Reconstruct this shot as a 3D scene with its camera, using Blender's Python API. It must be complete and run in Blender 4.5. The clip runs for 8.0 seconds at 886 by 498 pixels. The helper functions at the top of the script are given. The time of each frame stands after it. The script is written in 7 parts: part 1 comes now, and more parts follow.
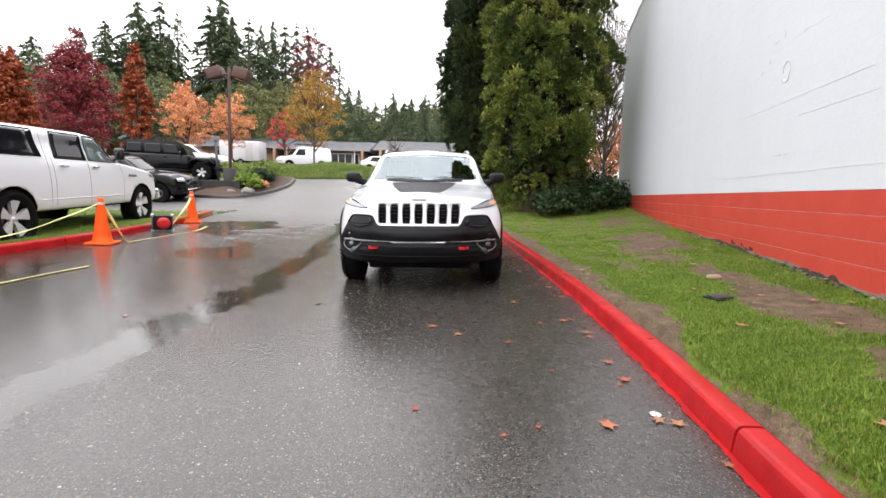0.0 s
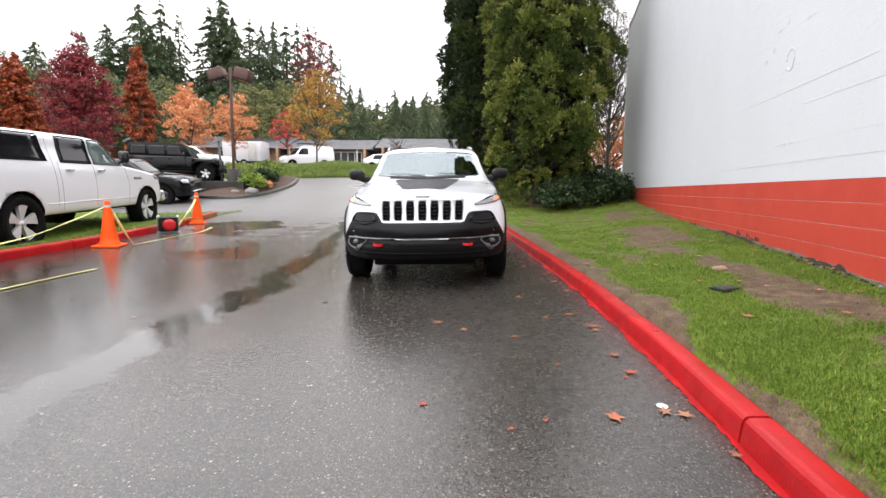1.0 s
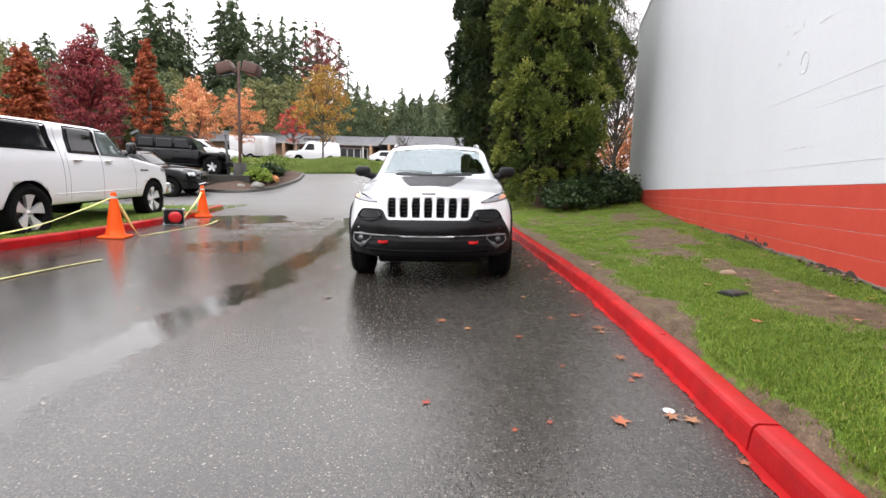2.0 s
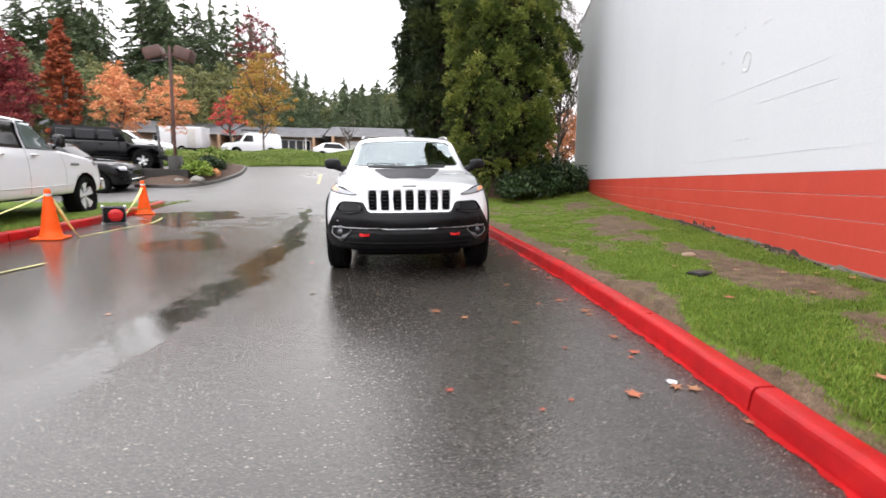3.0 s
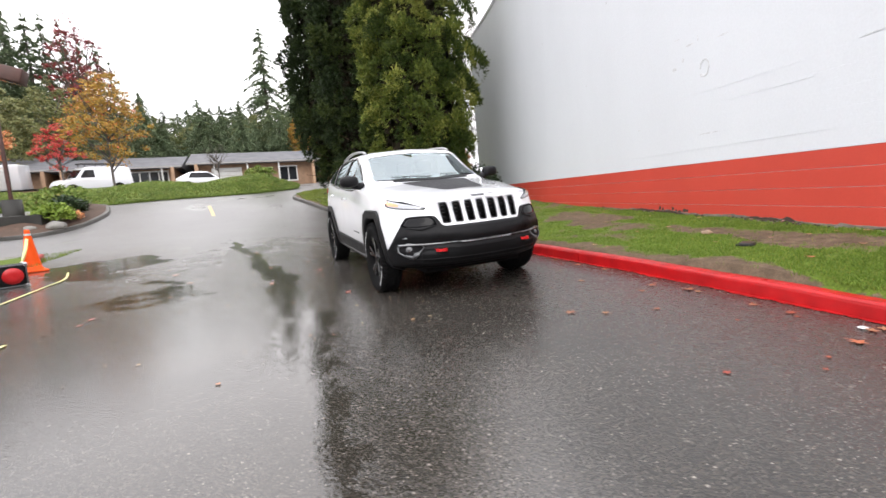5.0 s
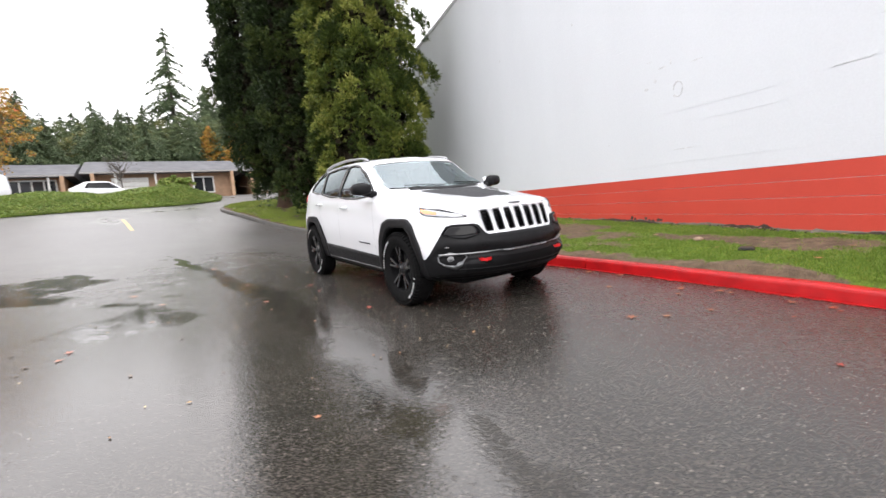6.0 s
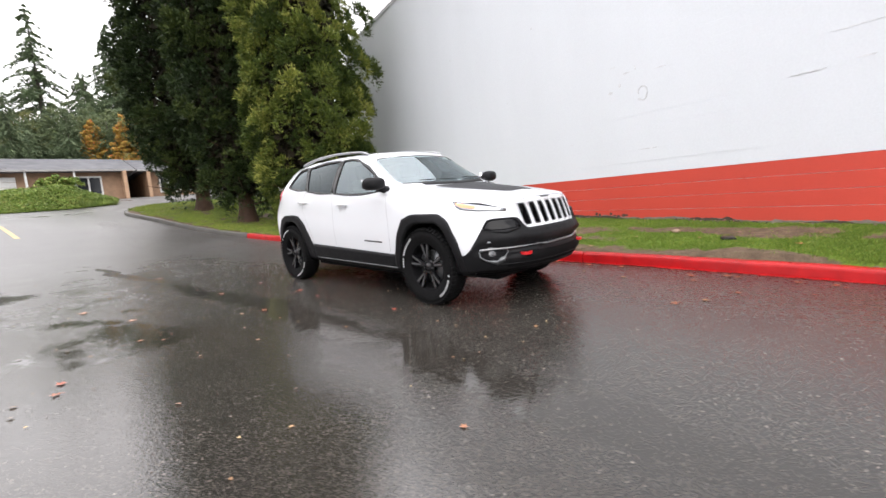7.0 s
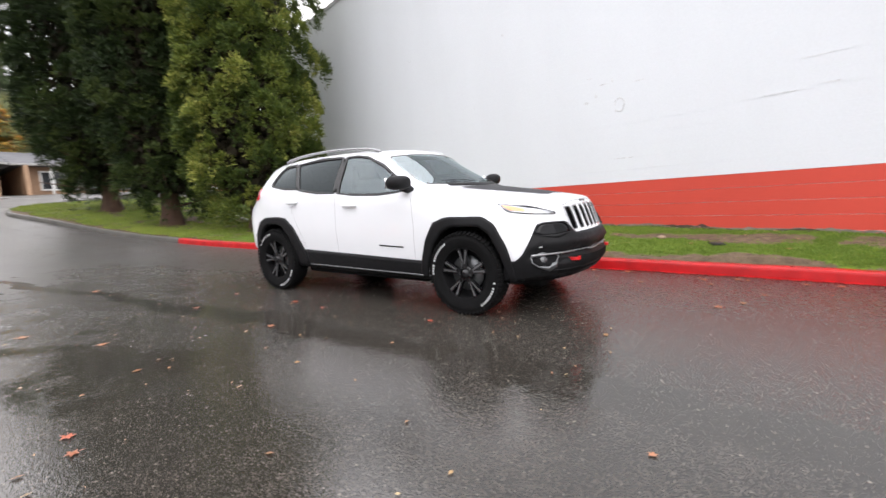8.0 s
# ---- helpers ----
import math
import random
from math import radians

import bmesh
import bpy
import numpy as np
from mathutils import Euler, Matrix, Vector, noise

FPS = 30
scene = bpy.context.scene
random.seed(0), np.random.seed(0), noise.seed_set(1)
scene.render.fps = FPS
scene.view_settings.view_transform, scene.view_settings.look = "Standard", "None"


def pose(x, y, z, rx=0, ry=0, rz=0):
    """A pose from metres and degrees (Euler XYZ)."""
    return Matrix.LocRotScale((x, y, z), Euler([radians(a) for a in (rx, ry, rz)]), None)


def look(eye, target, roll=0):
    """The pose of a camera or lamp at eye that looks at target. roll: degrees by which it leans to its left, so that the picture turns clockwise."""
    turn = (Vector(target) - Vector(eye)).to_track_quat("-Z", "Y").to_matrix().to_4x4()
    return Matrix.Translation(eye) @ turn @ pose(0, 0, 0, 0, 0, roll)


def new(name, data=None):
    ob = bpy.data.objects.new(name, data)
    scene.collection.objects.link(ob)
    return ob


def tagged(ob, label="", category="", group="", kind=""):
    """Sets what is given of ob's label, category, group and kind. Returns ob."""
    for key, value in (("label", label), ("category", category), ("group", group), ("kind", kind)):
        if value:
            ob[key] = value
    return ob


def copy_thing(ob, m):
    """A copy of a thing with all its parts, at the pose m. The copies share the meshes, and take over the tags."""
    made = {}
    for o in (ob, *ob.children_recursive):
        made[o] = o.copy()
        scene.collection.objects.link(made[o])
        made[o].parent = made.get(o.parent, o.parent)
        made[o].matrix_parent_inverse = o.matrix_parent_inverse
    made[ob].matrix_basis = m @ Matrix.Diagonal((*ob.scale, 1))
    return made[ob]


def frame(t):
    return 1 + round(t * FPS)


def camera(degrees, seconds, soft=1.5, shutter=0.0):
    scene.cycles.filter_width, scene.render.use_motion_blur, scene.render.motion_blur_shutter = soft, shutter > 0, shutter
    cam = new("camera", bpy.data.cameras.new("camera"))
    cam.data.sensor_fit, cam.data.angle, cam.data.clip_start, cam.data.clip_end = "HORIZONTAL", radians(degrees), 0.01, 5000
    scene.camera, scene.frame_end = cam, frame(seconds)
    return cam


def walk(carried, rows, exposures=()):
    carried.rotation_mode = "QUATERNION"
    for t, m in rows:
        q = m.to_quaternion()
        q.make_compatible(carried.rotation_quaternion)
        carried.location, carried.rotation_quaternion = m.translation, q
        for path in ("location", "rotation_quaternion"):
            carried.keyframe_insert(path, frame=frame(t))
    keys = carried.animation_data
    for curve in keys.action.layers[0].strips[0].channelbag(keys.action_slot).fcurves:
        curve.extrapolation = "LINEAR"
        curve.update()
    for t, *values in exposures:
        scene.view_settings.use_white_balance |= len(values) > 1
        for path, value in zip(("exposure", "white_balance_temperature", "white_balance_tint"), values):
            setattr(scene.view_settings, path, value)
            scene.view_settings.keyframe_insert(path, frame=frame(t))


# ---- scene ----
cam = camera(90.3, 8.0, soft=1.5, shutter=0.4)
PATH = [
    (0, (0.246, 0.08, 1.117), (0.242, 2.072, 0.942), 1.7),
    (0.5, (0.241, 0.074, 1.117), (0.229, 2.065, 0.936), 0.8),
    (1, (0.245, 0.069, 1.116), (0.222, 2.059, 0.925), 0.6),
    (2.5, (0.203, 0.105, 1.107), (0.182, 2.093, 0.896), 2.8),
    (3, (-0.142, 0.067, 1.101), (0.065, 2.043, 0.871), 0.8),
    (3.5, (-0.539, 0.144, 1.078), (-0.288, 2.12, 0.904), -2.7),
    (4, (-1.015, 0.294, 1.096), (-0.657, 2.257, 0.956), -3.7),
    (4.5, (-1.543, 0.419, 1.095), (-0.913, 2.31, 0.933), -4.9),
    (5, (-2.028, 0.703, 1.096), (-1.266, 2.544, 0.919), -5.1),
    (5.2, (-2.201, 0.813, 1.11), (-1.374, 2.629, 0.977), -4.9),
    (6.3, (-3.206, 1.633, 1.14), (-2.03, 3.245, 0.999), -5.3),
    (6.5, (-3.363, 1.794, 1.133), (-2.127, 3.362, 1.017), -5.3),
    (7, (-3.722, 2.233, 1.174), (-2.329, 3.657, 1.0), -6.0),
    (7.5, (-3.951, 2.741, 1.203), (-2.499, 4.108, 1.048), -4.9),
    (8, (-4.18, 3.282, 1.239), (-2.547, 4.422, 1.059), -5.1),
]
walk(cam, [(t, look(eye, target, roll)) for t, eye, target, roll in PATH])

# ---- light ----
world = bpy.data.worlds.new("overcast_sky")
scene.world = world
world.use_nodes = True
wn, wl = world.node_tree.nodes, world.node_tree.links
wn.clear()
sky = wn.new("ShaderNodeTexSky")
sky.sky_type, sky.sun_disc = "NISHITA", False
sky.sun_elevation, sky.sun_rotation = radians(38), radians(200)
cloud_pos = wn.new("ShaderNodeTexCoord")
cloud = wn.new("ShaderNodeTexNoise")
cloud.inputs["Scale"].default_value, cloud.inputs["Detail"].default_value = 1.6, 5
wl.new(cloud_pos.outputs["Generated"], cloud.inputs["Vector"])
tone = wn.new("ShaderNodeValToRGB")
tone.color_ramp.elements[0].color, tone.color_ramp.elements[1].color = (0.82, 0.825, 0.88, 1), (1.02, 0.99, 1.01, 1)
tone.color_ramp.elements[0].position, tone.color_ramp.elements[1].position = 0.3, 0.62
wl.new(cloud.outputs["Fac"], tone.inputs["Fac"])
bg_sky, bg_cloud = wn.new("ShaderNodeBackground"), wn.new("ShaderNodeBackground")
bg_sky.inputs["Strength"].default_value = 0.08
# an overcast sky is three times as bright overhead as at the horizon
lift = wn.new("ShaderNodeSeparateXYZ")
wl.new(cloud_pos.outputs["Generated"], lift.inputs[0])
clip_low, grade = wn.new("ShaderNodeMath"), wn.new("ShaderNodeMath")
clip_low.operation, clip_low.inputs[1].default_value = "MAXIMUM", 0.0
grade.operation, grade.inputs[1].default_value, grade.inputs[2].default_value = "MULTIPLY_ADD", 2.9, 1.45
wl.new(lift.outputs[2], clip_low.inputs[0])
wl.new(clip_low.outputs[0], grade.inputs[0])
wl.new(grade.outputs[0], bg_cloud.inputs["Strength"])
wl.new(sky.outputs["Color"], bg_sky.inputs["Color"])
wl.new(tone.outputs["Color"], bg_cloud.inputs["Color"])
both, world_out = wn.new("ShaderNodeMixShader"), wn.new("ShaderNodeOutputWorld")
both.inputs["Fac"].default_value = 0.93
wl.new(bg_sky.outputs[0], both.inputs[1])
wl.new(bg_cloud.outputs[0], both.inputs[2])
wl.new(both.outputs[0], world_out.inputs["Surface"])

sun_lamp = bpy.data.lights.new("sun", "SUN")
sun_lamp.energy, sun_lamp.angle, sun_lamp.color = 0.9, radians(40), (1.0, 0.97, 0.92)
sun = new("sun", sun_lamp)
sun.matrix_world = look((-14, -22, 28), (0, 8, 0))
scene.view_settings.exposure = 0.06


# ---- materials ----
class Mat:
    """A principled material with a few node helpers."""

    def __init__(self, name, color=(0.5, 0.5, 0.5), rough=0.5, metal=0.0, **sockets):
        self.m = bpy.data.materials.new(name)
        self.m.use_nodes = True
        self.nodes, self.links = self.m.node_tree.nodes, self.m.node_tree.links
        self.b = self.nodes["Principled BSDF"]
        self.set("Base Color", (*color, 1))
        self.set("Roughness", rough)
        self.set("Metallic", metal)
        for key, value in sockets.items():
            self.set(key.replace("_", " "), value)
        self.pos = None

    def put(self, socket, value):
        if isinstance(value, bpy.types.NodeSocket):
            self.links.new(value, socket)
        else:
            socket.default_value = value

    def set(self, key, value):
        self.put(self.b.inputs[key], value)

    def where(self, own=False):
        if own:
            n = self.nodes.new("ShaderNodeTexCoord")
            return n.outputs["Object"]
        if not self.pos:
            self.pos = self.nodes.new("ShaderNodeNewGeometry").outputs["Position"]
        return self.pos

    def noise(self, scale, detail=4, own=False, rough=0.55, stretch=None):
        n = self.nodes.new("ShaderNodeTexNoise")
        n.inputs["Scale"].default_value, n.inputs["Detail"].default_value = scale, detail
        n.inputs["Roughness"].default_value = rough
        v = self.where(own)
        if stretch:
            mp = self.nodes.new("ShaderNodeMapping")
            mp.inputs["Scale"].default_value = stretch
            self.links.new(v, mp.inputs["Vector"])
            v = mp.outputs["Vector"]
        self.links.new(v, n.inputs["Vector"])
        return n.outputs["Fac"]

    def voronoi(self, scale, out="Distance", own=False):
        n = self.nodes.new("ShaderNodeTexVoronoi")
        n.inputs["Scale"].default_value = scale
        self.links.new(self.where(own), n.inputs["Vector"])
        return n.outputs[out]

    def ramp(self, fac, stops):
        n = self.nodes.new("ShaderNodeValToRGB")
        e = n.color_ramp.elements
        while len(e) < len(stops):
            e.new(0.5)
        for el, (p, c) in zip(e, stops):
            el.position = p
            el.color = (c, c, c, 1) if isinstance(c, (int, float)) else (*c, 1)
        self.links.new(fac, n.inputs["Fac"])
        return n.outputs["Color"]

    def mix(self, fac, a, b, blend="MIX"):
        n = self.nodes.new("ShaderNodeMix")
        n.data_type, n.blend_type = "RGBA", blend
        for i, v in ((0, fac), (6, a), (7, b)):
            if isinstance(v, tuple) and len(v) == 3:
                v = (*v, 1)
            self.put(n.inputs[i], v)
        return n.outputs[2]

    def math(self, op, a, b=0.0, c=0.0):
        n = self.nodes.new("ShaderNodeMath")
        n.operation = op
        for i, v in enumerate((a, b, c)):
            self.put(n.inputs[i], v)
        return n.outputs[0]

    def xyz(self, own=False):
        n = self.nodes.new("ShaderNodeSeparateXYZ")
        self.links.new(self.where(own), n.inputs[0])
        return n.outputs

    def bump(self, height, strength=0.3, distance=0.01):
        n = self.nodes.new("ShaderNodeBump")
        n.inputs["Strength"].default_value, n.inputs["Distance"].default_value = strength, distance
        self.put(n.inputs["Height"], height)
        self.links.new(n.outputs[0], self.b.inputs["Normal"])

    def island(self):
        return self.nodes.new("ShaderNodeNewGeometry").outputs["Random Per Island"]

    def random(self):
        return self.nodes.new("ShaderNodeObjectInfo").outputs["Random"]


def varied(name, color, rough=0.6, amount=0.25, scale=6.0, fine=60.0, bump=0.15, metal=0.0, own=True, **kw):
    """Paint, plastic or stone with mottling at two scales and a fine relief."""
    k = Mat(name, color, rough, metal, **kw)
    a = k.ramp(k.noise(scale, 5, own), [(0.3, tuple(c * (1 - amount) for c in color)), (0.7, tuple(min(1, c * (1 + amount * 0.5)) for c in color))])
    f = k.noise(fine, 3, own)
    k.set("Base Color", k.mix(0.25, a, k.ramp(f, [(0.35, tuple(c * 0.75 for c in color)), (0.65, color)])))
    k.set("Roughness", k.math("MULTIPLY_ADD", k.noise(scale * 2.3, 3, own), 0.3, rough - 0.15))
    if bump:
        k.bump(f, bump, 0.004)
    return k.m


def asphalt():
    k = Mat("wet_asphalt", (0.04, 0.04, 0.042), 0.35)
    x, y, z = k.xyz()
    big, mid = k.noise(0.35, 4), k.noise(1.7, 5)

    def stones(scale, share):
        """Cells of which a share are pale round stones; gives the stone's mask, the cell's distance and a random tone."""
        n = k.nodes.new("ShaderNodeTexVoronoi")
        n.inputs["Scale"].default_value = scale
        k.links.new(k.where(), n.inputs["Vector"])
        pick = k.nodes.new("ShaderNodeSeparateColor")
        k.links.new(n.outputs["Color"], pick.inputs[0])
        mask = k.math("MULTIPLY", k.ramp(pick.outputs[0], [(1 - share - 0.02, 0.0), (1 - share + 0.02, 1.0)]), k.ramp(n.outputs["Distance"], [(0.30, 1.0), (0.48, 0.0)]))
        shade = k.math("MULTIPLY_ADD", pick.outputs[1], 0.9, 0.35)
        return k.math("MULTIPLY", mask, shade), n.outputs["Distance"], pick.outputs[2]

    fine, fine_d, fine_r = stones(150.0, 0.20)
    mids, _, _ = stones(92.0, 0.07)
    big_s, big_d, _ = stones(55.0, 0.010)
    grain = k.ramp(fine_r, [(0.0, (0.014, 0.0125, 0.011)), (0.6, (0.040, 0.035, 0.030)), (1.0, (0.080, 0.070, 0.060))])
    base = k.mix(k.ramp(mid, [(0.35, 0.0), (0.7, 0.45)]), grain, (0.020, 0.019, 0.0175))
    # a film of water lies over the low side, left of the channel
    film = k.ramp(k.math("ADD", k.math("MULTIPLY_ADD", x, 0.2, 0.8), k.math("MULTIPLY_ADD", big, 0.2, -0.1)), [(0.26, 1.0), (0.44, 0.0)])
    film = k.math("MULTIPLY", film, k.ramp(k.math("MULTIPLY", y, 0.1), [(0.40, 1.0), (0.75, 0.0)]))
    calm = k.math("MULTIPLY_ADD", film, -0.5, 1.0)
    pale = k.math("MINIMUM", k.math("ADD", k.math("ADD", k.math("MULTIPLY", fine, 0.45), k.math("MULTIPLY", mids, 0.75)), big_s), 1.0)
    base = k.mix(k.math("MULTIPLY", pale, calm), base, (0.235, 0.21, 0.18))
    # paler, better drained asphalt up the hill, the sky's reflection put into the colour
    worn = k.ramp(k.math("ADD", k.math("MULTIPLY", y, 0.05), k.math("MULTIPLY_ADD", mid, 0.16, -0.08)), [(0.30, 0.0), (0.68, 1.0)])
    # less of it on the right, matching the cedars' dark reflection in colour
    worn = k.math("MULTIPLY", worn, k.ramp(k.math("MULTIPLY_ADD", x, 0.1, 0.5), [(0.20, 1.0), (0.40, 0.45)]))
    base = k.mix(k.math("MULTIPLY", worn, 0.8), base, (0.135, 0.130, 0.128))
    # standing water in the channel and the hollows, with ragged edges
    att = k.nodes.new("ShaderNodeAttribute")
    att.attribute_name = "standing_water"
    edge = k.math("ADD", k.math("MULTIPLY_ADD", k.noise(2.6, 6, rough=0.72), 1.3, -0.68), k.math("MULTIPLY_ADD", k.noise(26, 3), 0.55, -0.27))
    water = k.ramp(k.math("ADD", att.outputs["Fac"], edge), [(0.46, 0.0), (0.59, 1.0)])
    pond = k.ramp(k.noise(0.42, 5, stretch=(1.0, 0.6, 1.0)), [(0.60, 0.0), (0.74, 0.6)])
    water = k.math("MAXIMUM", water, pond)
    k.set("Base Color", k.mix(k.math("MULTIPLY", water, 0.35), base, (0.020, 0.017, 0.013)))
    damp = k.math("ADD", k.math("MULTIPLY_ADD", big, 0.17, 0.035), k.math("MULTIPLY", worn, 0.30))
    # the crowned side next to the lawn drains and stays rougher
    damp = k.math("ADD", damp, k.ramp(k.math("MULTIPLY_ADD", x, 0.2, 0.5), [(0.22, 0.0), (0.52, 0.13)]))
    fleck = k.math("MULTIPLY_ADD", k.noise(24, 3), 0.14, -0.06)
    rough = k.math("MAXIMUM", k.math("ADD", k.math("ADD", damp, fleck), k.math("MULTIPLY", pale, 0.12)), 0.075)
    k.set("Roughness", k.math("ADD", k.math("MULTIPLY", rough, k.math("SUBTRACT", 1.0, water)), k.math("MULTIPLY", water, 0.035)))
    k.set("Specular IOR Level", 0.74)
    relief = k.math("ADD", k.math("ADD", k.math("MULTIPLY", fine_d, 0.5), k.math("MULTIPLY", big_d, 0.7)), k.math("MULTIPLY", k.noise(9, 4), 0.35))
    dry = k.math("MULTIPLY", k.math("MULTIPLY", relief, calm), k.math("SUBTRACT", 1.0, k.math("MULTIPLY", water, 0.86)))
    ripple = k.math("MULTIPLY", k.noise(26, 3), k.math("MULTIPLY", water, 0.55))
    k.bump(k.math("ADD", dry, ripple), 0.21, 0.006)
    return k.m


def lawn_soil():
    k = Mat("lawn_soil", (0.1, 0.1, 0.05), 0.85)
    green = k.ramp(k.noise(30, 6), [(0.3, (0.065, 0.105, 0.012)), (0.5, (0.125, 0.19, 0.022)), (0.72, (0.19, 0.26, 0.04))])
    brown = k.ramp(k.noise(9, 7, rough=0.65), [(0.3, (0.080, 0.054, 0.035)), (0.55, (0.165, 0.115, 0.075)), (0.8, (0.27, 0.195, 0.13))])
    crumbs = k.ramp(k.noise(95, 4, rough=0.7), [(0.35, 0.55), (0.65, 1.0)])
    att = k.nodes.new("ShaderNodeAttribute")
    att.attribute_name = "bare_soil"
    edge = k.math("ADD", att.outputs["Fac"], k.math("MULTIPLY_ADD", k.noise(18, 5), 0.7, -0.35))
    k.set("Base Color", k.mix(1.0, k.mix(k.ramp(edge, [(0.46, 0.0), (0.60, 1.0)]), green, brown), crumbs, "MULTIPLY"))
    k.set("Specular IOR Level", 0.2)
    k.bump(k.math("ADD", k.noise(60, 5), k.math("MULTIPLY", k.noise(11, 4), 1.6)), 0.7, 0.02)
    return k.m


def kerb_red():
    k = Mat("kerb_red_paint", (0.6, 0.02, 0.02), 0.35)
    red = k.ramp(k.noise(5, 5), [(0.3, (0.28, 0.005, 0.007)), (0.6, (0.42, 0.008, 0.010)), (0.8, (0.50, 0.018, 0.018))])
    worn = k.ramp(k.noise(7.5, 6, rough=0.7), [(0.66, 0.0), (0.72, 1.0)])
    k.set("Base Color", k.mix(worn, red, (0.07, 0.02, 0.02)))
    k.set("Roughness", k.math("MULTIPLY_ADD", k.noise(9, 4), 0.5, 0.12))
    k.set("Specular IOR Level", 0.32)
    k.bump(k.math("ADD", k.noise(70, 4), k.math("MULTIPLY", worn, -1.0)), 0.3, 0.006)
    return k.m


def leaf_mat(name, stops, rough=0.55):
    k = Mat(name, (0.05, 0.1, 0.03), rough)
    c = k.ramp(k.island(), stops)
    k.set("Specular IOR Level", 0.22)
    k.set("Base Color", k.mix(k.ramp(k.noise(1.3, 4), [(0.38, 0.0), (0.68, 0.6)]), c, stops[0][1]))
    return k.m


M_ASPHALT, M_SOIL, M_KERB_RED = asphalt(), lawn_soil(), kerb_red()
M_CONCRETE = varied("concrete", (0.20, 0.19, 0.17), 0.6, 0.35, 3.0, 50, 0.3)
M_KERB_GREY = varied("damp_grey_kerb", (0.085, 0.080, 0.072), 0.55, 0.4, 2.5, 50, 0.3, own=False)
M_CONCRETE_WET = varied("wet_dark_concrete", (0.036, 0.034, 0.030), 0.5, 0.45, 1.6, 40, 0.3, Specular_IOR_Level=0.25)
M_BARK = varied("reddish_bark", (0.085, 0.045, 0.028), 0.85, 0.4, 5, 30, 0.8, own=False)
M_BARK_GREY = varied("grey_bark", (0.10, 0.085, 0.07), 0.85, 0.4, 5, 30, 0.6, own=False)
M_GRASS = leaf_mat("grass_blades", [(0.0, (0.062, 0.105, 0.012)), (0.5, (0.126, 0.205, 0.022)), (0.85, (0.205, 0.280, 0.042)), (1.0, (0.32, 0.29, 0.085))], 0.5)


def spray_mat(name, stops):
    """Foliage whose colour differs from bough to bough."""
    k = Mat(name, (0.05, 0.1, 0.03), 0.55)
    att = k.nodes.new("ShaderNodeAttribute")
    att.attribute_name = "spray_tone"
    k.set("Base Color", k.ramp(att.outputs["Fac"], stops))
    k.set("Specular IOR Level", 0.2)
    return k.m


M_GRASS_PALE = leaf_mat("yellowed_grass_blades", [(0.0, (0.10, 0.15, 0.02)), (0.5, (0.20, 0.26, 0.04)), (0.85, (0.29, 0.31, 0.06)), (1.0, (0.38, 0.32, 0.10))], 0.5)
M_CEDAR = spray_mat("cedar_sprays_yellow_green", [(0.0, (0.025, 0.043, 0.009)), (0.4, (0.060, 0.088, 0.016)), (0.75, (0.155, 0.185, 0.032)), (1.0, (0.37, 0.37, 0.095))])
# inner twigs coloured near black, a painted shade for the crown gaps
M_SHADE_TWIGS = leaf_mat("shade_dark_inner_twigs", [(0.0, (0.014, 0.012, 0.007)), (1.0, (0.035, 0.028, 0.015))], 0.8)
M_CEDAR_DARK = spray_mat("cedar_sprays_dark_green", [(0.0, (0.011, 0.020, 0.006)), (0.6, (0.025, 0.042, 0.011)), (1.0, (0.075, 0.098, 0.024))])
M_SHRUB = leaf_mat("shrub_leaves_dark", [(0.0, (0.012, 0.026, 0.010)), (0.6, (0.03, 0.055, 0.018)), (1.0, (0.06, 0.09, 0.03))], 0.4)
M_HEDGE = leaf_mat("ground_cover_leaves", [(0.0, (0.08, 0.13, 0.02)), (0.5, (0.17, 0.25, 0.045)), (0.85, (0.27, 0.33, 0.075)), (1.0, (0.32, 0.24, 0.09))])
# needles lightened so that distance haze sits in their colour
M_FIR_HAZY = leaf_mat("hazy_fir_needles", [(0.0, (0.080, 0.115, 0.062)), (0.6, (0.145, 0.190, 0.10)), (1.0, (0.22, 0.26, 0.14))])
M_WOODS = leaf_mat("woodland_leaves", [(0.0, (0.075, 0.100, 0.045)), (0.6, (0.115, 0.145, 0.062)), (1.0, (0.16, 0.18, 0.075))])
M_MAROON = leaf_mat("maroon_leaves", [(0.0, (0.12, 0.014, 0.022)), (0.6, (0.24, 0.030, 0.038)), (1.0, (0.38, 0.08, 0.06))])
M_RUST = leaf_mat("rust_red_leaves", [(0.0, (0.17, 0.030, 0.014)), (0.6, (0.34, 0.068, 0.026)), (1.0, (0.48, 0.16, 0.05))])
M_ORANGE = leaf_mat("orange_leaves", [(0.0, (0.55, 0.17, 0.09)), (0.5, (0.70, 0.33, 0.14)), (1.0, (0.76, 0.50, 0.22))])
M_GOLD = leaf_mat("gold_leaves", [(0.0, (0.24, 0.15, 0.03)), (0.5, (0.42, 0.27, 0.05)), (0.85, (0.50, 0.30, 0.06)), (1.0, (0.60, 0.10, 0.06))])
M_OLIVE = leaf_mat("olive_leaves", [(0.0, (0.11, 0.125, 0.045)), (0.6, (0.17, 0.175, 0.065)), (1.0, (0.25, 0.225, 0.085))])


# ---- building helpers ----
def mesh_object(name, bm, material, smooth=True):
    me = bpy.data.meshes.new(name)
    bm.to_mesh(me)
    bm.free()
    for p in me.polygons:
        p.use_smooth = smooth
    for mat in material if isinstance(material, (list, tuple)) else [material]:
        me.materials.append(mat)
    return new(name, me)


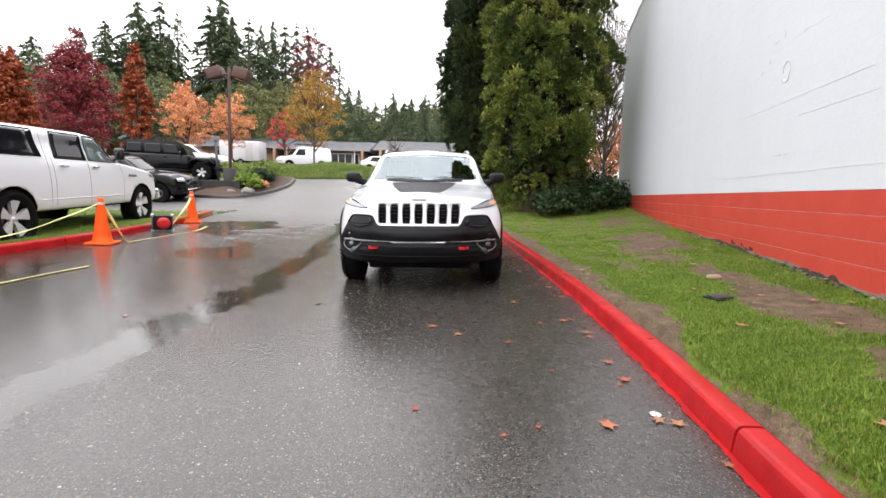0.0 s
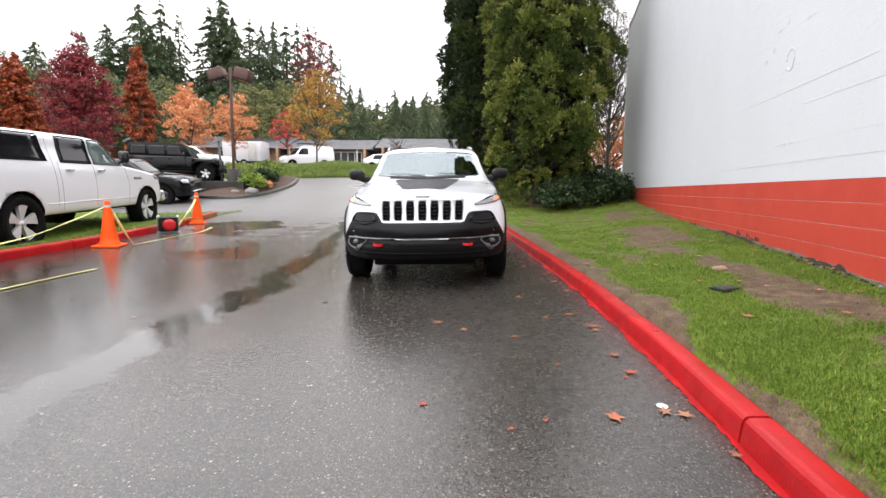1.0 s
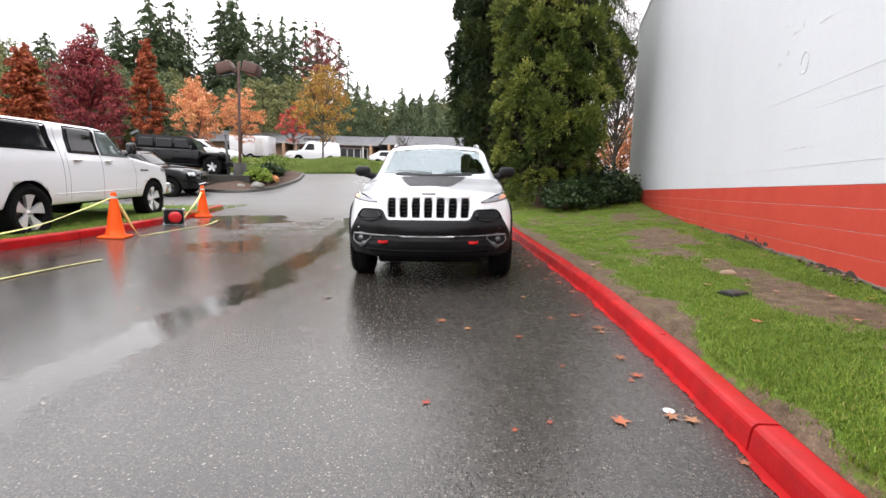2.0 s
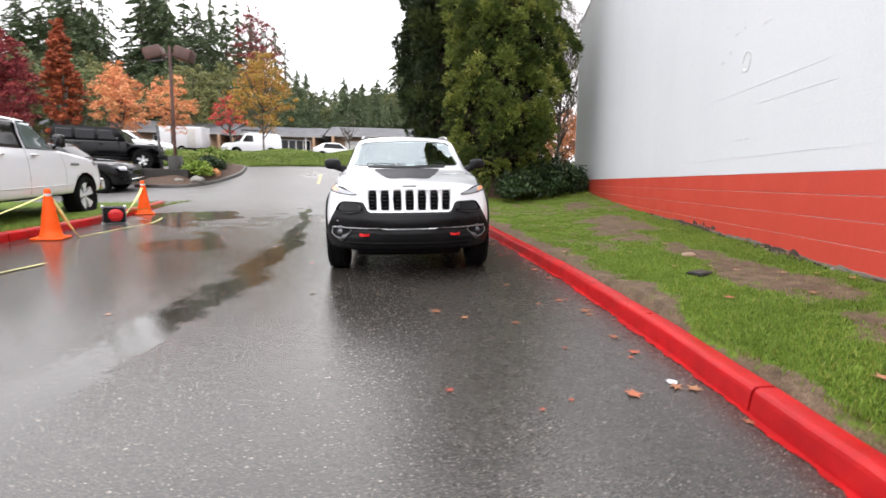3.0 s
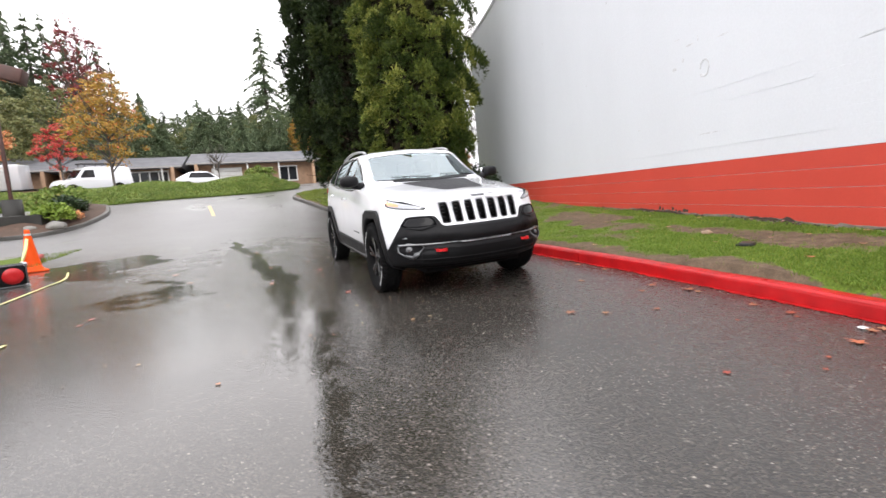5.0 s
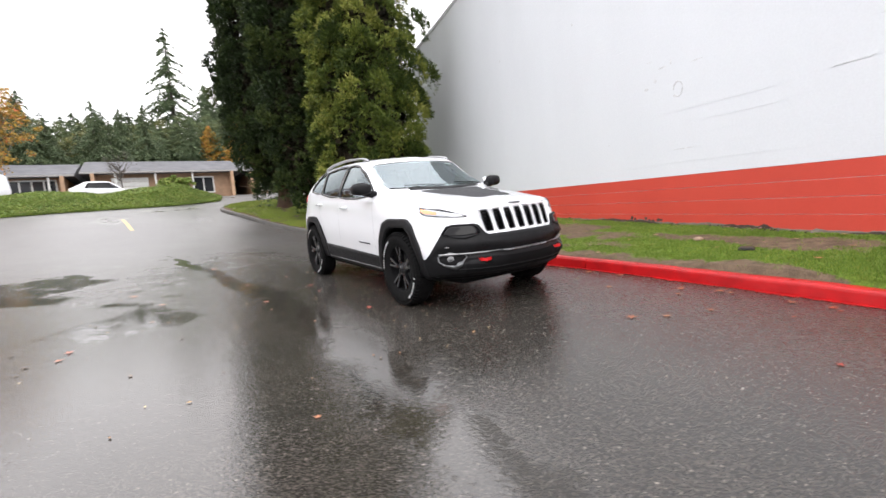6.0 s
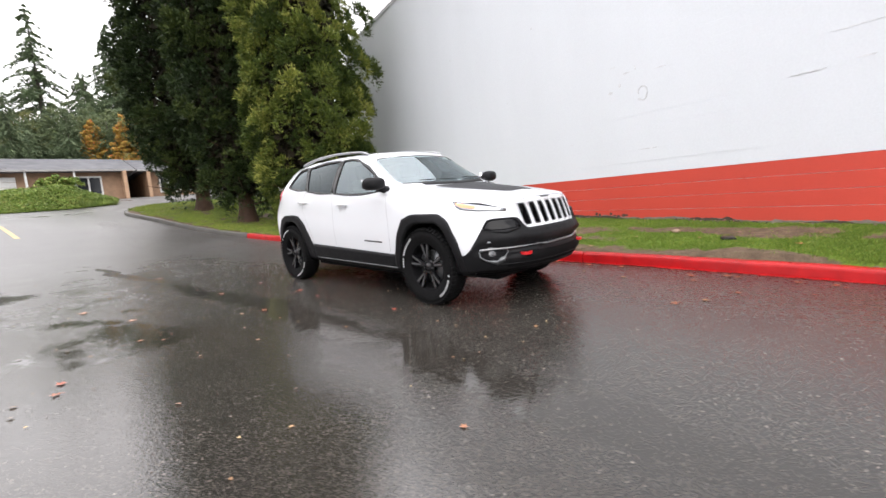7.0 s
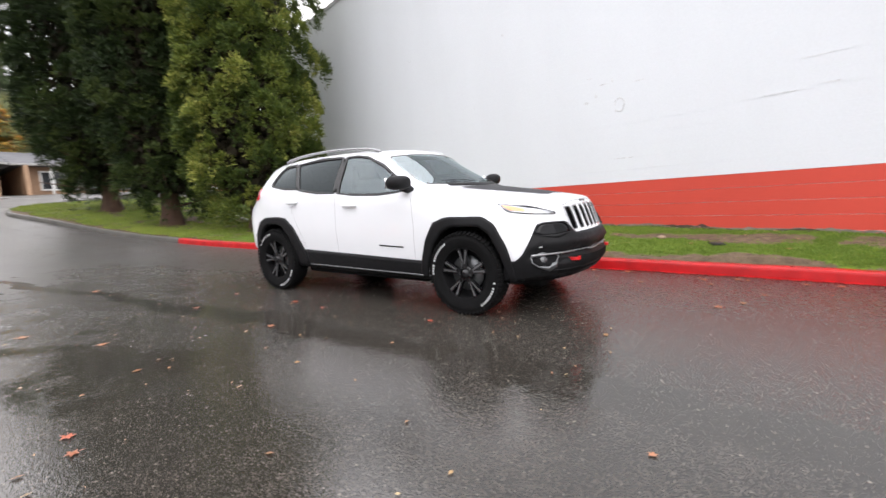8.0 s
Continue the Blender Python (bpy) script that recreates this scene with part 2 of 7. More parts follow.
def part(name, bm, material, parent, label="", smooth=True):
    ob = mesh_object(name, bm, material, smooth)
    ob.parent = parent
    if label:
        ob["label"] = label
    return ob


def arrays_object(name, verts, faces, material, smooth=False):
    me = bpy.data.meshes.new(name)
    me.from_pydata(verts, [], faces)
    me.materials.append(material)
    for p in me.polygons:
        p.use_smooth = smooth
    return new(name, me)


def quads_object(name, corners, material):
    """corners: (n, 4, 3) array of separate quads."""
    n = len(corners)
    me = bpy.data.meshes.new(name)
    me.vertices.add(4 * n)
    me.vertices.foreach_set("co", np.asarray(corners, dtype=np.float32).ravel())
    me.loops.add(4 * n)
    me.loops.foreach_set("vertex_index", np.arange(4 * n, dtype=np.int32))
    me.polygons.add(n)
    me.polygons.foreach_set("loop_start", np.arange(0, 4 * n, 4, dtype=np.int32))
    me.update(calc_edges=True)
    me.materials.append(material)
    return new(name, me)


def box(bm, size, at=(0, 0, 0), rot=None, bevel=0.0):
    """Adds a box, bevelled on request, centred at 'at'."""
    m = Matrix.Translation(at) @ (rot or Matrix()) @ Matrix.Diagonal((*size, 1))
    made = bmesh.ops.create_cube(bm, size=1.0, matrix=m)["verts"]
    if bevel:
        edges = list({e for v in made for e in v.link_edges})
        bmesh.ops.bevel(bm, geom=edges, offset=bevel, segments=2, profile=0.5, affect="EDGES")
    return bm


def tube(bm, a, b, r1, r2=None, sides=10):
    """A tapered closed cylinder from a to b."""
    a, b = Vector(a), Vector(b)
    d = b - a
    m = Matrix.Translation((a + b) / 2) @ d.to_track_quat("Z", "Y").to_matrix().to_4x4()
    bmesh.ops.create_cone(bm, cap_ends=True, segments=sides, radius1=r1, radius2=r1 if r2 is None else r2, depth=d.length, matrix=m)
    return bm


def sweep(bm, path, profile, closed_profile=True, up=(0, 0, 1)):
    """Sweeps a profile [(side, up)] along a path of points."""
    rings = []
    for i, p in enumerate(path):
        p = Vector(p)
        d = (Vector(path[min(i + 1, len(path) - 1)]) - Vector(path[max(i - 1, 0)])).normalized()
        side = d.cross(Vector(up)).normalized()
        u = side.cross(d).normalized()
        rings.append([bm.verts.new(p + side * a + u * b) for a, b in profile])
    n = len(profile)
    for r, s in zip(rings, rings[1:]):
        for i in range(n if closed_profile else n - 1):
            bm.faces.new((r[i], r[(i + 1) % n], s[(i + 1) % n], s[i]))
    if closed_profile:
        bm.faces.new(rings[0][::-1])
        bm.faces.new(rings[-1])
    bmesh.ops.recalc_face_normals(bm, faces=bm.faces)
    return bm


def spline(points, step):
    """Points of a smooth curve through the given ones, about a step apart."""
    pts = [Vector(p) for p in points]
    out = []
    for i in range(len(pts) - 1):
        p0, p1, p2, p3 = pts[max(i - 1, 0)], pts[i], pts[i + 1], pts[min(i + 2, len(pts) - 1)]
        n = max(1, round((p2 - p1).length / step))
        for j in range(n):
            t = j / n
            out.append(0.5 * (2 * p1 + (p2 - p0) * t + (2 * p0 - 5 * p1 + 4 * p2 - p3) * t * t + (3 * p1 - p0 - 3 * p2 + p3) * t ** 3))
    return out + [pts[-1]]


RISE = ([-900, 9, 14.5, 18, 20, 22, 26, 34, 40, 60, 120, 400, 900], [0, 0, 0.09, 0.33, 0.6, 0.9, 1.2, 1.75, 2.0, 2.7, 6, 14, 14])


def ground_z(x, y):
    """Height of the ground: a road that climbs away, with a gutter line along x = -1.8."""
    u = min(max(x + 1.8, -4.4), 12)
    across = -0.0474 - 0.004 * u + 0.026 * math.sqrt(u * u + 0.09)
    rise = sum(np.interp(y + d, *RISE) for d in (-1.6, -0.8, 0, 0.8, 1.6)) / 5
    return 0.056 * min(max(y, -40), 60) + across + float(rise)


def on_ground(x, y, up=0.0):
    return Vector((x, y, ground_z(x, y) + up))


SLOPE_X, SLOPE_Y = 0.022, 0.056
N_UP = Vector((-SLOPE_X, -SLOPE_Y, 1)).normalized()
AXIS_Y = Vector((0, 1, SLOPE_Y)).normalized()
AXIS_X = AXIS_Y.cross(N_UP)
ROAD = Matrix((AXIS_X, AXIS_Y, N_UP)).transposed().to_4x4()


def slope_pose(x, y, heading, up=0.0):
    """Stands a thing on the ground at x, y, its own y axis turned by heading degrees, leaning with the slope."""
    e = 0.5
    gx = (ground_z(x + e, y) - ground_z(x - e, y)) / (2 * e)
    gy = (ground_z(x, y + e) - ground_z(x, y - e)) / (2 * e)
    n = Vector((-gx, -gy, 1)).normalized()
    f = Matrix.Rotation(radians(heading), 3, "Z") @ Vector((0, 1, 0))
    f = (f - n * f.dot(n)).normalized()
    m = Matrix((f.cross(n), f, n)).transposed().to_4x4()
    m.translation = on_ground(x, y, up)
    return m

# ---- ground, kerbs, lawns ----
def grid_lines(breaks):
    out = []
    for a, b, n in breaks:
        out += list(np.linspace(a, b, n, endpoint=False))
    return out + [breaks[-1][1]]


CHANNEL = ([-6, 0, 2.3, 3, 4, 5.5, 7, 8.5, 10.3, 13.2, 15], [-2.1, -2.0, -1.92, -1.88, -1.79, -1.78, -1.82, -1.98, -2.22, -2.70, -3.1], [0.20, 0.22, 0.20, 0.22, 0.24, 0.25, 0.22, 0.17, 0.13, 0.09, 0.05])


def standing_water(x, y):
    """How surely water stands at x, y: 1 in the channel and the hollows, 0 on the drained road."""
    x = x + 0.05 * np.sin(2.3 * y + 0.6) + 0.03 * np.sin(6.1 * y)
    mid, half = np.interp(y, CHANNEL[0], CHANNEL[1]), np.interp(y, CHANNEL[0], CHANNEL[2])
    field = np.clip(0.5 + 0.42 * (half - np.abs(x - mid)) / half, 0, 0.9) * np.clip((15 - y) / 3, 0, 1)
    x, y = x + 0.40 * np.sin(1.9 * y + 0.9 * x) + 0.16 * np.sin(4.7 * y - 2.0 * x), y + 0.35 * np.sin(2.4 * x + 1.0) + 0.2 * np.sin(5.3 * x + 1.3 * y)
    for cx, cy, dx, dy, long, wide, deep in ((-4.5, 9.9, -0.38, 0.92, 2.2, 0.75, 0.74), (-3.4, 6.9, -0.30, 0.95, 1.3, 0.55, 0.66), (-2.75, 8.9, 0.25, 0.97, 0.9, 0.25, 0.55), (-4.5, 5.5, 0.2, 0.98, 0.8, 0.35, 0.46), (-2.6, 13.0, 0.8, 0.6, 1.3, 0.25, 0.48), (-4.6, 3.6, 0.0, 1.0, 0.9, 0.3, 0.44)):
        u, v = (x - cx) * dx + (y - cy) * dy, (x - cx) * dy - (y - cy) * dx
        field = np.maximum(field, deep * np.exp(-((u / long) ** 2 + (v / wide) ** 2) ** 2))
    return field


def make_ground():
    xs = grid_lines([(-600, -60, 12), (-60, -12, 24), (-12, -6.4, 14), (-6.4, 1.6, 134), (1.6, 6, 14), (6, 60, 27), (60, 600, 12)])
    ys = grid_lines([(-400, -20, 12), (-20, 0, 20), (0, 15, 190), (15, 40, 63), (40, 120, 40), (120, 900, 20)])
    rise = [ground_z(-1.8, y) for y in ys]
    tilt = [ground_z(x, 0) - ground_z(-1.8, 0) for x in xs]
    verts = [(x, y, r + t) for y, r in zip(ys, rise) for x, t in zip(xs, tilt)]
    w = len(xs)
    faces = [(j * w + i, j * w + i + 1, (j + 1) * w + i + 1, (j + 1) * w + i) for j in range(len(ys) - 1) for i in range(w - 1)]
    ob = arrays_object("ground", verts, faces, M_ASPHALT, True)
    gx, gy = np.meshgrid(np.array(xs), np.array(ys))
    ob.data.attributes.new("standing_water", "FLOAT", "POINT").data.foreach_set("value", standing_water(gx, gy).ravel().astype(np.float32))
    return tagged(ob, "wet dark asphalt road with standing water", "ground", kind="structure")


make_ground()

KERB_RIGHT = spline([(1.15, -14, 0), (1.26, -5, 0), (1.35, 0, 0), (1.44, 1.35, 0), (1.50, 2.1, 0), (1.55, 3.05, 0), (1.57, 4.8, 0), (1.49, 7.2, 0), (1.34, 10.5, 0), (1.06, 14.5, 0), (0.58, 18, 0), (0.10, 20.6, 0), (-0.22, 22.2, 0), (-0.30, 23.3, 0), (0.05, 24.6, 0), (1.2, 26.4, 0), (4, 28.6, 0), (10, 31, 0), (26, 35, 0)], 0.3)
KERB_LEFT = spline([(-5.55, -12, 0), (-5.48, -2, 0), (-5.40, 4, 0), (-5.38, 6.6, 0), (-5.48, 8.4, 0), (-5.75, 10.4, 0), (-5.94, 11.6, 0), (-6.02, 12.0, 0)], 0.3)
KERB_H, KERB_W = 0.125, 0.135
KERB_Y = [p.y for p in KERB_RIGHT if p.y < 22]
KERB_X = [p.x for p in KERB_RIGHT if p.y < 22]


def kerb_x(y):
    """Where the foot of the kerb along the tree lawn runs at y."""
    return float(np.interp(y, KERB_Y, KERB_X))



def make_kerb(name, line, side, label, material, first=0.0, last=1.0, piece=3.0, rough=0.004, parent=None):
    """A rounded kerb whose foot runs along the line; side +1 puts its body to the right of the way."""
    n = len(line)
    pts = line[int(first * n):max(2, int(last * n) + 1)]
    top = tagged(new(name), label, "kerb", kind="structure")
    prof = [(0, -0.15), (0.002, 0.02), (0.008, 0.088), (0.013, 0.106), (0.024, KERB_H - 0.004), (0.040, KERB_H), (KERB_W - 0.025, KERB_H + 0.003), (KERB_W - 0.008, KERB_H - 0.004), (KERB_W, KERB_H - 0.02), (KERB_W, -0.15)]
    rng = random.Random(5)
    run, acc = [], 0.0
    for i, p in enumerate(pts):
        q = on_ground(p.x, p.y) + Vector((rng.uniform(-rough, rough), 0, rng.uniform(-rough, rough)))
        run.append(q)
        if i:
            acc += (p - pts[i - 1]).length
        if (acc > piece or i == len(pts) - 1) and len(run) > 1:
            bm = bmesh.new()
            d0, d1 = (run[1] - run[0]).normalized(), (run[-1] - run[-2]).normalized()
            ends = [run[0] + d0 * 0.006] + run[1:-1] + [run[-1] - d1 * 0.006]
            sweep(bm, ends, [(side * a, b) for a, b in prof])
            part("kerb_piece", bm, material, top, smooth=False)
            run, acc = [q], 0.0
    return top


total = len(KERB_RIGHT)
split = next(i for i, p in enumerate(KERB_RIGHT) if p.y > 14.5) / total
make_kerb("kerb_red", KERB_RIGHT, 1, "glossy red painted concrete kerb along the lawn", M_KERB_RED, 0.0, split)
make_kerb("kerb_grey", KERB_RIGHT, 1, "bare grey concrete kerb curving round the tree island", M_KERB_GREY, split, 1.0)

make_kerb("kerb_far", KERB_LEFT, -1, "red painted concrete kerb along the grass strip", M_KERB_RED)

WALL_AT, WALL_DIR = Vector((3.90, 5.0, 0)), Vector((0.243, 0.970, 0)).normalized()
WALL_OUT = Vector((-WALL_DIR.y, WALL_DIR.x, 0))
WALL_END = 13.3


def lawn_up(x, y):
    """Height of the tree lawn above the road."""
    d = (Vector((x, y, 0)) - WALL_AT).dot(WALL_OUT)
    near = min(max(1 - d / 2.2, 0), 1)
    return 0.135 + 0.17 * near + 0.03 * noise.noise((x * 0.9, y * 0.9, 3)) + 0.012 * noise.noise((x * 4, y * 4, 7))


def strip_mesh(name, rows, material, label, category="lawn"):
    """A sheet from rows of points that all have the same number."""
    w = len(rows[0])
    verts = [v for r in rows for v in r]
    faces = [(j * w + i, j * w + i + 1, (j + 1) * w + i + 1, (j + 1) * w + i) for j in range(len(rows) - 1) for i in range(w - 1)]
    ob = arrays_object(name, verts, faces, material, True)
    return tagged(ob, label, category, kind="structure")


def lawn_span(p):
    """Right edge of the lawn at the kerb point p: the wall's foot, or further off past its end."""
    s = (p.y - WALL_AT.y) / WALL_DIR.y
    if s < WALL_END + 0.6:
        return (WALL_AT + WALL_DIR * s).x + 0.08
    return 7.5 + (p.y - 18) * 1.2


def bareness(x, y):
    """How bare of grass the lawn is, 0 to 1: trodden along the kerb, and two worn belts before the wall."""
    k = x - kerb_x(y) - KERB_W
    strip = float(np.interp(y, (0, 2.0, 2.7, 3.4, 3.8, 6, 8, 9.5, 11.5), (0.02, 0.03, 0.05, 0.16, 0.21, 0.19, 0.27, 0.25, 0.05)))
    bare = 0.55 + 0.45 * (strip - k) / max(strip, 0.1)
    for cx, cy, dx, dy, long, wide in ((3.45, 7.1, 0.30, 0.954, 2.2, 0.50), (2.92, 3.7, 0.16, 0.987, 1.35, 0.32), (2.55, 1.6, 0.2, 0.98, 1.0, 0.35), (4.3, 10.6, 0.3, 0.954, 1.2, 0.5)):
        u, v = (x - cx) * dx + (y - cy) * dy, (x - cx) * dy - (y - cy) * dx
        bare = max(bare, 0.92 - 0.50 * ((u / long) ** 2 + (v / wide) ** 2))
    under = sum(math.exp(-(((x - a) ** 2 + (y - b) ** 2) / 1.7)) for a, b in ((3.35, 14.6), (2.3, 17.75), (1.95, 21.4)))
    rough = 0.30 * noise.noise((x * 1.1, y * 1.1, 2.0)) + 0.42 * noise.noise((x * 3.1, y * 3.1, 5.0)) + 0.22 * noise.noise((x * 8, y * 8, 8.0))
    thin = 0.20 + 0.20 * min(1, max(0, (y - 5) / 4))
    return min(1, max(0, max(bare, thin, 0.1 + 0.5 * under) + rough))


def mark_bare(ob, test):
    att = ob.data.attributes.new("bare_soil", "FLOAT", "POINT")
    att.data.foreach_set("value", [test(v.co.x, v.co.y) for v in ob.data.vertices])


def make_right_lawn():
    rows = []
    fine = [p for p in spline(KERB_RIGHT, 0.12) if p.y < 27]
    for p in fine:
        a, b = p.x + KERB_W - 0.02, max(lawn_span(p), p.x + 0.5)
        row = []
        for i in range(40):
            x = a + (b - a) * i / 39
            up = lawn_up(x, p.y) if i else KERB_H - 0.03
            row.append((x, p.y, ground_z(x, p.y) + up))
        rows.append(row)
    mark_bare(strip_mesh("lawn", rows, M_SOIL, "patchy wet lawn with bare brown soil by the wall"), bareness)


def make_left_lawn():
    rows = []
    for p in [q for q in KERB_LEFT if q.y < 12.5]:
        row = []
        for i in range(14):
            x = p.x - KERB_W + 0.02 - 9.0 * (i / 13) ** 1.5
            up = KERB_H - 0.03 if i == 0 else 0.05 + 0.08 / (1 + (2.2 * (p.x - x)) ** 2) + 0.02 * noise.noise((x, p.y, 1))
            row.append((x, p.y, ground_z(x, p.y) + up))
        rows.append(row)
    strip_mesh("grass_strip", rows, M_SOIL, "wet green grass strip under the parked pickup")


def make_overspray():
    """Red paint that ran over onto the asphalt at the kerb's foot."""
    rows = []
    for p in spline([q for q in KERB_RIGHT if q.y < 12 and q.y > -3], 0.03):
        w = 0.016 + 0.085 * max(0, noise.noise((p.y * 2.2, 1, 0)) + 0.25) + 0.03 * noise.noise((p.y * 13, 4, 0))
        rows.append([tuple(on_ground(p.x + 0.01, p.y, 0.005)), tuple(on_ground(p.x - max(w, 0.004), p.y, 0.004))])
    strip_mesh("paint_overspray", rows, M_KERB_RED, "red paint overspray along the kerb's foot", "road marking")


make_overspray()

make_right_lawn()
make_left_lawn()


def grass_blades(name, count, pick, label, seed, size=0.05, bare=True, material=M_GRASS):
    """Tufts of blades as one sheet of separate narrow quads."""
    rng = np.random.default_rng(seed)
    out = []
    while len(out) < count:
        x, y, z = pick(rng)
        if bare and rng.random() < 0.985 and bareness(x, y) > 0.50 + 0.09 * rng.normal():
            continue
        for _ in range(3):
            a = rng.uniform(0, 6.283)
            h, w = size * rng.uniform(0.5, 1.25) * (1.9 if rng.random() < 0.04 else 1.0), 0.002 + 0.0025 * rng.random()
            px, py = x + rng.normal(0, 0.02), y + rng.normal(0, 0.02)
            lx, ly = rng.normal(0, 0.5) * h, rng.normal(0, 0.5) * h
            dx, dy = math.cos(a) * w, math.sin(a) * w
            out.append(((px - dx, py - dy, z - 0.01), (px + dx, py + dy, z - 0.01), (px + dx * 0.3 + lx, py + dy * 0.3 + ly, z + h), (px - dx * 0.3 + lx, py - dy * 0.3 + ly, z + h)))
    return tagged(quads_object(name, np.array(out), material), label, "grass", kind="stuff")


def pick_right(rng):
    while True:
        y = 0.6 + 15 * rng.random() ** 1.6
        a = kerb_x(y) + KERB_W
        x = a + (lawn_span(Vector((a, y, 0))) - a) * rng.random()
        return x, y, ground_z(x, y) + lawn_up(x, y)


def pick_left(rng):
    y = 3 + 9.4 * rng.random()
    p = min(KERB_LEFT[:60], key=lambda q: abs(q.y - y))
    x = p.x - KERB_W - 4.5 * rng.random() ** 1.5
    return x, y, ground_z(x, y) + 0.05 + 0.08 / (1 + (2.2 * (p.x - x)) ** 2)


grass_blades("grass", 190000, pick_right, "short wet green grass with bare patches", 3, 0.0145)

def pick_island(rng):
    while True:
        y = 13.5 + 12.5 * rng.random()
        p = min(KERB_RIGHT, key=lambda q: abs(q.y - y))
        x = p.x + KERB_W + 5.5 * rng.random() ** 1.3
        if y < 26.5 and x < lawn_span(p) - 0.1:
            return x, y, ground_z(x, y) + lawn_up(x, y)


grass_blades("grass", 84000, pick_island, "short yellow-green grass of the tree island", 6, 0.05, True, M_GRASS_PALE)
grass_blades("grass", 16000, pick_left, "short wet green grass under the pickup", 4, 0.035, False)


# ---- the painted block wall ----
def block_paint(name, color, amount):
    k = Mat(name, color, 0.55)
    c = k.ramp(k.noise(0.7, 5, stretch=(1, 1, 0.35)), [(0.3, tuple(v * (1 - amount) for v in color)), (0.7, color)])
    k.set("Base Color", k.mix(0.3, c, k.ramp(k.noise(38, 4), [(0.3, tuple(v * 0.86 for v in color)), (0.7, color)])))
    k.set("Roughness", k.math("MULTIPLY_ADD", k.noise(3, 3), 0.3, 0.32))
    k.set("Specular IOR Level", 0.28)
    k.bump(k.math("ADD", k.noise(55, 5), k.math("MULTIPLY", k.noise(11, 4), 1.2)), 0.25, 0.008)
    return k.m


M_WALL_WHITE = block_paint("white_block_paint", (0.705, 0.725, 0.76), 0.07)
M_WALL_RED = block_paint("red_block_paint", (0.60, 0.072, 0.048), 0.18)
COURSE, WALL_LEAN = 0.2, 0.036


def wall_point(s, z, out=0.0):
    """A point of the wall: s metres along it, z up, out of its face towards the road."""
    p = WALL_AT + WALL_DIR * s + WALL_OUT * out
    return Vector((p.x, p.y, z + WALL_LEAN * s))


def make_wall():
    """Courses of painted blocks with raked joints, one slab a course, before a solid backing."""
    top = tagged(new("wall_east"), "tall painted block wall, white above a red band", "wall", kind="structure")
    bm = bmesh.new()
    lo, hi, s0, s1 = -0.6, 7.55, -16.0, WALL_END
    ring = [wall_point(s0, lo, -0.006), wall_point(s1, lo, -0.006), wall_point(s1, lo, -12), wall_point(s0, lo, -12)]
    low = [bm.verts.new(p) for p in ring]
    high = [bm.verts.new(p + Vector((0, 0, hi - lo))) for p in ring]
    for i in range(4):
        bm.faces.new((low[i], low[(i + 1) % 4], high[(i + 1) % 4], high[i]))
    bm.faces.new(high)
    part("wall_core", bm, M_WALL_WHITE, top, smooth=False)
    z = RED_TOP - 8 * COURSE
    i = 0
    while z < hi - 0.02:
        bm = bmesh.new()
        red = z < RED_TOP - 0.05
        g = 0.0016 if red else 0.00015
        rng = random.Random(i)
        off = rng.uniform(-0.0005, 0.0005) if red else 0.0
        n, dip, ledge = 40, 0.0055 if red else 0.0011, 0.006 if red else 0.003
        face = []
        for zz, o in ((z + g, off - dip), (z + g + 0.002, off), (z + COURSE - g - ledge, off), (z + COURSE - g, off - dip)):
            face.append([bm.verts.new(wall_point(s0 + (s1 - s0) * j / n, zz, o + 0.0015 * noise.noise((j * 0.9, zz, 1)))) for j in range(n + 1)])
        for r, q in zip(face, face[1:]):
            for j in range(n):
                bm.faces.new((r[j], r[j + 1], q[j + 1], q[j]))
        part("block_course", bm, M_WALL_RED if red else M_WALL_WHITE, top, smooth=False)
        z += COURSE
        i += 1
    # coping at the roofline
    bm = bmesh.new()
    sweep(bm, [wall_point(s0, hi, 0), wall_point(s1, hi, 0)], [(-0.02, 0.0), (-0.02, 0.12), (0.3, 0.12), (0.3, 0.0)])
    part("coping", bm, varied("coping_metal", (0.45, 0.46, 0.48), 0.4, 0.2), top, "grey metal roof edge", smooth=False)
    return top


RED_TOP = 1.43
make_wall()

# ---- trees and shrubs ----
def unit(v):
    return v / np.maximum(np.linalg.norm(v, axis=-1, keepdims=True), 1e-6)


def leaf_quads(rng, centres, outward, size, droop=0.0, narrow=0.55, spread=0.8):
    """Diamond leaves at the centres, facing more or less outward."""
    n = len(centres)
    nrm = unit(outward + rng.normal(0, spread, (n, 3)))
    ref = rng.normal(0, 1, (n, 3))
    ref[:, 2] -= droop
    u = unit(np.cross(nrm, unit(ref)))
    v = unit(np.cross(nrm, u))
    s = size * rng.uniform(0.6, 1.4, (n, 1))
    u, v = u * s * narrow, v * s
    return np.stack([centres - v, centres + u, centres + v * 1.1, centres - u], 1)


def clumps(rng, spots, radius, each, size, flat=0.6, axis=None, **kw):
    """Leaves in clumps round the spots; axis: a point that every clump faces away from."""
    n = len(spots)
    c = np.repeat(spots, each, 0)
    off = unit(rng.normal(0, 1, (n * each, 3))) * rng.random((n * each, 1)) ** 0.45 * np.repeat(np.broadcast_to(radius, (n,)), each)[:, None]
    off[:, 2] *= flat
    out = unit(off) + 0.35 * np.array([0, 0, 1.0])
    return leaf_quads(rng, c + off, out, size, **kw)


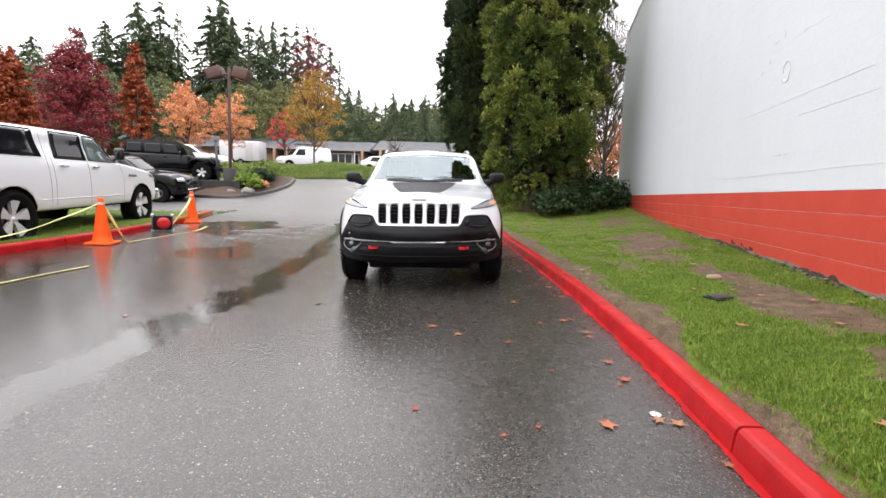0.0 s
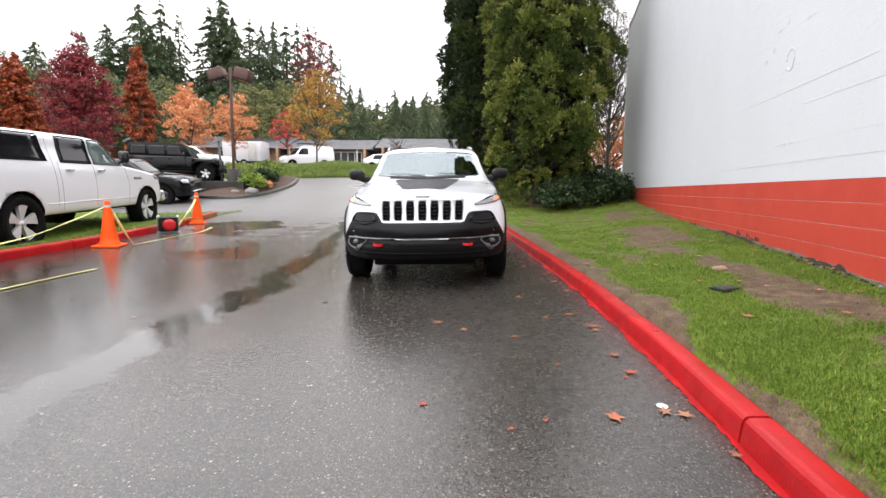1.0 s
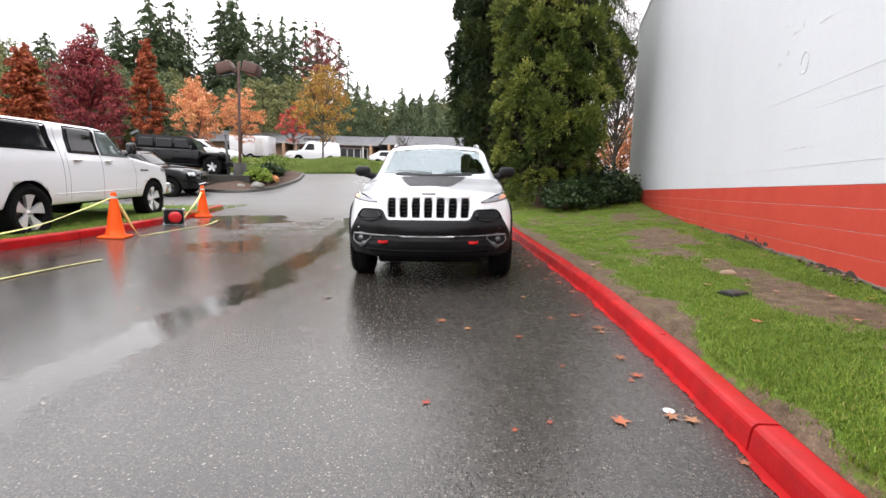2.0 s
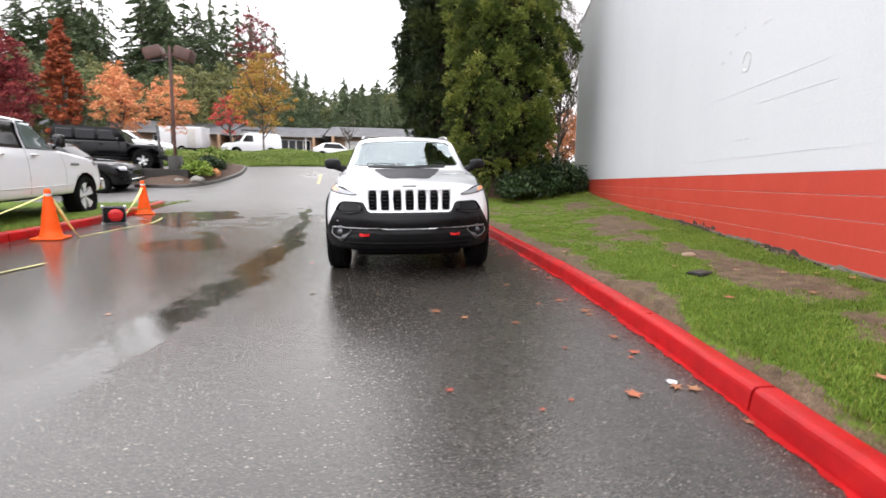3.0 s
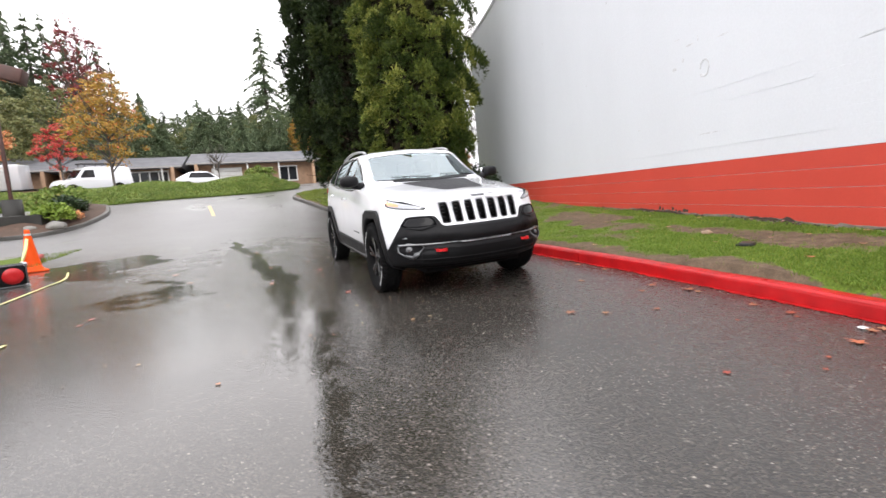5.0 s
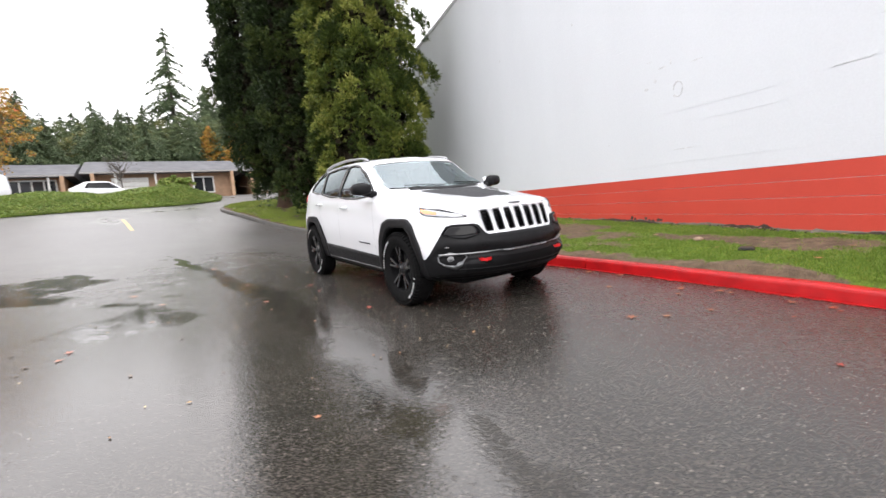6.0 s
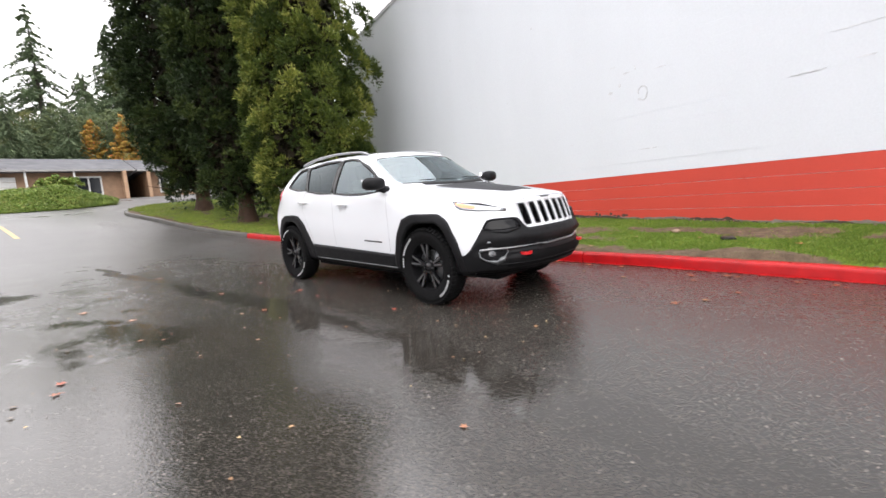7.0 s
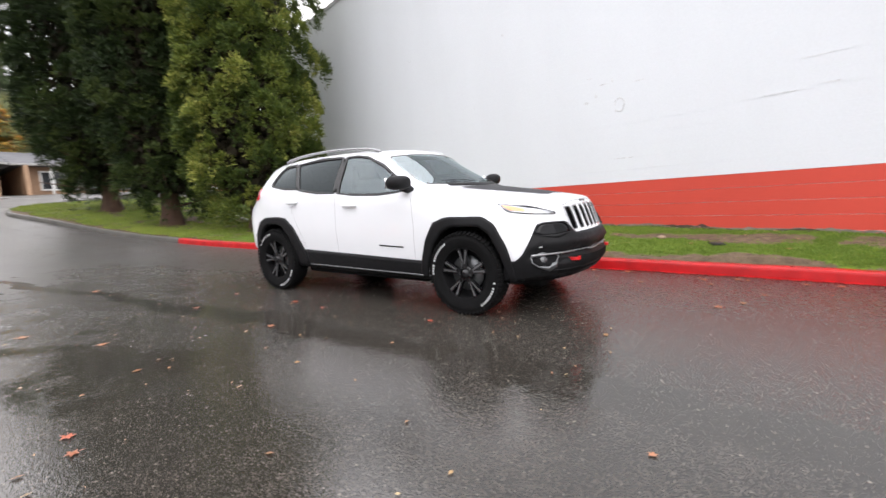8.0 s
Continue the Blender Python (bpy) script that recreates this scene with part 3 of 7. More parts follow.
def trunk_mesh(height, r0, r1, lean=(0, 0), limbs=(), sides=9, flare=1.5):
    """A tapered trunk with root flare, and limbs as (height, angle, length, rise, radius)."""
    bm = bmesh.new()
    path = [(-0.3, flare), (0.05, flare * 0.85), (0.35, 1.0)] + [(t, None) for t in (0.9, 0.3 * height, 0.6 * height, height)]
    rings = []
    for z, f in path:
        t = max(0, min(1, z / height))
        r = (r0 + (r1 - r0) * t) * (f or 1.0)
        rings.append([bm.verts.new((lean[0] * t + r * math.cos(a) * (1 + 0.12 * math.sin(3 * a + z)), lean[1] * t + r * math.sin(a), z)) for a in [6.2832 * i / sides for i in range(sides)]])
    for p, q in zip(rings, rings[1:]):
        for i in range(sides):
            bm.faces.new((p[i], p[(i + 1) % sides], q[(i + 1) % sides], q[i]))
    for z, a, length, rise, r in limbs:
        t = z / height
        p = Vector((lean[0] * t, lean[1] * t, z))
        q = p + Vector((math.cos(a) * length * 0.5, math.sin(a) * length * 0.5, rise * 0.4))
        e = p + Vector((math.cos(a) * length, math.sin(a) * length, rise))
        tube(bm, p, q, r, r * 0.7, 6)
        tube(bm, q, e, r * 0.7, r * 0.25, 6)
    return bm


def tree(name, at, crown_quads, crown_mat, bark, trunk_bm, label, category="tree", group=""):
    top = tagged(new(name), label, category, group)
    top.matrix_world = Matrix.Translation(at)
    part("trunk", trunk_bm, bark, top)
    crown = quads_object("crown", crown_quads, crown_mat)
    crown.parent = top
    return top


def cedar(at, height, radius, seed, mat, label, low=1.0, leaf=0.04, gap=0.8, tufts=60, each=14, top_taper=0.5, skirt=0.55, trunk=0.26):
    """A dense columnar cedar: upswept bushy lobes of feathery tufts on a column, with deep gaps between the lobes."""
    rng = np.random.default_rng(seed)
    lobes = []
    h = low
    while h < height - 0.2:
        t = (h - low) / (height - low)
        r = radius * min(1, skirt + 3.6 * t) * (1 - t ** 3.2) ** top_taper
        n = max(3, int(2 * np.pi * r / gap))
        turn = rng.uniform(0, 6.283)
        for i in range(n):
            a = turn + 2 * np.pi * (i + rng.uniform(-0.42, 0.42)) / n
            wave = 1 + 0.05 * np.sin(3 * a + seed + 0.9 * h) + 0.06 * np.sin(7 * a - 1.7 * h)
            big = rng.random() ** 1.4
            d = r * wave * rng.uniform(0.60, 0.80 + 0.13 * big)
            lobes.append((np.cos(a) * d, np.sin(a) * d, h + rng.uniform(-0.3, 0.3), gap * (0.26 + 0.36 * big), rng.random()))
        h += gap * 0.62
    lobes = np.array(lobes)
    c, size = lobes[:, :3], lobes[:, 3]
    out = unit(c * np.array([1, 1, 0]))
    count = np.maximum(14, (tufts * (size / (0.5 * gap)) ** 2).astype(int))
    o, cc, sz, tone = (np.repeat(v, count, 0) for v in (out, c, size, lobes[:, 4]))
    m = len(o)
    d = unit(o * 0.75 + np.array([0, 0, 0.50]) + rng.normal(0, 0.62, (m, 3)))
    spot = cc + d * sz[:, None] * np.array([0.95, 0.95, 1.25]) * rng.uniform(0.66, 1.22, (m, 1))
    # each tuft is a small fan of narrow sprays that point up and out and droop at the tips
    k = m * each
    dd, ss = np.repeat(d, each, 0), np.repeat(spot, each, 0)
    way = unit(dd * 0.9 + np.array([0, 0, 0.30]) + rng.normal(0, 0.45, (k, 3)))
    long = leaf * rng.uniform(0.8, 2.1, (k, 1))
    wide = unit(np.cross(way, unit(dd + rng.normal(0, 0.5, (k, 3))))) * leaf * rng.uniform(0.30, 0.50, (k, 1))
    root = ss + way * 0.02 + rng.normal(0, 0.03, (k, 3))
    mid = root + way * long
    quads = np.stack([root, mid + wide, root + way * long * 2.0 - np.array([0, 0, 0.012]), mid - wide], 1)
    # dead twigs behind the green shell; near-black puts the gaps' shade into colour
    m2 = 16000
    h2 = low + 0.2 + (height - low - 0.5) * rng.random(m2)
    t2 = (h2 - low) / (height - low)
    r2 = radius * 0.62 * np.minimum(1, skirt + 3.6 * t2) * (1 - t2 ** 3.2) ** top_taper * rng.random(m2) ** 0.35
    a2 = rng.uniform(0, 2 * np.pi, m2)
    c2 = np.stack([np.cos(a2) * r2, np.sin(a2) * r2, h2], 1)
    limbs = [(low * 0.62 + 0.25 * i, 2.4 * i + seed, radius * 0.75, 0.35, 0.03) for i in range(9)]
    top = tree("cedar_tree", at, quads, mat, M_BARK, trunk_mesh(height * 0.8, trunk, 0.05, limbs=limbs), label, "tree", "columnar cedars by the wall")
    shade = np.clip(np.repeat(0.75 * tone + 0.25 * rng.random(m), each) + rng.normal(0, 0.12, k), 0, 1)
    crown = next(o for o in top.children if o.name.startswith("crown"))
    crown.data.attributes.new("spray_tone", "FLOAT", "FACE").data.foreach_set("value", shade.astype(np.float32))
    inner = quads_object("dead_foliage", leaf_quads(rng, c2, c2 * np.array([1, 1, 0]), 0.13), M_SHADE_TWIGS)
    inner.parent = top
    return top


cedar(on_ground(3.22, 14.6, 0.2), 14.5, 1.93, 11, M_CEDAR, "dense columnar cedar with yellow-green sprays", low=0.55, gap=0.66, tufts=58, each=15, leaf=0.034, skirt=0.62)
cedar(on_ground(2.30, 17.75, 0.2), 16.5, 1.85, 12, M_CEDAR_DARK, "tall dark green columnar cedar with a reddish trunk", low=0.7, gap=0.70, tufts=42, leaf=0.043, skirt=0.50)
cedar(on_ground(2.12, 21.6, 0.2), 17.0, 2.45, 13, M_CEDAR_DARK, "tall dark green cedar at the island's corner", low=0.65, gap=0.74, tufts=42, leaf=0.046, skirt=0.42)


def shrub(at, size, seed, mat, label, n=60, each=46, leaf=0.05, name="shrub"):
    rng = np.random.default_rng(seed)
    d = unit(rng.normal(0, 1, (n, 3)))
    d[:, 2] = np.abs(d[:, 2])
    spots = d * np.array(size) * rng.uniform(0.6, 1.0, (n, 1)) * np.array([1, 1, 0.85]) + np.array([0, 0, 0.12 * size[2]])
    bm = bmesh.new()
    for i in range(6):
        a = i * 1.05
        tube(bm, (0, 0, -0.05), (math.cos(a) * size[0] * 0.5, math.sin(a) * size[1] * 0.5, size[2] * 0.6), 0.018, 0.006, 5)
    top = tagged(new(name), label, "shrub")
    top.matrix_world = Matrix.Translation(at)
    part("stems", bm, M_BARK, top)
    crown = quads_object("foliage", clumps(rng, spots, 0.28 * max(size[2], 0.5), each, leaf), mat)
    crown.parent = top
    return top


for sx, sy, w, h, s in ((4.35, 14.0, 0.80, 1.25, 1), (5.15, 14.5, 0.8, 1.35, 2), (5.85, 15.2, 0.7, 1.2, 3), (4.7, 15.4, 0.8, 1.5, 4), (3.55, 13.35, 0.7, 0.95, 5)):
    shrub(on_ground(sx, sy, 0.2), (w, 0.7, h), 20 + s, M_SHRUB, "dark evergreen shrub under the cedar beside the wall", 70, 50, 0.045)


def fir_quads(rng, height, radius, levels, thin=1.0, needle=0.34, droop=0.35):
    """Whorls of drooping boughs; each bough is a spray of short flat pieces."""
    out = []
    bough = []
    for i in range(int(levels * 1.8)):
        t = (i + rng.random()) / int(levels * 1.8)
        z = height * (0.08 + 0.92 * t)
        reach = 1.5 * radius * (1 - t) ** 0.78 * min(1, 0.35 + 2.2 * t) + 0.12
        for a in rng.uniform(0, 6.283, max(2, int(thin * (4 + 4 * (1 - t))))):
            bough.append((z, a, reach * rng.uniform(0.4, 1.12)))
    for z, a, r in bough:
        n = max(8, int(r * 38))
        s = rng.random(n) ** 0.7
        side = rng.normal(0, 0.17, n) * r * (1.1 - s)
        c = np.stack([np.cos(a) * r * s - np.sin(a) * side, np.sin(a) * r * s + np.cos(a) * side, z - droop * r * s * s + 0.16 * r * (1 - s) + rng.normal(0, 0.08, n)], 1)
        out.append(c)
    c = np.concatenate(out)
    return leaf_quads(rng, c, np.tile([0, 0, 1.0], (len(c), 1)), needle, spread=0.6, narrow=0.42)


def fir(at, height, radius, seed, levels=34, thin=1.0, label="tall dark green fir in the wood"):
    rng = np.random.default_rng(seed)
    q = fir_quads(rng, height, radius, levels, thin, 0.010 * height ** 0.8 + 0.05)
    return tree("fir_tree", at, q, M_FIR_HAZY, M_BARK_GREY, trunk_mesh(height * 0.97, 0.018 * height, 0.03, sides=7), label, "tree", "firs behind the building")


def broadleaf(at, height, spread, seed, mat, label, n=130, each=30, leaf=0.13, base=0.3, squash=1.0, name="autumn_tree", bare=0.0, group="", limb=0.011, narrow=0.55):
    """A trunk that forks into limbs, with leaves in clumps at their ends."""
    rng = np.random.default_rng(seed)
    d = unit(rng.normal(0, 1, (n, 3)))
    rad = rng.random((n, 1)) ** 0.45
    z0, zr = height * (base + (1 - base) * 0.5), height * (1 - base) * 0.5
    spots = d * rad * np.array([spread, spread, zr]) * (1 + 0.12 * np.clip(rng.normal(0, 1, (n, 1)), -1, 1))
    taper = 1 - squash * 0.5 * np.clip(spots[:, 2:3] / zr, -0.4, 1)
    spots[:, :2] *= taper
    spots[:, 2] += z0
    limbs = [(height * rng.uniform(base * 0.8, 0.62), rng.uniform(0, 6.283), spread * rng.uniform(0.5, 0.95), height * rng.uniform(0.08, 0.26) * (1 + bare * 0.3), limb * height) for _ in range(10 + int(14 * bare))]
    q = clumps(rng, spots, rng.uniform(0.09, 0.2, n) * spread + 0.07, each, leaf, narrow=narrow)
    return tree(name, at, q, mat, M_BARK_GREY, trunk_mesh(height * 0.86, max(0.010, 1.5 * limb) * height, 0.02, limbs=limbs, sides=7), label, "tree", group)

# ---- the distance: woods, building, planting ----
def ray_place(px, dist):
    """Plan position dist metres away from the first eye, px of the way across its view (-1 to 1)."""
    a = math.atan(px * math.tan(radians(45.15)))
    return 0.246 + dist * math.sin(a), 0.08 + dist * math.cos(a)


def far_at(px, dist, up=0.0):
    x, y = ray_place(px, dist)
    return on_ground(x, y, up)


# firs as (x, y, height, spread)
FIRS_WEST = [(-44.4, 43.1, 12.3, 3.0), (-45.6, 47.6, 12.2, 2.6), (-39.0, 42.8, 12.1, 3.0), (-43.9, 54.4, 16.6, 1.7), (-39.6, 52.7, 16.7, 2.3), (-36.0, 50.4, 14.7, 2.6), (-36.9, 54.6, 19.6, 3.0), (-35.0, 53.5, 16.9, 2.6), (-37.3, 59.2, 21.8, 2.2), (-34.4, 56.2, 16.5, 2.4), (-34.6, 58.5, 19.9, 1.6), (-30.4, 58.5, 20.7, 2.6), (-30.2, 60.9, 23.1, 3.0), (-28.1, 59.7, 19.8, 2.6), (-29.6, 67.8, 22.5, 2.4), (-28.8, 70.3, 22.4, 2.4), (-28.0, 72.8, 23.9, 2.2)]
FIRS_NORTH = [(-24.8, 69.7, 22.5, 2.4), (-25.2, 75.9, 24.9, 1.9), (-22.9, 74.6, 23.8, 2.0), (-20.8, 73.1, 21.4, 1.7), (-20.0, 77.5, 22.1, 1.8), (-19.5, 81.7, 20.7, 1.6), (-21.2, 97.8, 16.9, 2.6), (-18.5, 94.2, 18.2, 2.2), (-18.8, 106.4, 16.9, 2.8), (-17.6, 110.6, 18.7, 2.8), (-14.1, 103.1, 16.7, 2.8), (-13.1, 111.3, 19.0, 2.6), (-10.6, 107.5, 17.6, 2.6), (-8.8, 111.7, 19.5, 2.8), (-6.3, 109.9, 18.7, 2.6), (-4.2, 108.0, 19.2, 2.8), (-2.5, 104.7, 17.9, 2.8)]
FIRS_EAST = [(-0.4, 100.7, 16.6, 2.6), (1.4, 72.1, 23.5, 2.5), (5.7, 75.2, 17.1, 2.4), (6.7, 71.1, 13.8, 2.6), (6.8, 65.0, 11.5, 2.6), (-10.7, 91.5, 14.4, 2.6), (-7.9, 85.7, 14.1, 3.0), (-4.9, 89.8, 15.4, 3.0), (-2.3, 85.8, 14.3, 2.8), (8.0, 67.6, 21.2, 2.6), (4.4, 62.2, 13.7, 2.2), (8.5, 63.5, 18.4, 2.6), (-60, 40, 14, 3), (-66, 30, 15, 3.4), (-70, 18, 14, 3.4)]
young = random.Random(44)
FIRS_EAST += [(0.246 + d * math.sin(a), 0.08 + d * math.cos(a), h, 1.7) for a, d, h in ((radians(-19 + 1.35 * i) + young.uniform(-0.01, 0.01), young.uniform(51, 60), young.uniform(7.2, 10.2)) for i in range(24))]
FIRS = [(x, y, h, r * (1.7 if h > 14 else 1.3)) for x, y, h, r in FIRS_WEST + FIRS_NORTH + FIRS_EAST]
KINDS = {6: (1.0, 34), 12: (1.0, 38), 10: (0.55, 26), 35: (0.75, 30), 27: (1.1, 30), 19: (0.7, 30)}
fir_models = {i: fir(on_ground(FIRS[i][0], FIRS[i][1], -0.5), FIRS[i][2], FIRS[i][3], 40 + i, levels, thin) for i, (thin, levels) in KINDS.items()}
for i, (x, y, h, r) in enumerate(FIRS):
    if i in KINDS:
        continue
    pick = 27 if h < 14 else (10 if r < 2.95 else (6, 12, 19)[i % 3] if r > 3.3 else 19)
    src = fir_models[pick]
    twin = copy_thing(src, pose(*on_ground(x, y, -0.5), 0, 0, 67 * i))
    k, w = h / FIRS[pick][2], r / FIRS[pick][3]
    for c in twin.children:
        c.matrix_basis = Matrix.Diagonal((w, w, k, 1))


def woods_band():
    """The undergrowth and smaller trees of the wood behind the building."""
    for seed, (px, dist, h, spread, mat, label) in enumerate([
        (-0.80, 50, 8.5, 3.4, M_OLIVE, "olive-brown broadleaf tree at the wood's edge"), (-0.62, 54, 9, 3.6, M_OLIVE, "olive-green broadleaf tree at the wood's edge"),
        (-0.43, 52, 9.5, 3.6, M_OLIVE, "olive-green broadleaf tree behind the building"), (-0.36, 54, 10, 3.8, M_OLIVE, "olive-yellow broadleaf tree behind the building"),
        (-0.22, 60, 9, 3.6, M_OLIVE, "olive-yellow broadleaf tree behind the building"), (-0.165, 66, 9, 3.8, M_WOODS, "dark green tree behind the building"),
        (-0.115, 64, 8.5, 3.8, M_OLIVE, "olive broadleaf tree behind the building"), (-0.06, 62, 8.5, 3.8, M_WOODS, "dark green tree behind the building"),
        (-0.02, 60, 9, 3.6, M_OLIVE, "olive broadleaf tree behind the building"), (0.03, 58, 9.5, 4, M_WOODS, "dark green tree behind the building"),
        (0.08, 56, 9, 3.6, M_WOODS, "dark green tree behind the building"), (0.15, 52, 9, 3.4, M_OLIVE, "olive broadleaf tree beyond the cedars"),
        (0.055, 54, 7.5, 1.3, M_GOLD, "narrow golden autumn tree"), (0.10, 52, 7.5, 1.5, M_GOLD, "narrow golden-orange autumn tree"), (-0.5, 60, 9, 3.6, M_WOODS, "dark green tree at the wood's edge"), (-0.9, 46, 8, 3.4, M_WOODS, "dark green tree at the wood's edge"), (-0.7, 50, 9, 3.6, M_WOODS, "dark green tree at the wood's edge"), (-1.05, 44, 9, 4, M_OLIVE, "olive broadleaf tree beyond the lot"), (-1.25, 42, 9, 4, M_WOODS, "dark green tree beyond the lot")]):
        broadleaf(far_at(px, dist, -0.2), h, spread, 300 + seed, mat, label, n=240, each=64, leaf=0.085, base=0.10, squash=0.5, name="woodland_tree", group="woodland edge")


woods_band()
M_SCARLET = leaf_mat("scarlet_leaves", [(0.0, (0.35, 0.03, 0.04)), (0.6, (0.55, 0.07, 0.06)), (1.0, (0.60, 0.20, 0.09))])

# autumn trees in the lots
broadleaf(Vector((-16.5, 24.3, 2.2)), 7.4, 0.74, 71, M_RUST, "narrow columnar tree with rust-red leaves", n=420, each=70, leaf=0.05, base=0.14, squash=1.15)
broadleaf(Vector((-16.5, 17.3, 1.5)), 5.2, 0.80, 72, M_RUST, "narrow columnar tree with rust-red leaves and a pointed top", n=380, each=60, leaf=0.06, base=0.10, squash=1.1)
broadleaf(Vector((-21.4, 26.3, 2.9)), 7.6, 2.0, 73, M_MAROON, "broad maple with deep maroon leaves", n=420, each=70, leaf=0.06, base=0.14, squash=1.1)
broadleaf(Vector((-19.2, 33.5, 3.6)), 6.3, 1.9, 74, M_ORANGE, "maple with bright orange leaves", n=230, each=50, leaf=0.065, base=0.25, squash=1.2)
broadleaf(Vector((-17.0, 35.9, 3.8)), 6.1, 1.7, 75, M_ORANGE, "thin maple with pinkish orange leaves", n=150, each=40, leaf=0.065, base=0.32, squash=0.6)
broadleaf(Vector((-10.0, 34.6, 3.4)), 8.2, 2.3, 76, M_GOLD, "thin golden tree with some red leaves", n=230, each=32, leaf=0.07, base=0.28, squash=0.9, bare=0.9, limb=0.006)
broadleaf(Vector((-14.2, 40.0, 3.9)), 5.6, 1.6, 77, M_SCARLET, "small scarlet-leaved tree before the building", n=70, each=30, leaf=0.07, base=0.4, squash=0.6)
broadleaf(Vector((-17.6, 59.3, 5.5)), 18.6, 3.0, 78, M_MAROON, "tall bare tree with a few red leaves", n=200, each=24, leaf=0.10, base=0.4, squash=0.6, bare=2.0, limb=0.005)
broadleaf(Vector((-4.3, 39.8, 4.2)), 3.9, 1.2, 79, M_BARK_GREY, "small bare tree before the building", n=14, each=5, leaf=0.2, base=0.45, bare=1.4, limb=0.007, narrow=0.05)
broadleaf(Vector((9.1, 25.2, 2.4)), 10.6, 3.0, 80, M_BARK_GREY, "bare grey tree beyond the wall's end", n=420, each=26, leaf=0.32, base=0.10, bare=5.0, squash=0.3, limb=0.003, narrow=0.03)
broadleaf(Vector((11.9, 32, 3.1)), 4.6, 2.2, 81, M_ORANGE, "orange-leaved tree beyond the wall's end", n=150, each=36, leaf=0.10, base=0.1, squash=0.3)


def bank(name, outline, height, seed, label):
    """A low mounded bed of ground cover: an earth mound and leaves over it."""
    rng = np.random.default_rng(seed)
    left, right = outline
    rows, spots = [], []
    n, m = 40, 10
    for i in range(n + 1):
        a, b = left(i / n), right(i / n)
        row = []
        for j in range(m + 1):
            u = j / m
            x, y = a[0] + (b[0] - a[0]) * u, a[1] + (b[1] - a[1]) * u
            e = min(1, 3.2 * min(u, 1 - u)) * min(1, 6 * min(i / n, 1 - i / n) + 0.15)
            row.append((x, y, ground_z(x, y) + 0.03 + height * (1 + 0.5 * min(1, max(0, (i / n - 0.70) / 0.15))) * e * (0.75 + 0.35 * noise.noise((x * 0.5, y * 0.5, seed)))))
        rows.append(row)
    top = strip_mesh(name, rows, M_SOIL, label, "planting bed")
    arr = np.array(rows)
    k = 15000
    ii, jj = rng.random(k) * (n - 0.01), rng.random(k) * (m - 0.01)
    i0, j0 = ii.astype(int), jj.astype(int)
    fi, fj = (ii - i0)[:, None], (jj - j0)[:, None]
    p = (arr[i0, j0] * (1 - fi) + arr[i0 + 1, j0] * fi) * (1 - fj) + (arr[i0, j0 + 1] * (1 - fi) + arr[i0 + 1, j0 + 1] * fi) * fj
    tagged(quads_object("ground_cover", clumps(rng, p + [0, 0, 0.05], 0.17, 14, 0.032), M_HEDGE), "bright green low ground cover on the bank", "planting", kind="stuff")
    return top


def lerp2(pts):
    def at(t):
        f = t * (len(pts) - 1)
        i = min(int(f), len(pts) - 2)
        return tuple(pts[i][k] + (pts[i + 1][k] - pts[i][k]) * (f - i) for k in (0, 1))
    return at


bank("planting_bank", (lerp2([(-17, 21.5), (-12, 23.6), (-8.0, 25.2), (-5.6, 26.6), (-2.3, 28.9), (0.6, 30.6)]), lerp2([(-18, 25), (-13, 28), (-9, 31), (-6, 32.5), (-2.5, 33.4), (0.9, 32.2)])), 0.78, 5, "long low bank of green ground cover beside the street")
shrub(on_ground(-1.4, 31.6, 0.95), (0.9, 0.7, 0.7), 61, M_HEDGE, "rounded green shrub on the bank", 60, 44, 0.06)

M_ROOF = varied("weathered_grey_shingles", (0.125, 0.125, 0.132), 0.75, 0.35, 1.2, 30, 0.4, Specular_IOR_Level=0.2)
M_BRICK = varied("tan_brick", (0.30, 0.19, 0.12), 0.8, 0.3, 2.0, 40, 0.3)
M_BRICK_TAN = varied("pale_tan_brick", (0.42, 0.27, 0.17), 0.8, 0.25, 2.0, 40, 0.3)
M_TRIM = varied("white_trim", (0.62, 0.62, 0.60), 0.5, 0.15)
M_FASCIA = varied("pale_grey_board", (0.30, 0.29, 0.28), 0.6, 0.25)
M_DARK = varied("dark_panel", (0.03, 0.03, 0.032), 0.35, 0.3)
M_PANE = Mat("window_pane", (0.02, 0.022, 0.025), 0.08).m


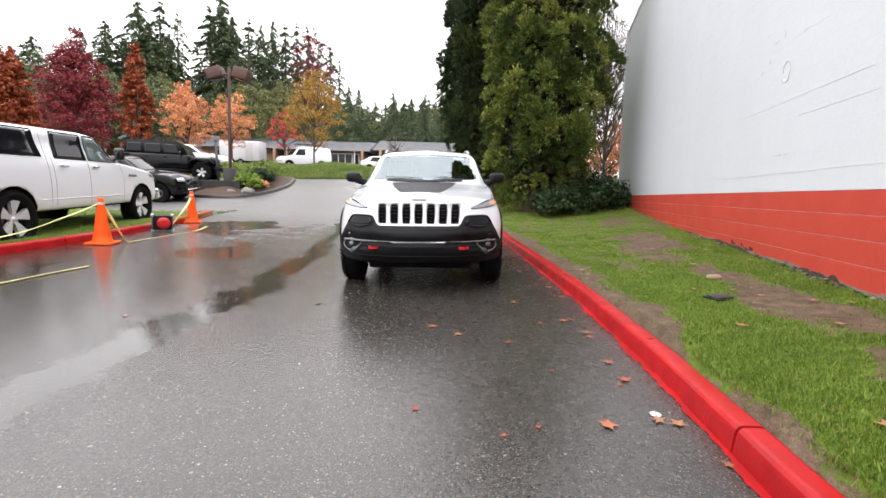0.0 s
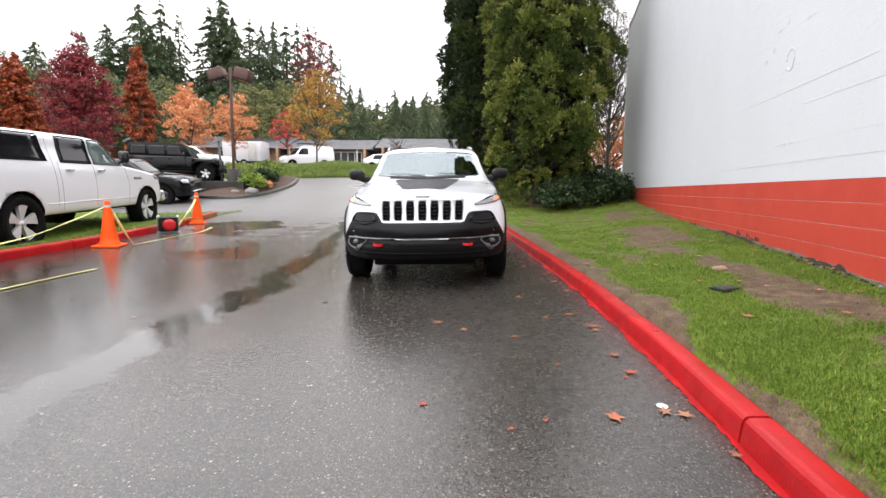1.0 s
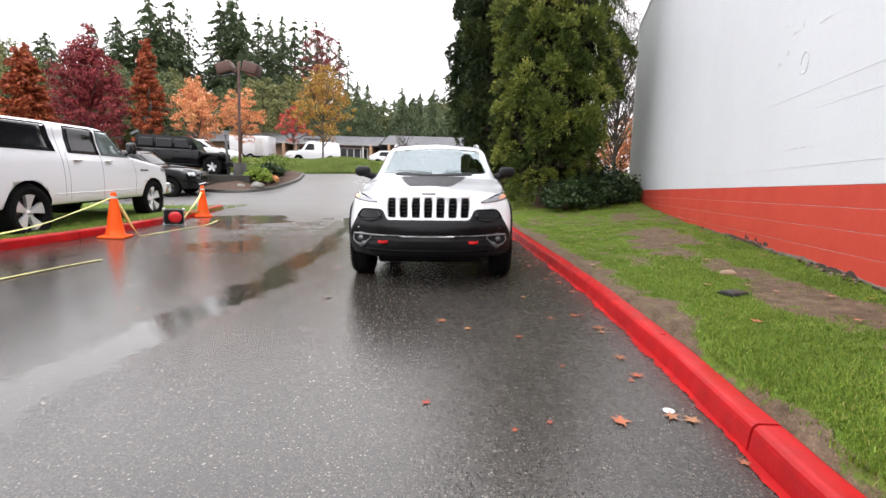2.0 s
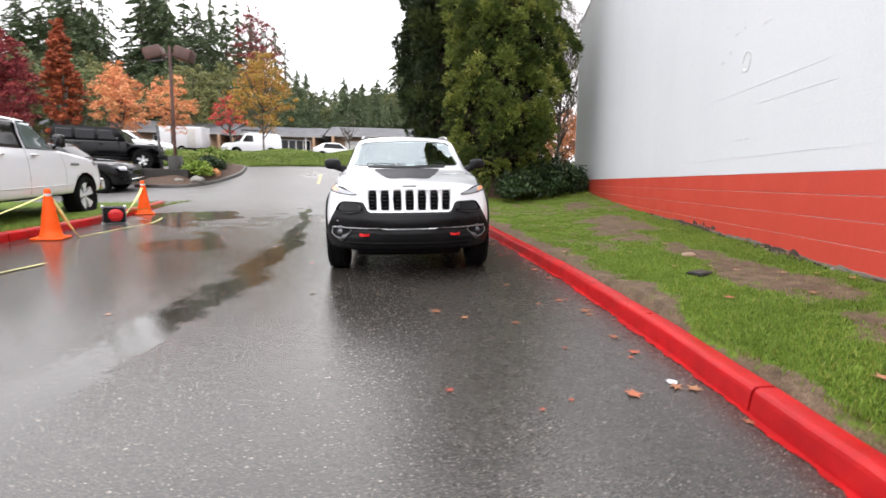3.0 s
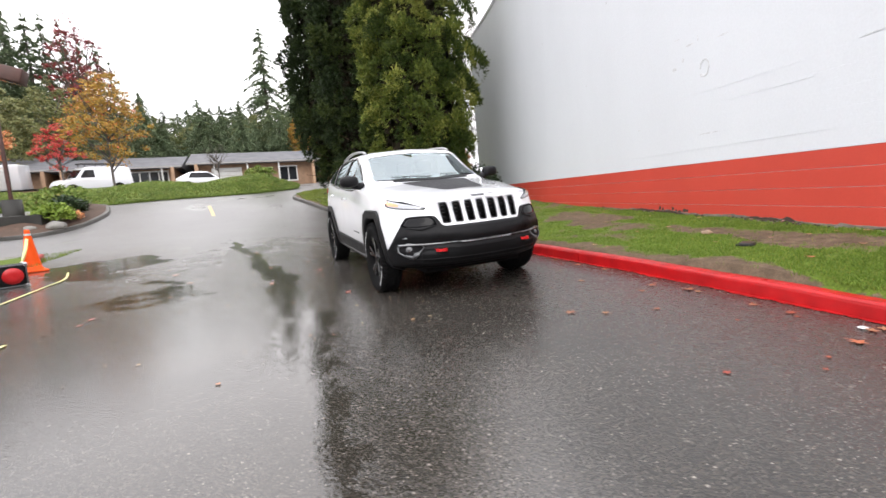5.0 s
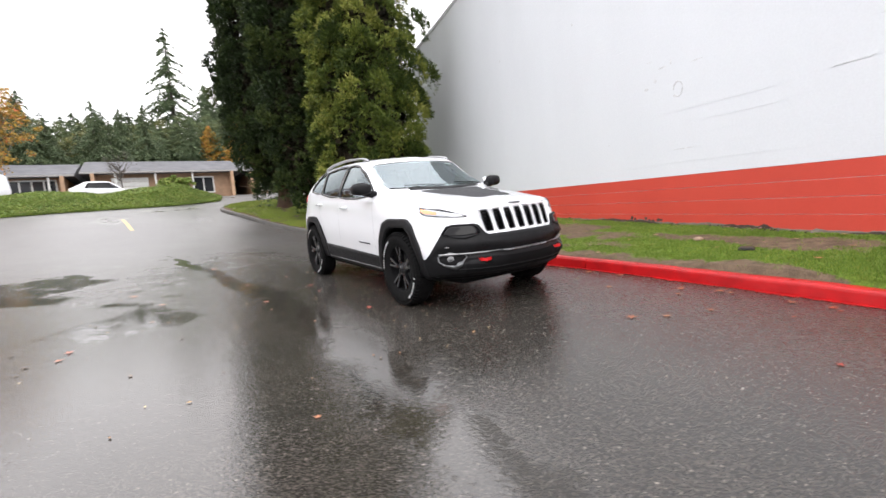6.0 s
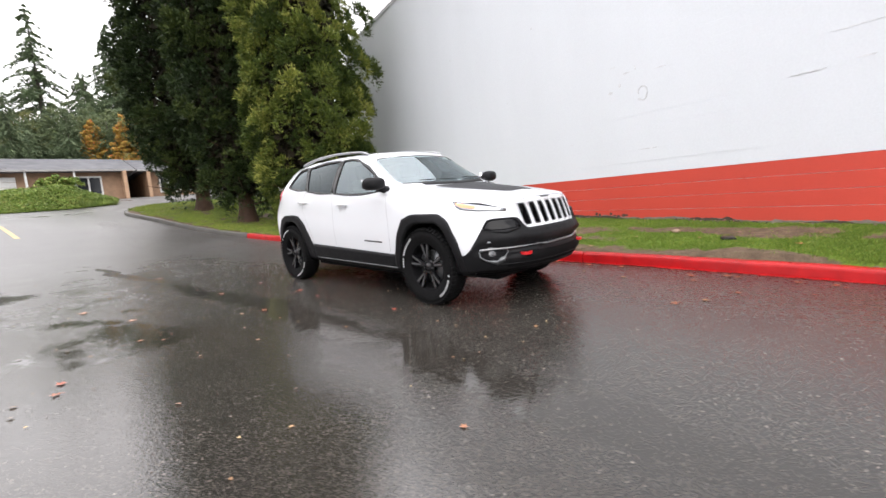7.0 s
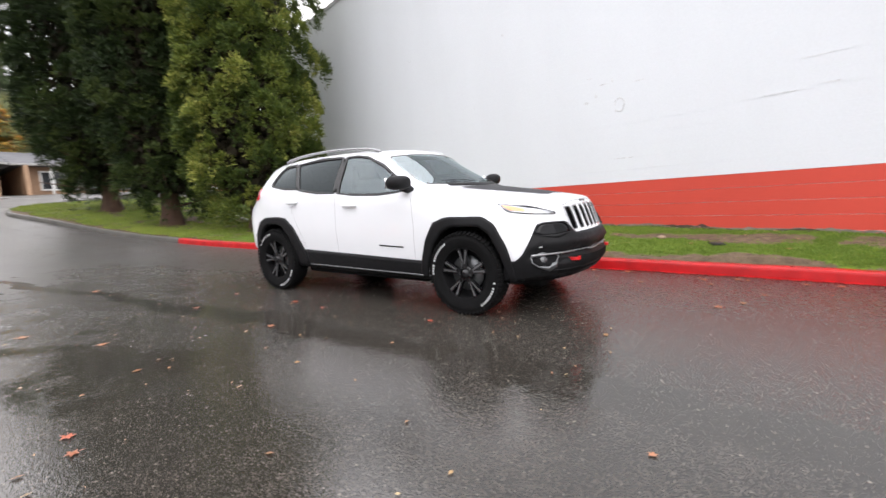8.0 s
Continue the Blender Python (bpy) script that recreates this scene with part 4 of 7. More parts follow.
def low_building(at, length, depth, wall_h, roof_h, label, bays, turn=0.0):
    """A long low building: brick walls, overhanging shingle roof, white fascia, framed windows."""
    top = tagged(new("building"), label, "building")
    top.matrix_world = pose(*at, 0, 0, turn)
    bm = bmesh.new()
    box(bm, (length, depth, wall_h + 1.5), (0, depth / 2, wall_h / 2 - 0.75))
    part("wall", bm, M_BRICK, top, smooth=False)
    o = 0.7
    bm = bmesh.new()
    prof = [(-o, wall_h), (-o, wall_h + 0.14), (depth / 2, wall_h + roof_h), (depth + o, wall_h + 0.14), (depth + o, wall_h)]
    rings = [[bm.verts.new((x, y, z)) for y, z in prof] for x in (-length / 2 - o, length / 2 + o)]
    for i in range(5):
        bm.faces.new((rings[0][i], rings[0][(i + 1) % 5], rings[1][(i + 1) % 5], rings[1][i]))
    bm.faces.new(rings[0][::-1]), bm.faces.new(rings[1])
    bmesh.ops.recalc_face_normals(bm, faces=bm.faces)
    part("roof", bm, M_ROOF, top, smooth=False)
    bm = bmesh.new()
    box(bm, (length + 2 * o + 0.02, 0.05, 0.13), (0, -o - 0.03, wall_h + 0.07))
    part("fascia", bm, M_FASCIA, top, "pale grey fascia board", smooth=False)
    for x in (-length / 2 + 0.03, length / 2 - 0.03):
        bm = bmesh.new()
        box(bm, (0.24, depth + 1.1, wall_h + 0.5), (x, depth / 2 - 0.25, wall_h / 2 - 0.25), None, 0.02)
        part("end_wall", bm, M_BRICK_TAN, top, "pale tan brick end wall", smooth=False)
    for x in np.arange(-length / 2 + 1.4, length / 2 - 0.8, 2.6):
        part("porch_post", box(bmesh.new(), (0.12, 0.12, wall_h + 0.6), (float(x), -o + 0.14, wall_h / 2 - 0.3), None, 0.01), M_TRIM, top, "white porch post", smooth=False)
    for x, w, h, z in bays:
        win = part("window", box(bmesh.new(), (w, 0.06, h), (x, -0.02, z)), M_PANE, top, smooth=False)
        bm = bmesh.new()
        for dx in np.linspace(-w / 2, w / 2, max(2, round(w / 0.75) + 1)):
            box(bm, (0.09, 0.12, h), (x + dx, -0.06, z))
        for dz in (-h / 2, h / 2):
            box(bm, (w + 0.09, 0.13, 0.1), (x, -0.06, z + dz))
        part("frame", bm, M_TRIM, win, smooth=False)
    return top


low_building(Vector((-24.6, 44.0, 4.6)), 16.4, 8, 2.0, 1.75, "low tan brick building with a grey shingle roof", [(-3, 1.6, 1.1, 1.3), (3, 1.6, 1.1, 1.3)], 0)
low_building(Vector((-11.6, 44.0, 4.6)), 7.4, 8, 1.95, 1.55, "low brick building with a glazed white entrance", [(1.9, 2.7, 1.5, 1.0), (-0.6, 1.0, 1.0, 1.1)], 0)
low_building(Vector((-1.4, 44.0, 4.6)), 9.6, 8, 2.1, 1.6, "low brick building with a pale garage door", [(2.6, 1.5, 1.3, 1.1)], 0)
low_building(Vector((9.6, 45.0, 4.7)), 9, 8, 2.1, 1.6, "low brick building with a grey roof beyond the cedars", [(-2.5, 2.2, 1.3, 1.1), (2.2, 2.0, 1.3, 1.1)], 0)
garage = tagged(new("garage_door"), "pale ribbed garage door in the brick building", "door")
for k in range(5):
    part("door_panel", box(bmesh.new(), (2.4, 0.06, 0.33), (0, 0, 0.2 + 0.35 * k), None, 0.02), M_TRIM, garage, smooth=False)
garage.matrix_world = Matrix.Translation((-3.9, 43.95, 4.65))

# ---- vehicles: kit ----
from mathutils.bvhtree import BVHTree


def car_paint(name, color, rough=0.22, coat=1.0):
    k = Mat(name, color, rough, Coat_Weight=coat, Coat_Roughness=0.04)
    k.set("Base Color", k.mix(k.ramp(k.noise(1.3, 4, True), [(0.35, 0.0), (0.7, 0.35)]), color, tuple(c * 0.92 for c in color)))
    k.set("Roughness", k.math("MULTIPLY_ADD", k.noise(4, 3, True), 0.08, rough - 0.04))
    return k.m


def glass_mat(name, tint, ior=1.7):
    m = bpy.data.materials.new(name)
    m.use_nodes = True
    n, l = m.node_tree.nodes, m.node_tree.links
    n.clear()
    out, mixer = n.new("ShaderNodeOutputMaterial"), n.new("ShaderNodeMixShader")
    clear, gloss, fr = n.new("ShaderNodeBsdfTransparent"), n.new("ShaderNodeBsdfGlossy"), n.new("ShaderNodeFresnel")
    clear.inputs[0].default_value = (*tint, 1)
    gloss.inputs["Color"].default_value, gloss.inputs["Roughness"].default_value = (0.86, 0.97, 1.0, 1), 0.02
    fr.inputs["IOR"].default_value = ior
    l.new(fr.outputs[0], mixer.inputs[0])
    l.new(clear.outputs[0], mixer.inputs[1])
    l.new(gloss.outputs[0], mixer.inputs[2])
    l.new(mixer.outputs[0], out.inputs[0])
    return m


M_WHITE_PAINT = car_paint("white_car_paint", (0.755, 0.765, 0.79))
M_BLACK_PAINT = Mat("black_car_paint", (0.004, 0.004, 0.005), 0.12, Specular_IOR_Level=0.32).m
M_SILVER_PAINT = car_paint("silver_car_paint", (0.45, 0.47, 0.50), 0.3)
M_CLAD = varied("black_plastic_cladding", (0.009, 0.009, 0.010), 0.5, 0.25, 12, 220, 0.2, Specular_IOR_Level=0.17)
M_RUBBER = varied("tyre_rubber", (0.007, 0.007, 0.0072), 0.85, 0.3, 9, 120, 0.3, Specular_IOR_Level=0.1)
M_GLOSS_BLACK = Mat("gloss_black", (0.006, 0.006, 0.007), 0.16).m
# near-black parts and hollows; on closed sheets it stands in for shade
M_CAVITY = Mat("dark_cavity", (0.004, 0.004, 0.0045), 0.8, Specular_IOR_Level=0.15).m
M_DECAL = varied("matte_black_decal", (0.022, 0.022, 0.025), 0.6, 0.2, 14, 150, 0.1, Specular_IOR_Level=0.3)
M_SEAM = Mat("shut_line", (0.22, 0.22, 0.23), 0.6).m
M_CHROME = Mat("chrome", (0.75, 0.76, 0.78), 0.12, 1.0).m
M_ALLOY = varied("machined_alloy", (0.62, 0.63, 0.65), 0.32, 0.15, 20, 200, 0.1, metal=0.55)
M_SATIN = varied("satin_grey_trim", (0.16, 0.165, 0.17), 0.35, 0.15, 20, 150, 0.05, metal=0.7)
M_SPOKE = varied("gloss_black_spoke_face", (0.13, 0.13, 0.135), 0.16, 0.15, 20, 200, 0.03, metal=0.5)
M_BRIGHT_ALLOY = varied("bright_polished_alloy", (0.80, 0.81, 0.82), 0.22, 0.12, 20, 200, 0.03, metal=0.45)
M_RAIL = varied("brushed_roof_rail", (0.36, 0.36, 0.37), 0.3, 0.15, 20, 150, 0.05, metal=0.8)
M_RED_HOOK = varied("red_tow_hook_paint", (0.55, 0.012, 0.016), 0.35, 0.2)
M_LAMP_RED = Mat("red_lamp_lens", (0.42, 0.012, 0.02), 0.12, Coat_Weight=1.0).m
M_LAMP_CLEAR = Mat("clear_lamp_lens", (0.34, 0.35, 0.37), 0.14, 0.55, Coat_Weight=1.0).m
M_LAMP_FOG = Mat("fog_lamp_lens", (0.09, 0.092, 0.095), 0.25, 0.5, Coat_Weight=0.4).m
M_LAMP_AMBER = Mat("amber_lamp_lens", (0.72, 0.25, 0.09), 0.2, Coat_Weight=1.0).m
M_LAMP_DARK = Mat("smoked_lamp_lens", (0.006, 0.006, 0.007), 0.06, Specular_IOR_Level=0.22).m
M_LETTER = Mat("white_rubber", (0.55, 0.55, 0.55), 0.7).m
M_CABIN = varied("grey_cabin_trim", (0.10, 0.10, 0.105), 0.7, 0.2, 8, 90, 0.1)
G_FRONT, G_REAR = glass_mat("clear_car_glass", (0.80, 0.90, 0.89), 2.4), glass_mat("privacy_glass", (0.05, 0.052, 0.057), 1.36)
G_SIDE = glass_mat("side_car_glass", (0.70, 0.80, 0.79), 1.95)


def smooth_rows(values, times=2):
    v = np.array(values, dtype=float)
    for _ in range(times):
        v[1:-1] = 0.25 * v[:-2] + 0.5 * v[1:-1] + 0.25 * v[2:]
    return v


def loft(stations, table, section, shift=None, step=0.035, soft=2):
    """A closed symmetric shell. table: {key: values at the stations}; section(row): half outline from the keel to the crown
    as (x, z); shift(x, y, z): moves a point along y, for the curve of nose and windscreen in plan."""
    ys = np.arange(stations[0], stations[-1] + step / 2, step)
    rows = {k: smooth_rows(np.interp(ys, stations, v), soft) for k, v in table.items()}
    bm = bmesh.new()
    rings = []
    for i, y in enumerate(ys):
        half = section({k: rows[k][i] for k in rows})
        half = [(p.x, p.z) for p in spline([(x, 0, z) for x, z in half], 0.045)] if False else fixed_spline(half, 4)
        full = [(-x, z) for x, z in half[::-1]][:-1] + half
        if abs(half[-1][0]) < 1e-6:
            full = full[1:]
        rings.append([bm.verts.new((x, y + (shift(x, y, z) if shift else 0), z)) for x, z in full])
    n = len(rings[0])
    for a, b in zip(rings, rings[1:]):
        for i in range(n):
            bm.faces.new((a[i], a[(i + 1) % n], b[(i + 1) % n], b[i]))
    for ring, flip in ((rings[0], False), (rings[-1], True)):
        cy = sum(v.co.y for v in ring) / n
        cz = sum(v.co.z for v in ring) / n
        prev = ring
        for k in (0.66, 0.33):
            inner = [bm.verts.new((v.co.x * k, ring_y(v, ring, k), cz + (v.co.z - cz) * k)) for v in ring]
            for i in range(n):
                f = (prev[i], prev[(i + 1) % n], inner[(i + 1) % n], inner[i])
                bm.faces.new(f)
            prev = inner
        bm.faces.new(prev)
    bmesh.ops.recalc_face_normals(bm, faces=bm.faces)
    return bm


def ring_y(v, ring, k):
    lo = min(r.co.y for r in ring) if abs(v.co.y) >= 0 else 0
    hi = max(r.co.y for r in ring)
    mid = lo if lo < 0 else hi
    return mid + (v.co.y - mid) * k ** 2


def fixed_spline(points, each):
    """Rounded outline through the points with the same count for every section."""
    p = [np.array(q, dtype=float) for q in points]
    out = []
    for i in range(len(p) - 1):
        a, b, c, d = p[max(i - 1, 0)], p[i], p[i + 1], p[min(i + 2, len(p) - 1)]
        for j in range(each):
            t = j / each
            m0, m1 = (c - a) * 0.36, (d - b) * 0.36
            q = (2 * t ** 3 - 3 * t * t + 1) * b + (t ** 3 - 2 * t * t + t) * m0 + (-2 * t ** 3 + 3 * t * t) * c + (t ** 3 - t * t) * m1
            out.append((float(q[0]), float(q[1])))
    return out + [(float(p[-1][0]), float(p[-1][1]))]


class Skin:
    """Lays panels on a shell: rays meet it from the side, the front or above."""

    def __init__(self, bm):
        self.tree = BVHTree.FromBMesh(bm)

    def hit(self, kind, a, b, side=1):
        if kind == "side":
            o, d = Vector((side * 3, a, b)), Vector((-side, 0, 0))
        elif kind == "front":
            o, d = Vector((a, -4, b)), Vector((0, 1, 0))
        elif kind == "rear":
            o, d = Vector((a, 8, b)), Vector((0, -1, 0))
        elif kind == "top":
            o, d = Vector((a, b, 4)), Vector((0, 0, -1))
        else:
            t = radians(a) * side
            d = Vector((-math.sin(t), math.cos(t), 0))
            o = Vector((0, 0.6, b)) - d * 4
        p, n, _, _ = self.tree.ray_cast(o, d)
        if p is None:
            p, n, _, _ = self.tree.find_nearest(o + d * 3.2)
        return p, (n if n.dot(d) < 0 else -n)

    def sheet(self, kind, grid, lift, thick=0.0, side=1, closed=False):
        """A panel from a grid of (a, b) rows, lifted off the skin, with edges turned in by thick."""
        bm = bmesh.new()
        top, low = [], []
        for row in grid:
            r, q = [], []
            for a, b in row:
                p, n = self.hit(kind, a, b, side)
                r.append(bm.verts.new(p + n * lift))
                q.append(bm.verts.new(p + n * (lift - thick)) if thick else None)
            top.append(r), low.append(q)
        for i in range(len(top) - 1):
            for j in range(len(top[0]) - 1):
                bm.faces.new((top[i][j], top[i][j + 1], top[i + 1][j + 1], top[i + 1][j]))
        if thick:
            edge = [(0, j) for j in range(len(top[0]))] + [(i, len(top[0]) - 1) for i in range(1, len(top))]
            edge += [(len(top) - 1, j) for j in range(len(top[0]) - 2, -1, -1)] + [(i, 0) for i in range(len(top) - 2, 0, -1)]
            for (a, b), (c, d) in zip(edge, edge[1:] + edge[:1]):
                vs = (top[a][b], top[c][d], low[c][d], low[a][b])
                if len(set(vs)) == 4:
                    try:
                        bm.faces.new(vs)
                    except ValueError:
                        pass
        bmesh.ops.recalc_face_normals(bm, faces=bm.faces)
        return bm

    def ribbon(self, kind, one, two, lift, thick=0.0, side=1, across=4, dense=0.04):
        """A band between two polylines of (a, b) with the same number of points."""
        one, two = thicken(one, dense), thicken(two, dense, len_like=one)
        n = max(len(one), len(two))
        one, two = resample(one, n), resample(two, n)
        grid = [[(p[0] + (q[0] - p[0]) * k / across, p[1] + (q[1] - p[1]) * k / across) for k in range(across + 1)] for p, q in zip(one, two)]
        return self.sheet(kind, grid, lift, thick, side)

    def patch(self, kind, outline, lift, thick=0.0, side=1, rings=4, dense=0.05):
        """A panel inside a star-shaped outline."""
        pts = thicken(list(outline) + [outline[0]], dense)[:-1]
        cx, cy = sum(p[0] for p in outline) / len(outline), sum(p[1] for p in outline) / len(outline)
        bm = bmesh.new()
        prev, rim = None, None
        for k in range(rings):
            f = 1 - k / rings
            ring = []
            for a, b in pts:
                p, n = self.hit(kind, cx + (a - cx) * f, cy + (b - cy) * f, side)
                ring.append(bm.verts.new(p + n * lift))
            if prev:
                for i in range(len(ring)):
                    bm.faces.new((prev[i], prev[(i + 1) % len(ring)], ring[(i + 1) % len(ring)], ring[i]))
            rim, prev = rim or ring, ring
        p, n = self.hit(kind, cx, cy, side)
        c = bm.verts.new(p + n * lift)
        for i in range(len(prev)):
            bm.faces.new((prev[i], prev[(i + 1) % len(prev)], c))
        if thick:
            low = []
            for (a, b), v in zip(pts, rim):
                p, n = self.hit(kind, a, b, side)
                low.append(bm.verts.new(p + n * (lift - thick)))
            for i in range(len(rim)):
                bm.faces.new((rim[(i + 1) % len(rim)], rim[i], low[i], low[(i + 1) % len(rim)]))
        bmesh.ops.recalc_face_normals(bm, faces=bm.faces)
        return bm


def resample(pts, n):
    p = np.array(pts, dtype=float)
    d = np.concatenate([[0], np.cumsum(np.linalg.norm(np.diff(p, axis=0), axis=1))])
    s = np.linspace(0, d[-1], n)
    return list(zip(np.interp(s, d, p[:, 0]), np.interp(s, d, p[:, 1])))


def thicken(pts, step, len_like=None):
    p = np.array(pts, dtype=float)
    span = np.ptp(p, axis=0).max()
    length = np.linalg.norm(np.diff(p, axis=0), axis=1).sum()
    n = max(len(pts), int(length / (step * max(1.0, span / 2))))
    out = []
    for i in range(len(p) - 1):
        k = max(1, round(n * np.linalg.norm(p[i + 1] - p[i]) / max(length, 1e-6)))
        out += [tuple(p[i] + (p[i + 1] - p[i]) * j / k) for j in range(k)]
    return out + [tuple(p[-1])]


def prism(outline, axis, lo, hi, taper=None):
    """A closed prism: outline points in the plane across the axis ('x' takes (y, z), 'y' takes (x, z))."""
    bm = bmesh.new()
    def at(a, b, c):
        return (c, a, b) if axis == "x" else (a, c, b)
    r = [[bm.verts.new(at(a, b, c)) for a, b in outline] for c in (lo, hi)]
    n = len(outline)
    for i in range(n):
        bm.faces.new((r[0][i], r[0][(i + 1) % n], r[1][(i + 1) % n], r[1][i]))
    bm.faces.new(r[0][::-1]), bm.faces.new(r[1])
    bmesh.ops.recalc_face_normals(bm, faces=bm.faces)
    return bm


def carve(bm, cutters, materials):
    """The shell with each cutter (bmesh) taken away; cut faces take the last material."""
    me = bpy.data.meshes.new("shell")
    bm.to_mesh(me)
    for mat in materials:
        me.materials.append(mat)
    ob = new("shell", me)
    tools = []
    for c in cutters:
        cm = bpy.data.meshes.new("tool")
        for f in c.faces:
            f.material_index = len(materials) - 1
        c.to_mesh(cm)
        c.free()
        for mat in materials:
            cm.materials.append(mat)
        t = new("tool", cm)
        tools.append(t)
        mod = ob.modifiers.new("cut", "BOOLEAN")
        mod.operation, mod.object, mod.solver = "DIFFERENCE", t, "EXACT"
    dg = bpy.context.evaluated_depsgraph_get()
    dg.update()
    out = bpy.data.meshes.new_from_object(ob.evaluated_get(dg))
    for t in tools:
        bpy.data.objects.remove(t)
    bpy.data.objects.remove(ob)
    return out


def grow(outline, k):
    """The outline pushed outward by k metres from its middle."""
    cx, cy = sum(p[0] for p in outline) / len(outline), sum(p[1] for p in outline) / len(outline)
    out = []
    for a, b in outline:
        d = math.hypot(a - cx, b - cy)
        out.append((a + (a - cx) / d * k, b + (b - cy) / d * k))
    return out


def lathe(profile, sides, axis="x"):
    """A turned ring from (radius, across) points round the x axis."""
    bm = bmesh.new()
    rings = []
    for i in range(sides):
        a = 6.283185 * i / sides
        rings.append([bm.verts.new((c, r * math.cos(a), r * math.sin(a))) for r, c in profile])
    n = len(profile)
    for i in range(sides):
        p, q = rings[i], rings[(i + 1) % sides]
        for j in range(n - 1):
            bm.faces.new((p[j], p[j + 1], q[j + 1], q[j]))
    bmesh.ops.recalc_face_normals(bm, faces=bm.faces)
    return bm


def make_wheel(parent, x, y, z, side, radius=0.368, width=0.235, rim=0.225, spokes=5, rim_mat=None, face_mat=None, lettered=False, turn=0.3, barrel=None, broad=1.0):
    """A wheel with treaded tyre, rim, spokes, hub cap and brake disc; side: -1 for the flank towards -x."""
    rim_mat, face_mat = rim_mat or M_GLOSS_BLACK, face_mat or M_ALLOY
    w = width / 2
    prof = [(rim - 0.01, -w * 0.8), (rim + 0.012, -w * 0.9), (rim + 0.05, -w), (radius - 0.05, -w * 1.02), (radius - 0.012, -w * 0.90), (radius, -w * 0.72), (radius + 0.003, 0),
            (radius, w * 0.72), (radius - 0.012, w * 0.90), (radius - 0.05, w * 1.02), (rim + 0.05, w), (rim + 0.012, w * 0.9), (rim - 0.01, w * 0.8)]
    # a near-black barrel paints the shade between the spokes on its closed back
    hub = part("wheel", lathe([(rim, -w * 0.8), (rim, w * 0.78), (rim - 0.016, w * 0.84), (rim - 0.02, w * 0.5), (rim - 0.03, 0.0), (0.001, -0.01)], 40), barrel or rim_mat, parent)
    hub.matrix_basis = Matrix.Translation((x, y, z)) @ (Matrix.Rotation(math.pi, 4, "Z") if side < 0 else Matrix()) @ Matrix.Rotation(turn, 4, "X")
    bm = lathe(prof, 56)
    for i in range(56):
        a = 6.283185 * i / 56
        for s in (-1, 1):
            m = Matrix.Rotation(a + (0.028 if s > 0 else 0), 4, "X") @ Matrix.Translation((s * w * 0.80, 0, radius - 0.004)) @ Matrix.Rotation(s * 0.45, 4, "Y")
            bmesh.ops.create_cube(bm, size=1.0, matrix=m @ Matrix.Diagonal((w * 0.44, 0.022, 0.02, 1)))
        m = Matrix.Rotation(a, 4, "X") @ Matrix.Translation((0, 0, radius + 0.001)) @ Matrix.Rotation(0.5, 4, "Z")
        bmesh.ops.create_cube(bm, size=1.0, matrix=m @ Matrix.Diagonal((w * 0.8, 0.02, 0.012, 1)))
    part("tyre", bm, M_RUBBER, hub, smooth=False)
    part("brake_disc", lathe([(0.06, w * 0.1), (rim * 0.66, w * 0.1), (rim * 0.66, w * 0.0)], 28), M_SATIN, hub)
    for i in range(spokes):
        bm = bmesh.new()
        for d in (-0.17, 0.17):
            a0, a1 = 6.283185 * i / spokes, 6.283185 * i / spokes + d
            p = [(0.045, a0 - 0.35), (0.045, a0 + 0.35), (rim - 0.01, a1 + 0.085 * broad), (rim - 0.01, a1 - 0.085 * broad)]
            top = [bm.verts.new((w * (0.62 if r < 0.1 else 0.80), r * math.cos(a), r * math.sin(a))) for r, a in p]
            low = [bm.verts.new((w * (0.30 if r < 0.1 else 0.45), r * math.cos(a), r * math.sin(a))) for r, a in p]
            bm.faces.new(top)
            for k in range(4):
                bm.faces.new((top[k], top[(k + 1) % 4], low[(k + 1) % 4], low[k]))
            q = [(0.09, a0 + d * 0.5 - 0.07), (0.09, a0 + d * 0.5 + 0.07), (rim - 0.03, a1 + 0.045 * broad), (rim - 0.03, a1 - 0.045 * broad)]
            face = bm.faces.new([bm.verts.new((w * (0.62 + 0.18 * (r - 0.045) / (rim - 0.055)) + 0.003, r * math.cos(a), r * math.sin(a))) for r, a in q])
            face.material_index = 1
        bmesh.ops.recalc_face_normals(bm, faces=bm.faces)
        part("spoke", bm, [rim_mat, face_mat], hub, smooth=False)
    bm = lathe([(0.001, w * 0.74), (0.03, w * 0.73), (0.036, w * 0.55), (0.07, w * 0.52), (0.072, w * 0.3)], 20)
    for i in range(5):
        a = 6.283185 * (i + 0.5) / 5
        tube(bm, (w * 0.45, 0.055 * math.cos(a), 0.055 * math.sin(a)), (w * 0.66, 0.055 * math.cos(a), 0.055 * math.sin(a)), 0.009, 0.009, 6)
    part("hub_cap", bm, rim_mat, hub)
    if lettered:
        bm = bmesh.new()
        for start, count in ((0.25, 14), (3.4, 11)):
            for j in range(count):
                if j == 9:
                    continue
                a, r = start + j * 0.078, (rim + radius) / 2 + 0.012
                m = Matrix.Rotation(a, 4, "X") @ Matrix.Translation((w * 1.005, 0, r))
                bmesh.ops.create_cube(bm, size=1.0, matrix=m @ Matrix.Diagonal((0.004, 0.013, 0.019, 1)))
        tagged(part("sidewall_lettering", bm, M_LETTER, hub, "raised white bars", smooth=False), kind="stuff")
    return hub

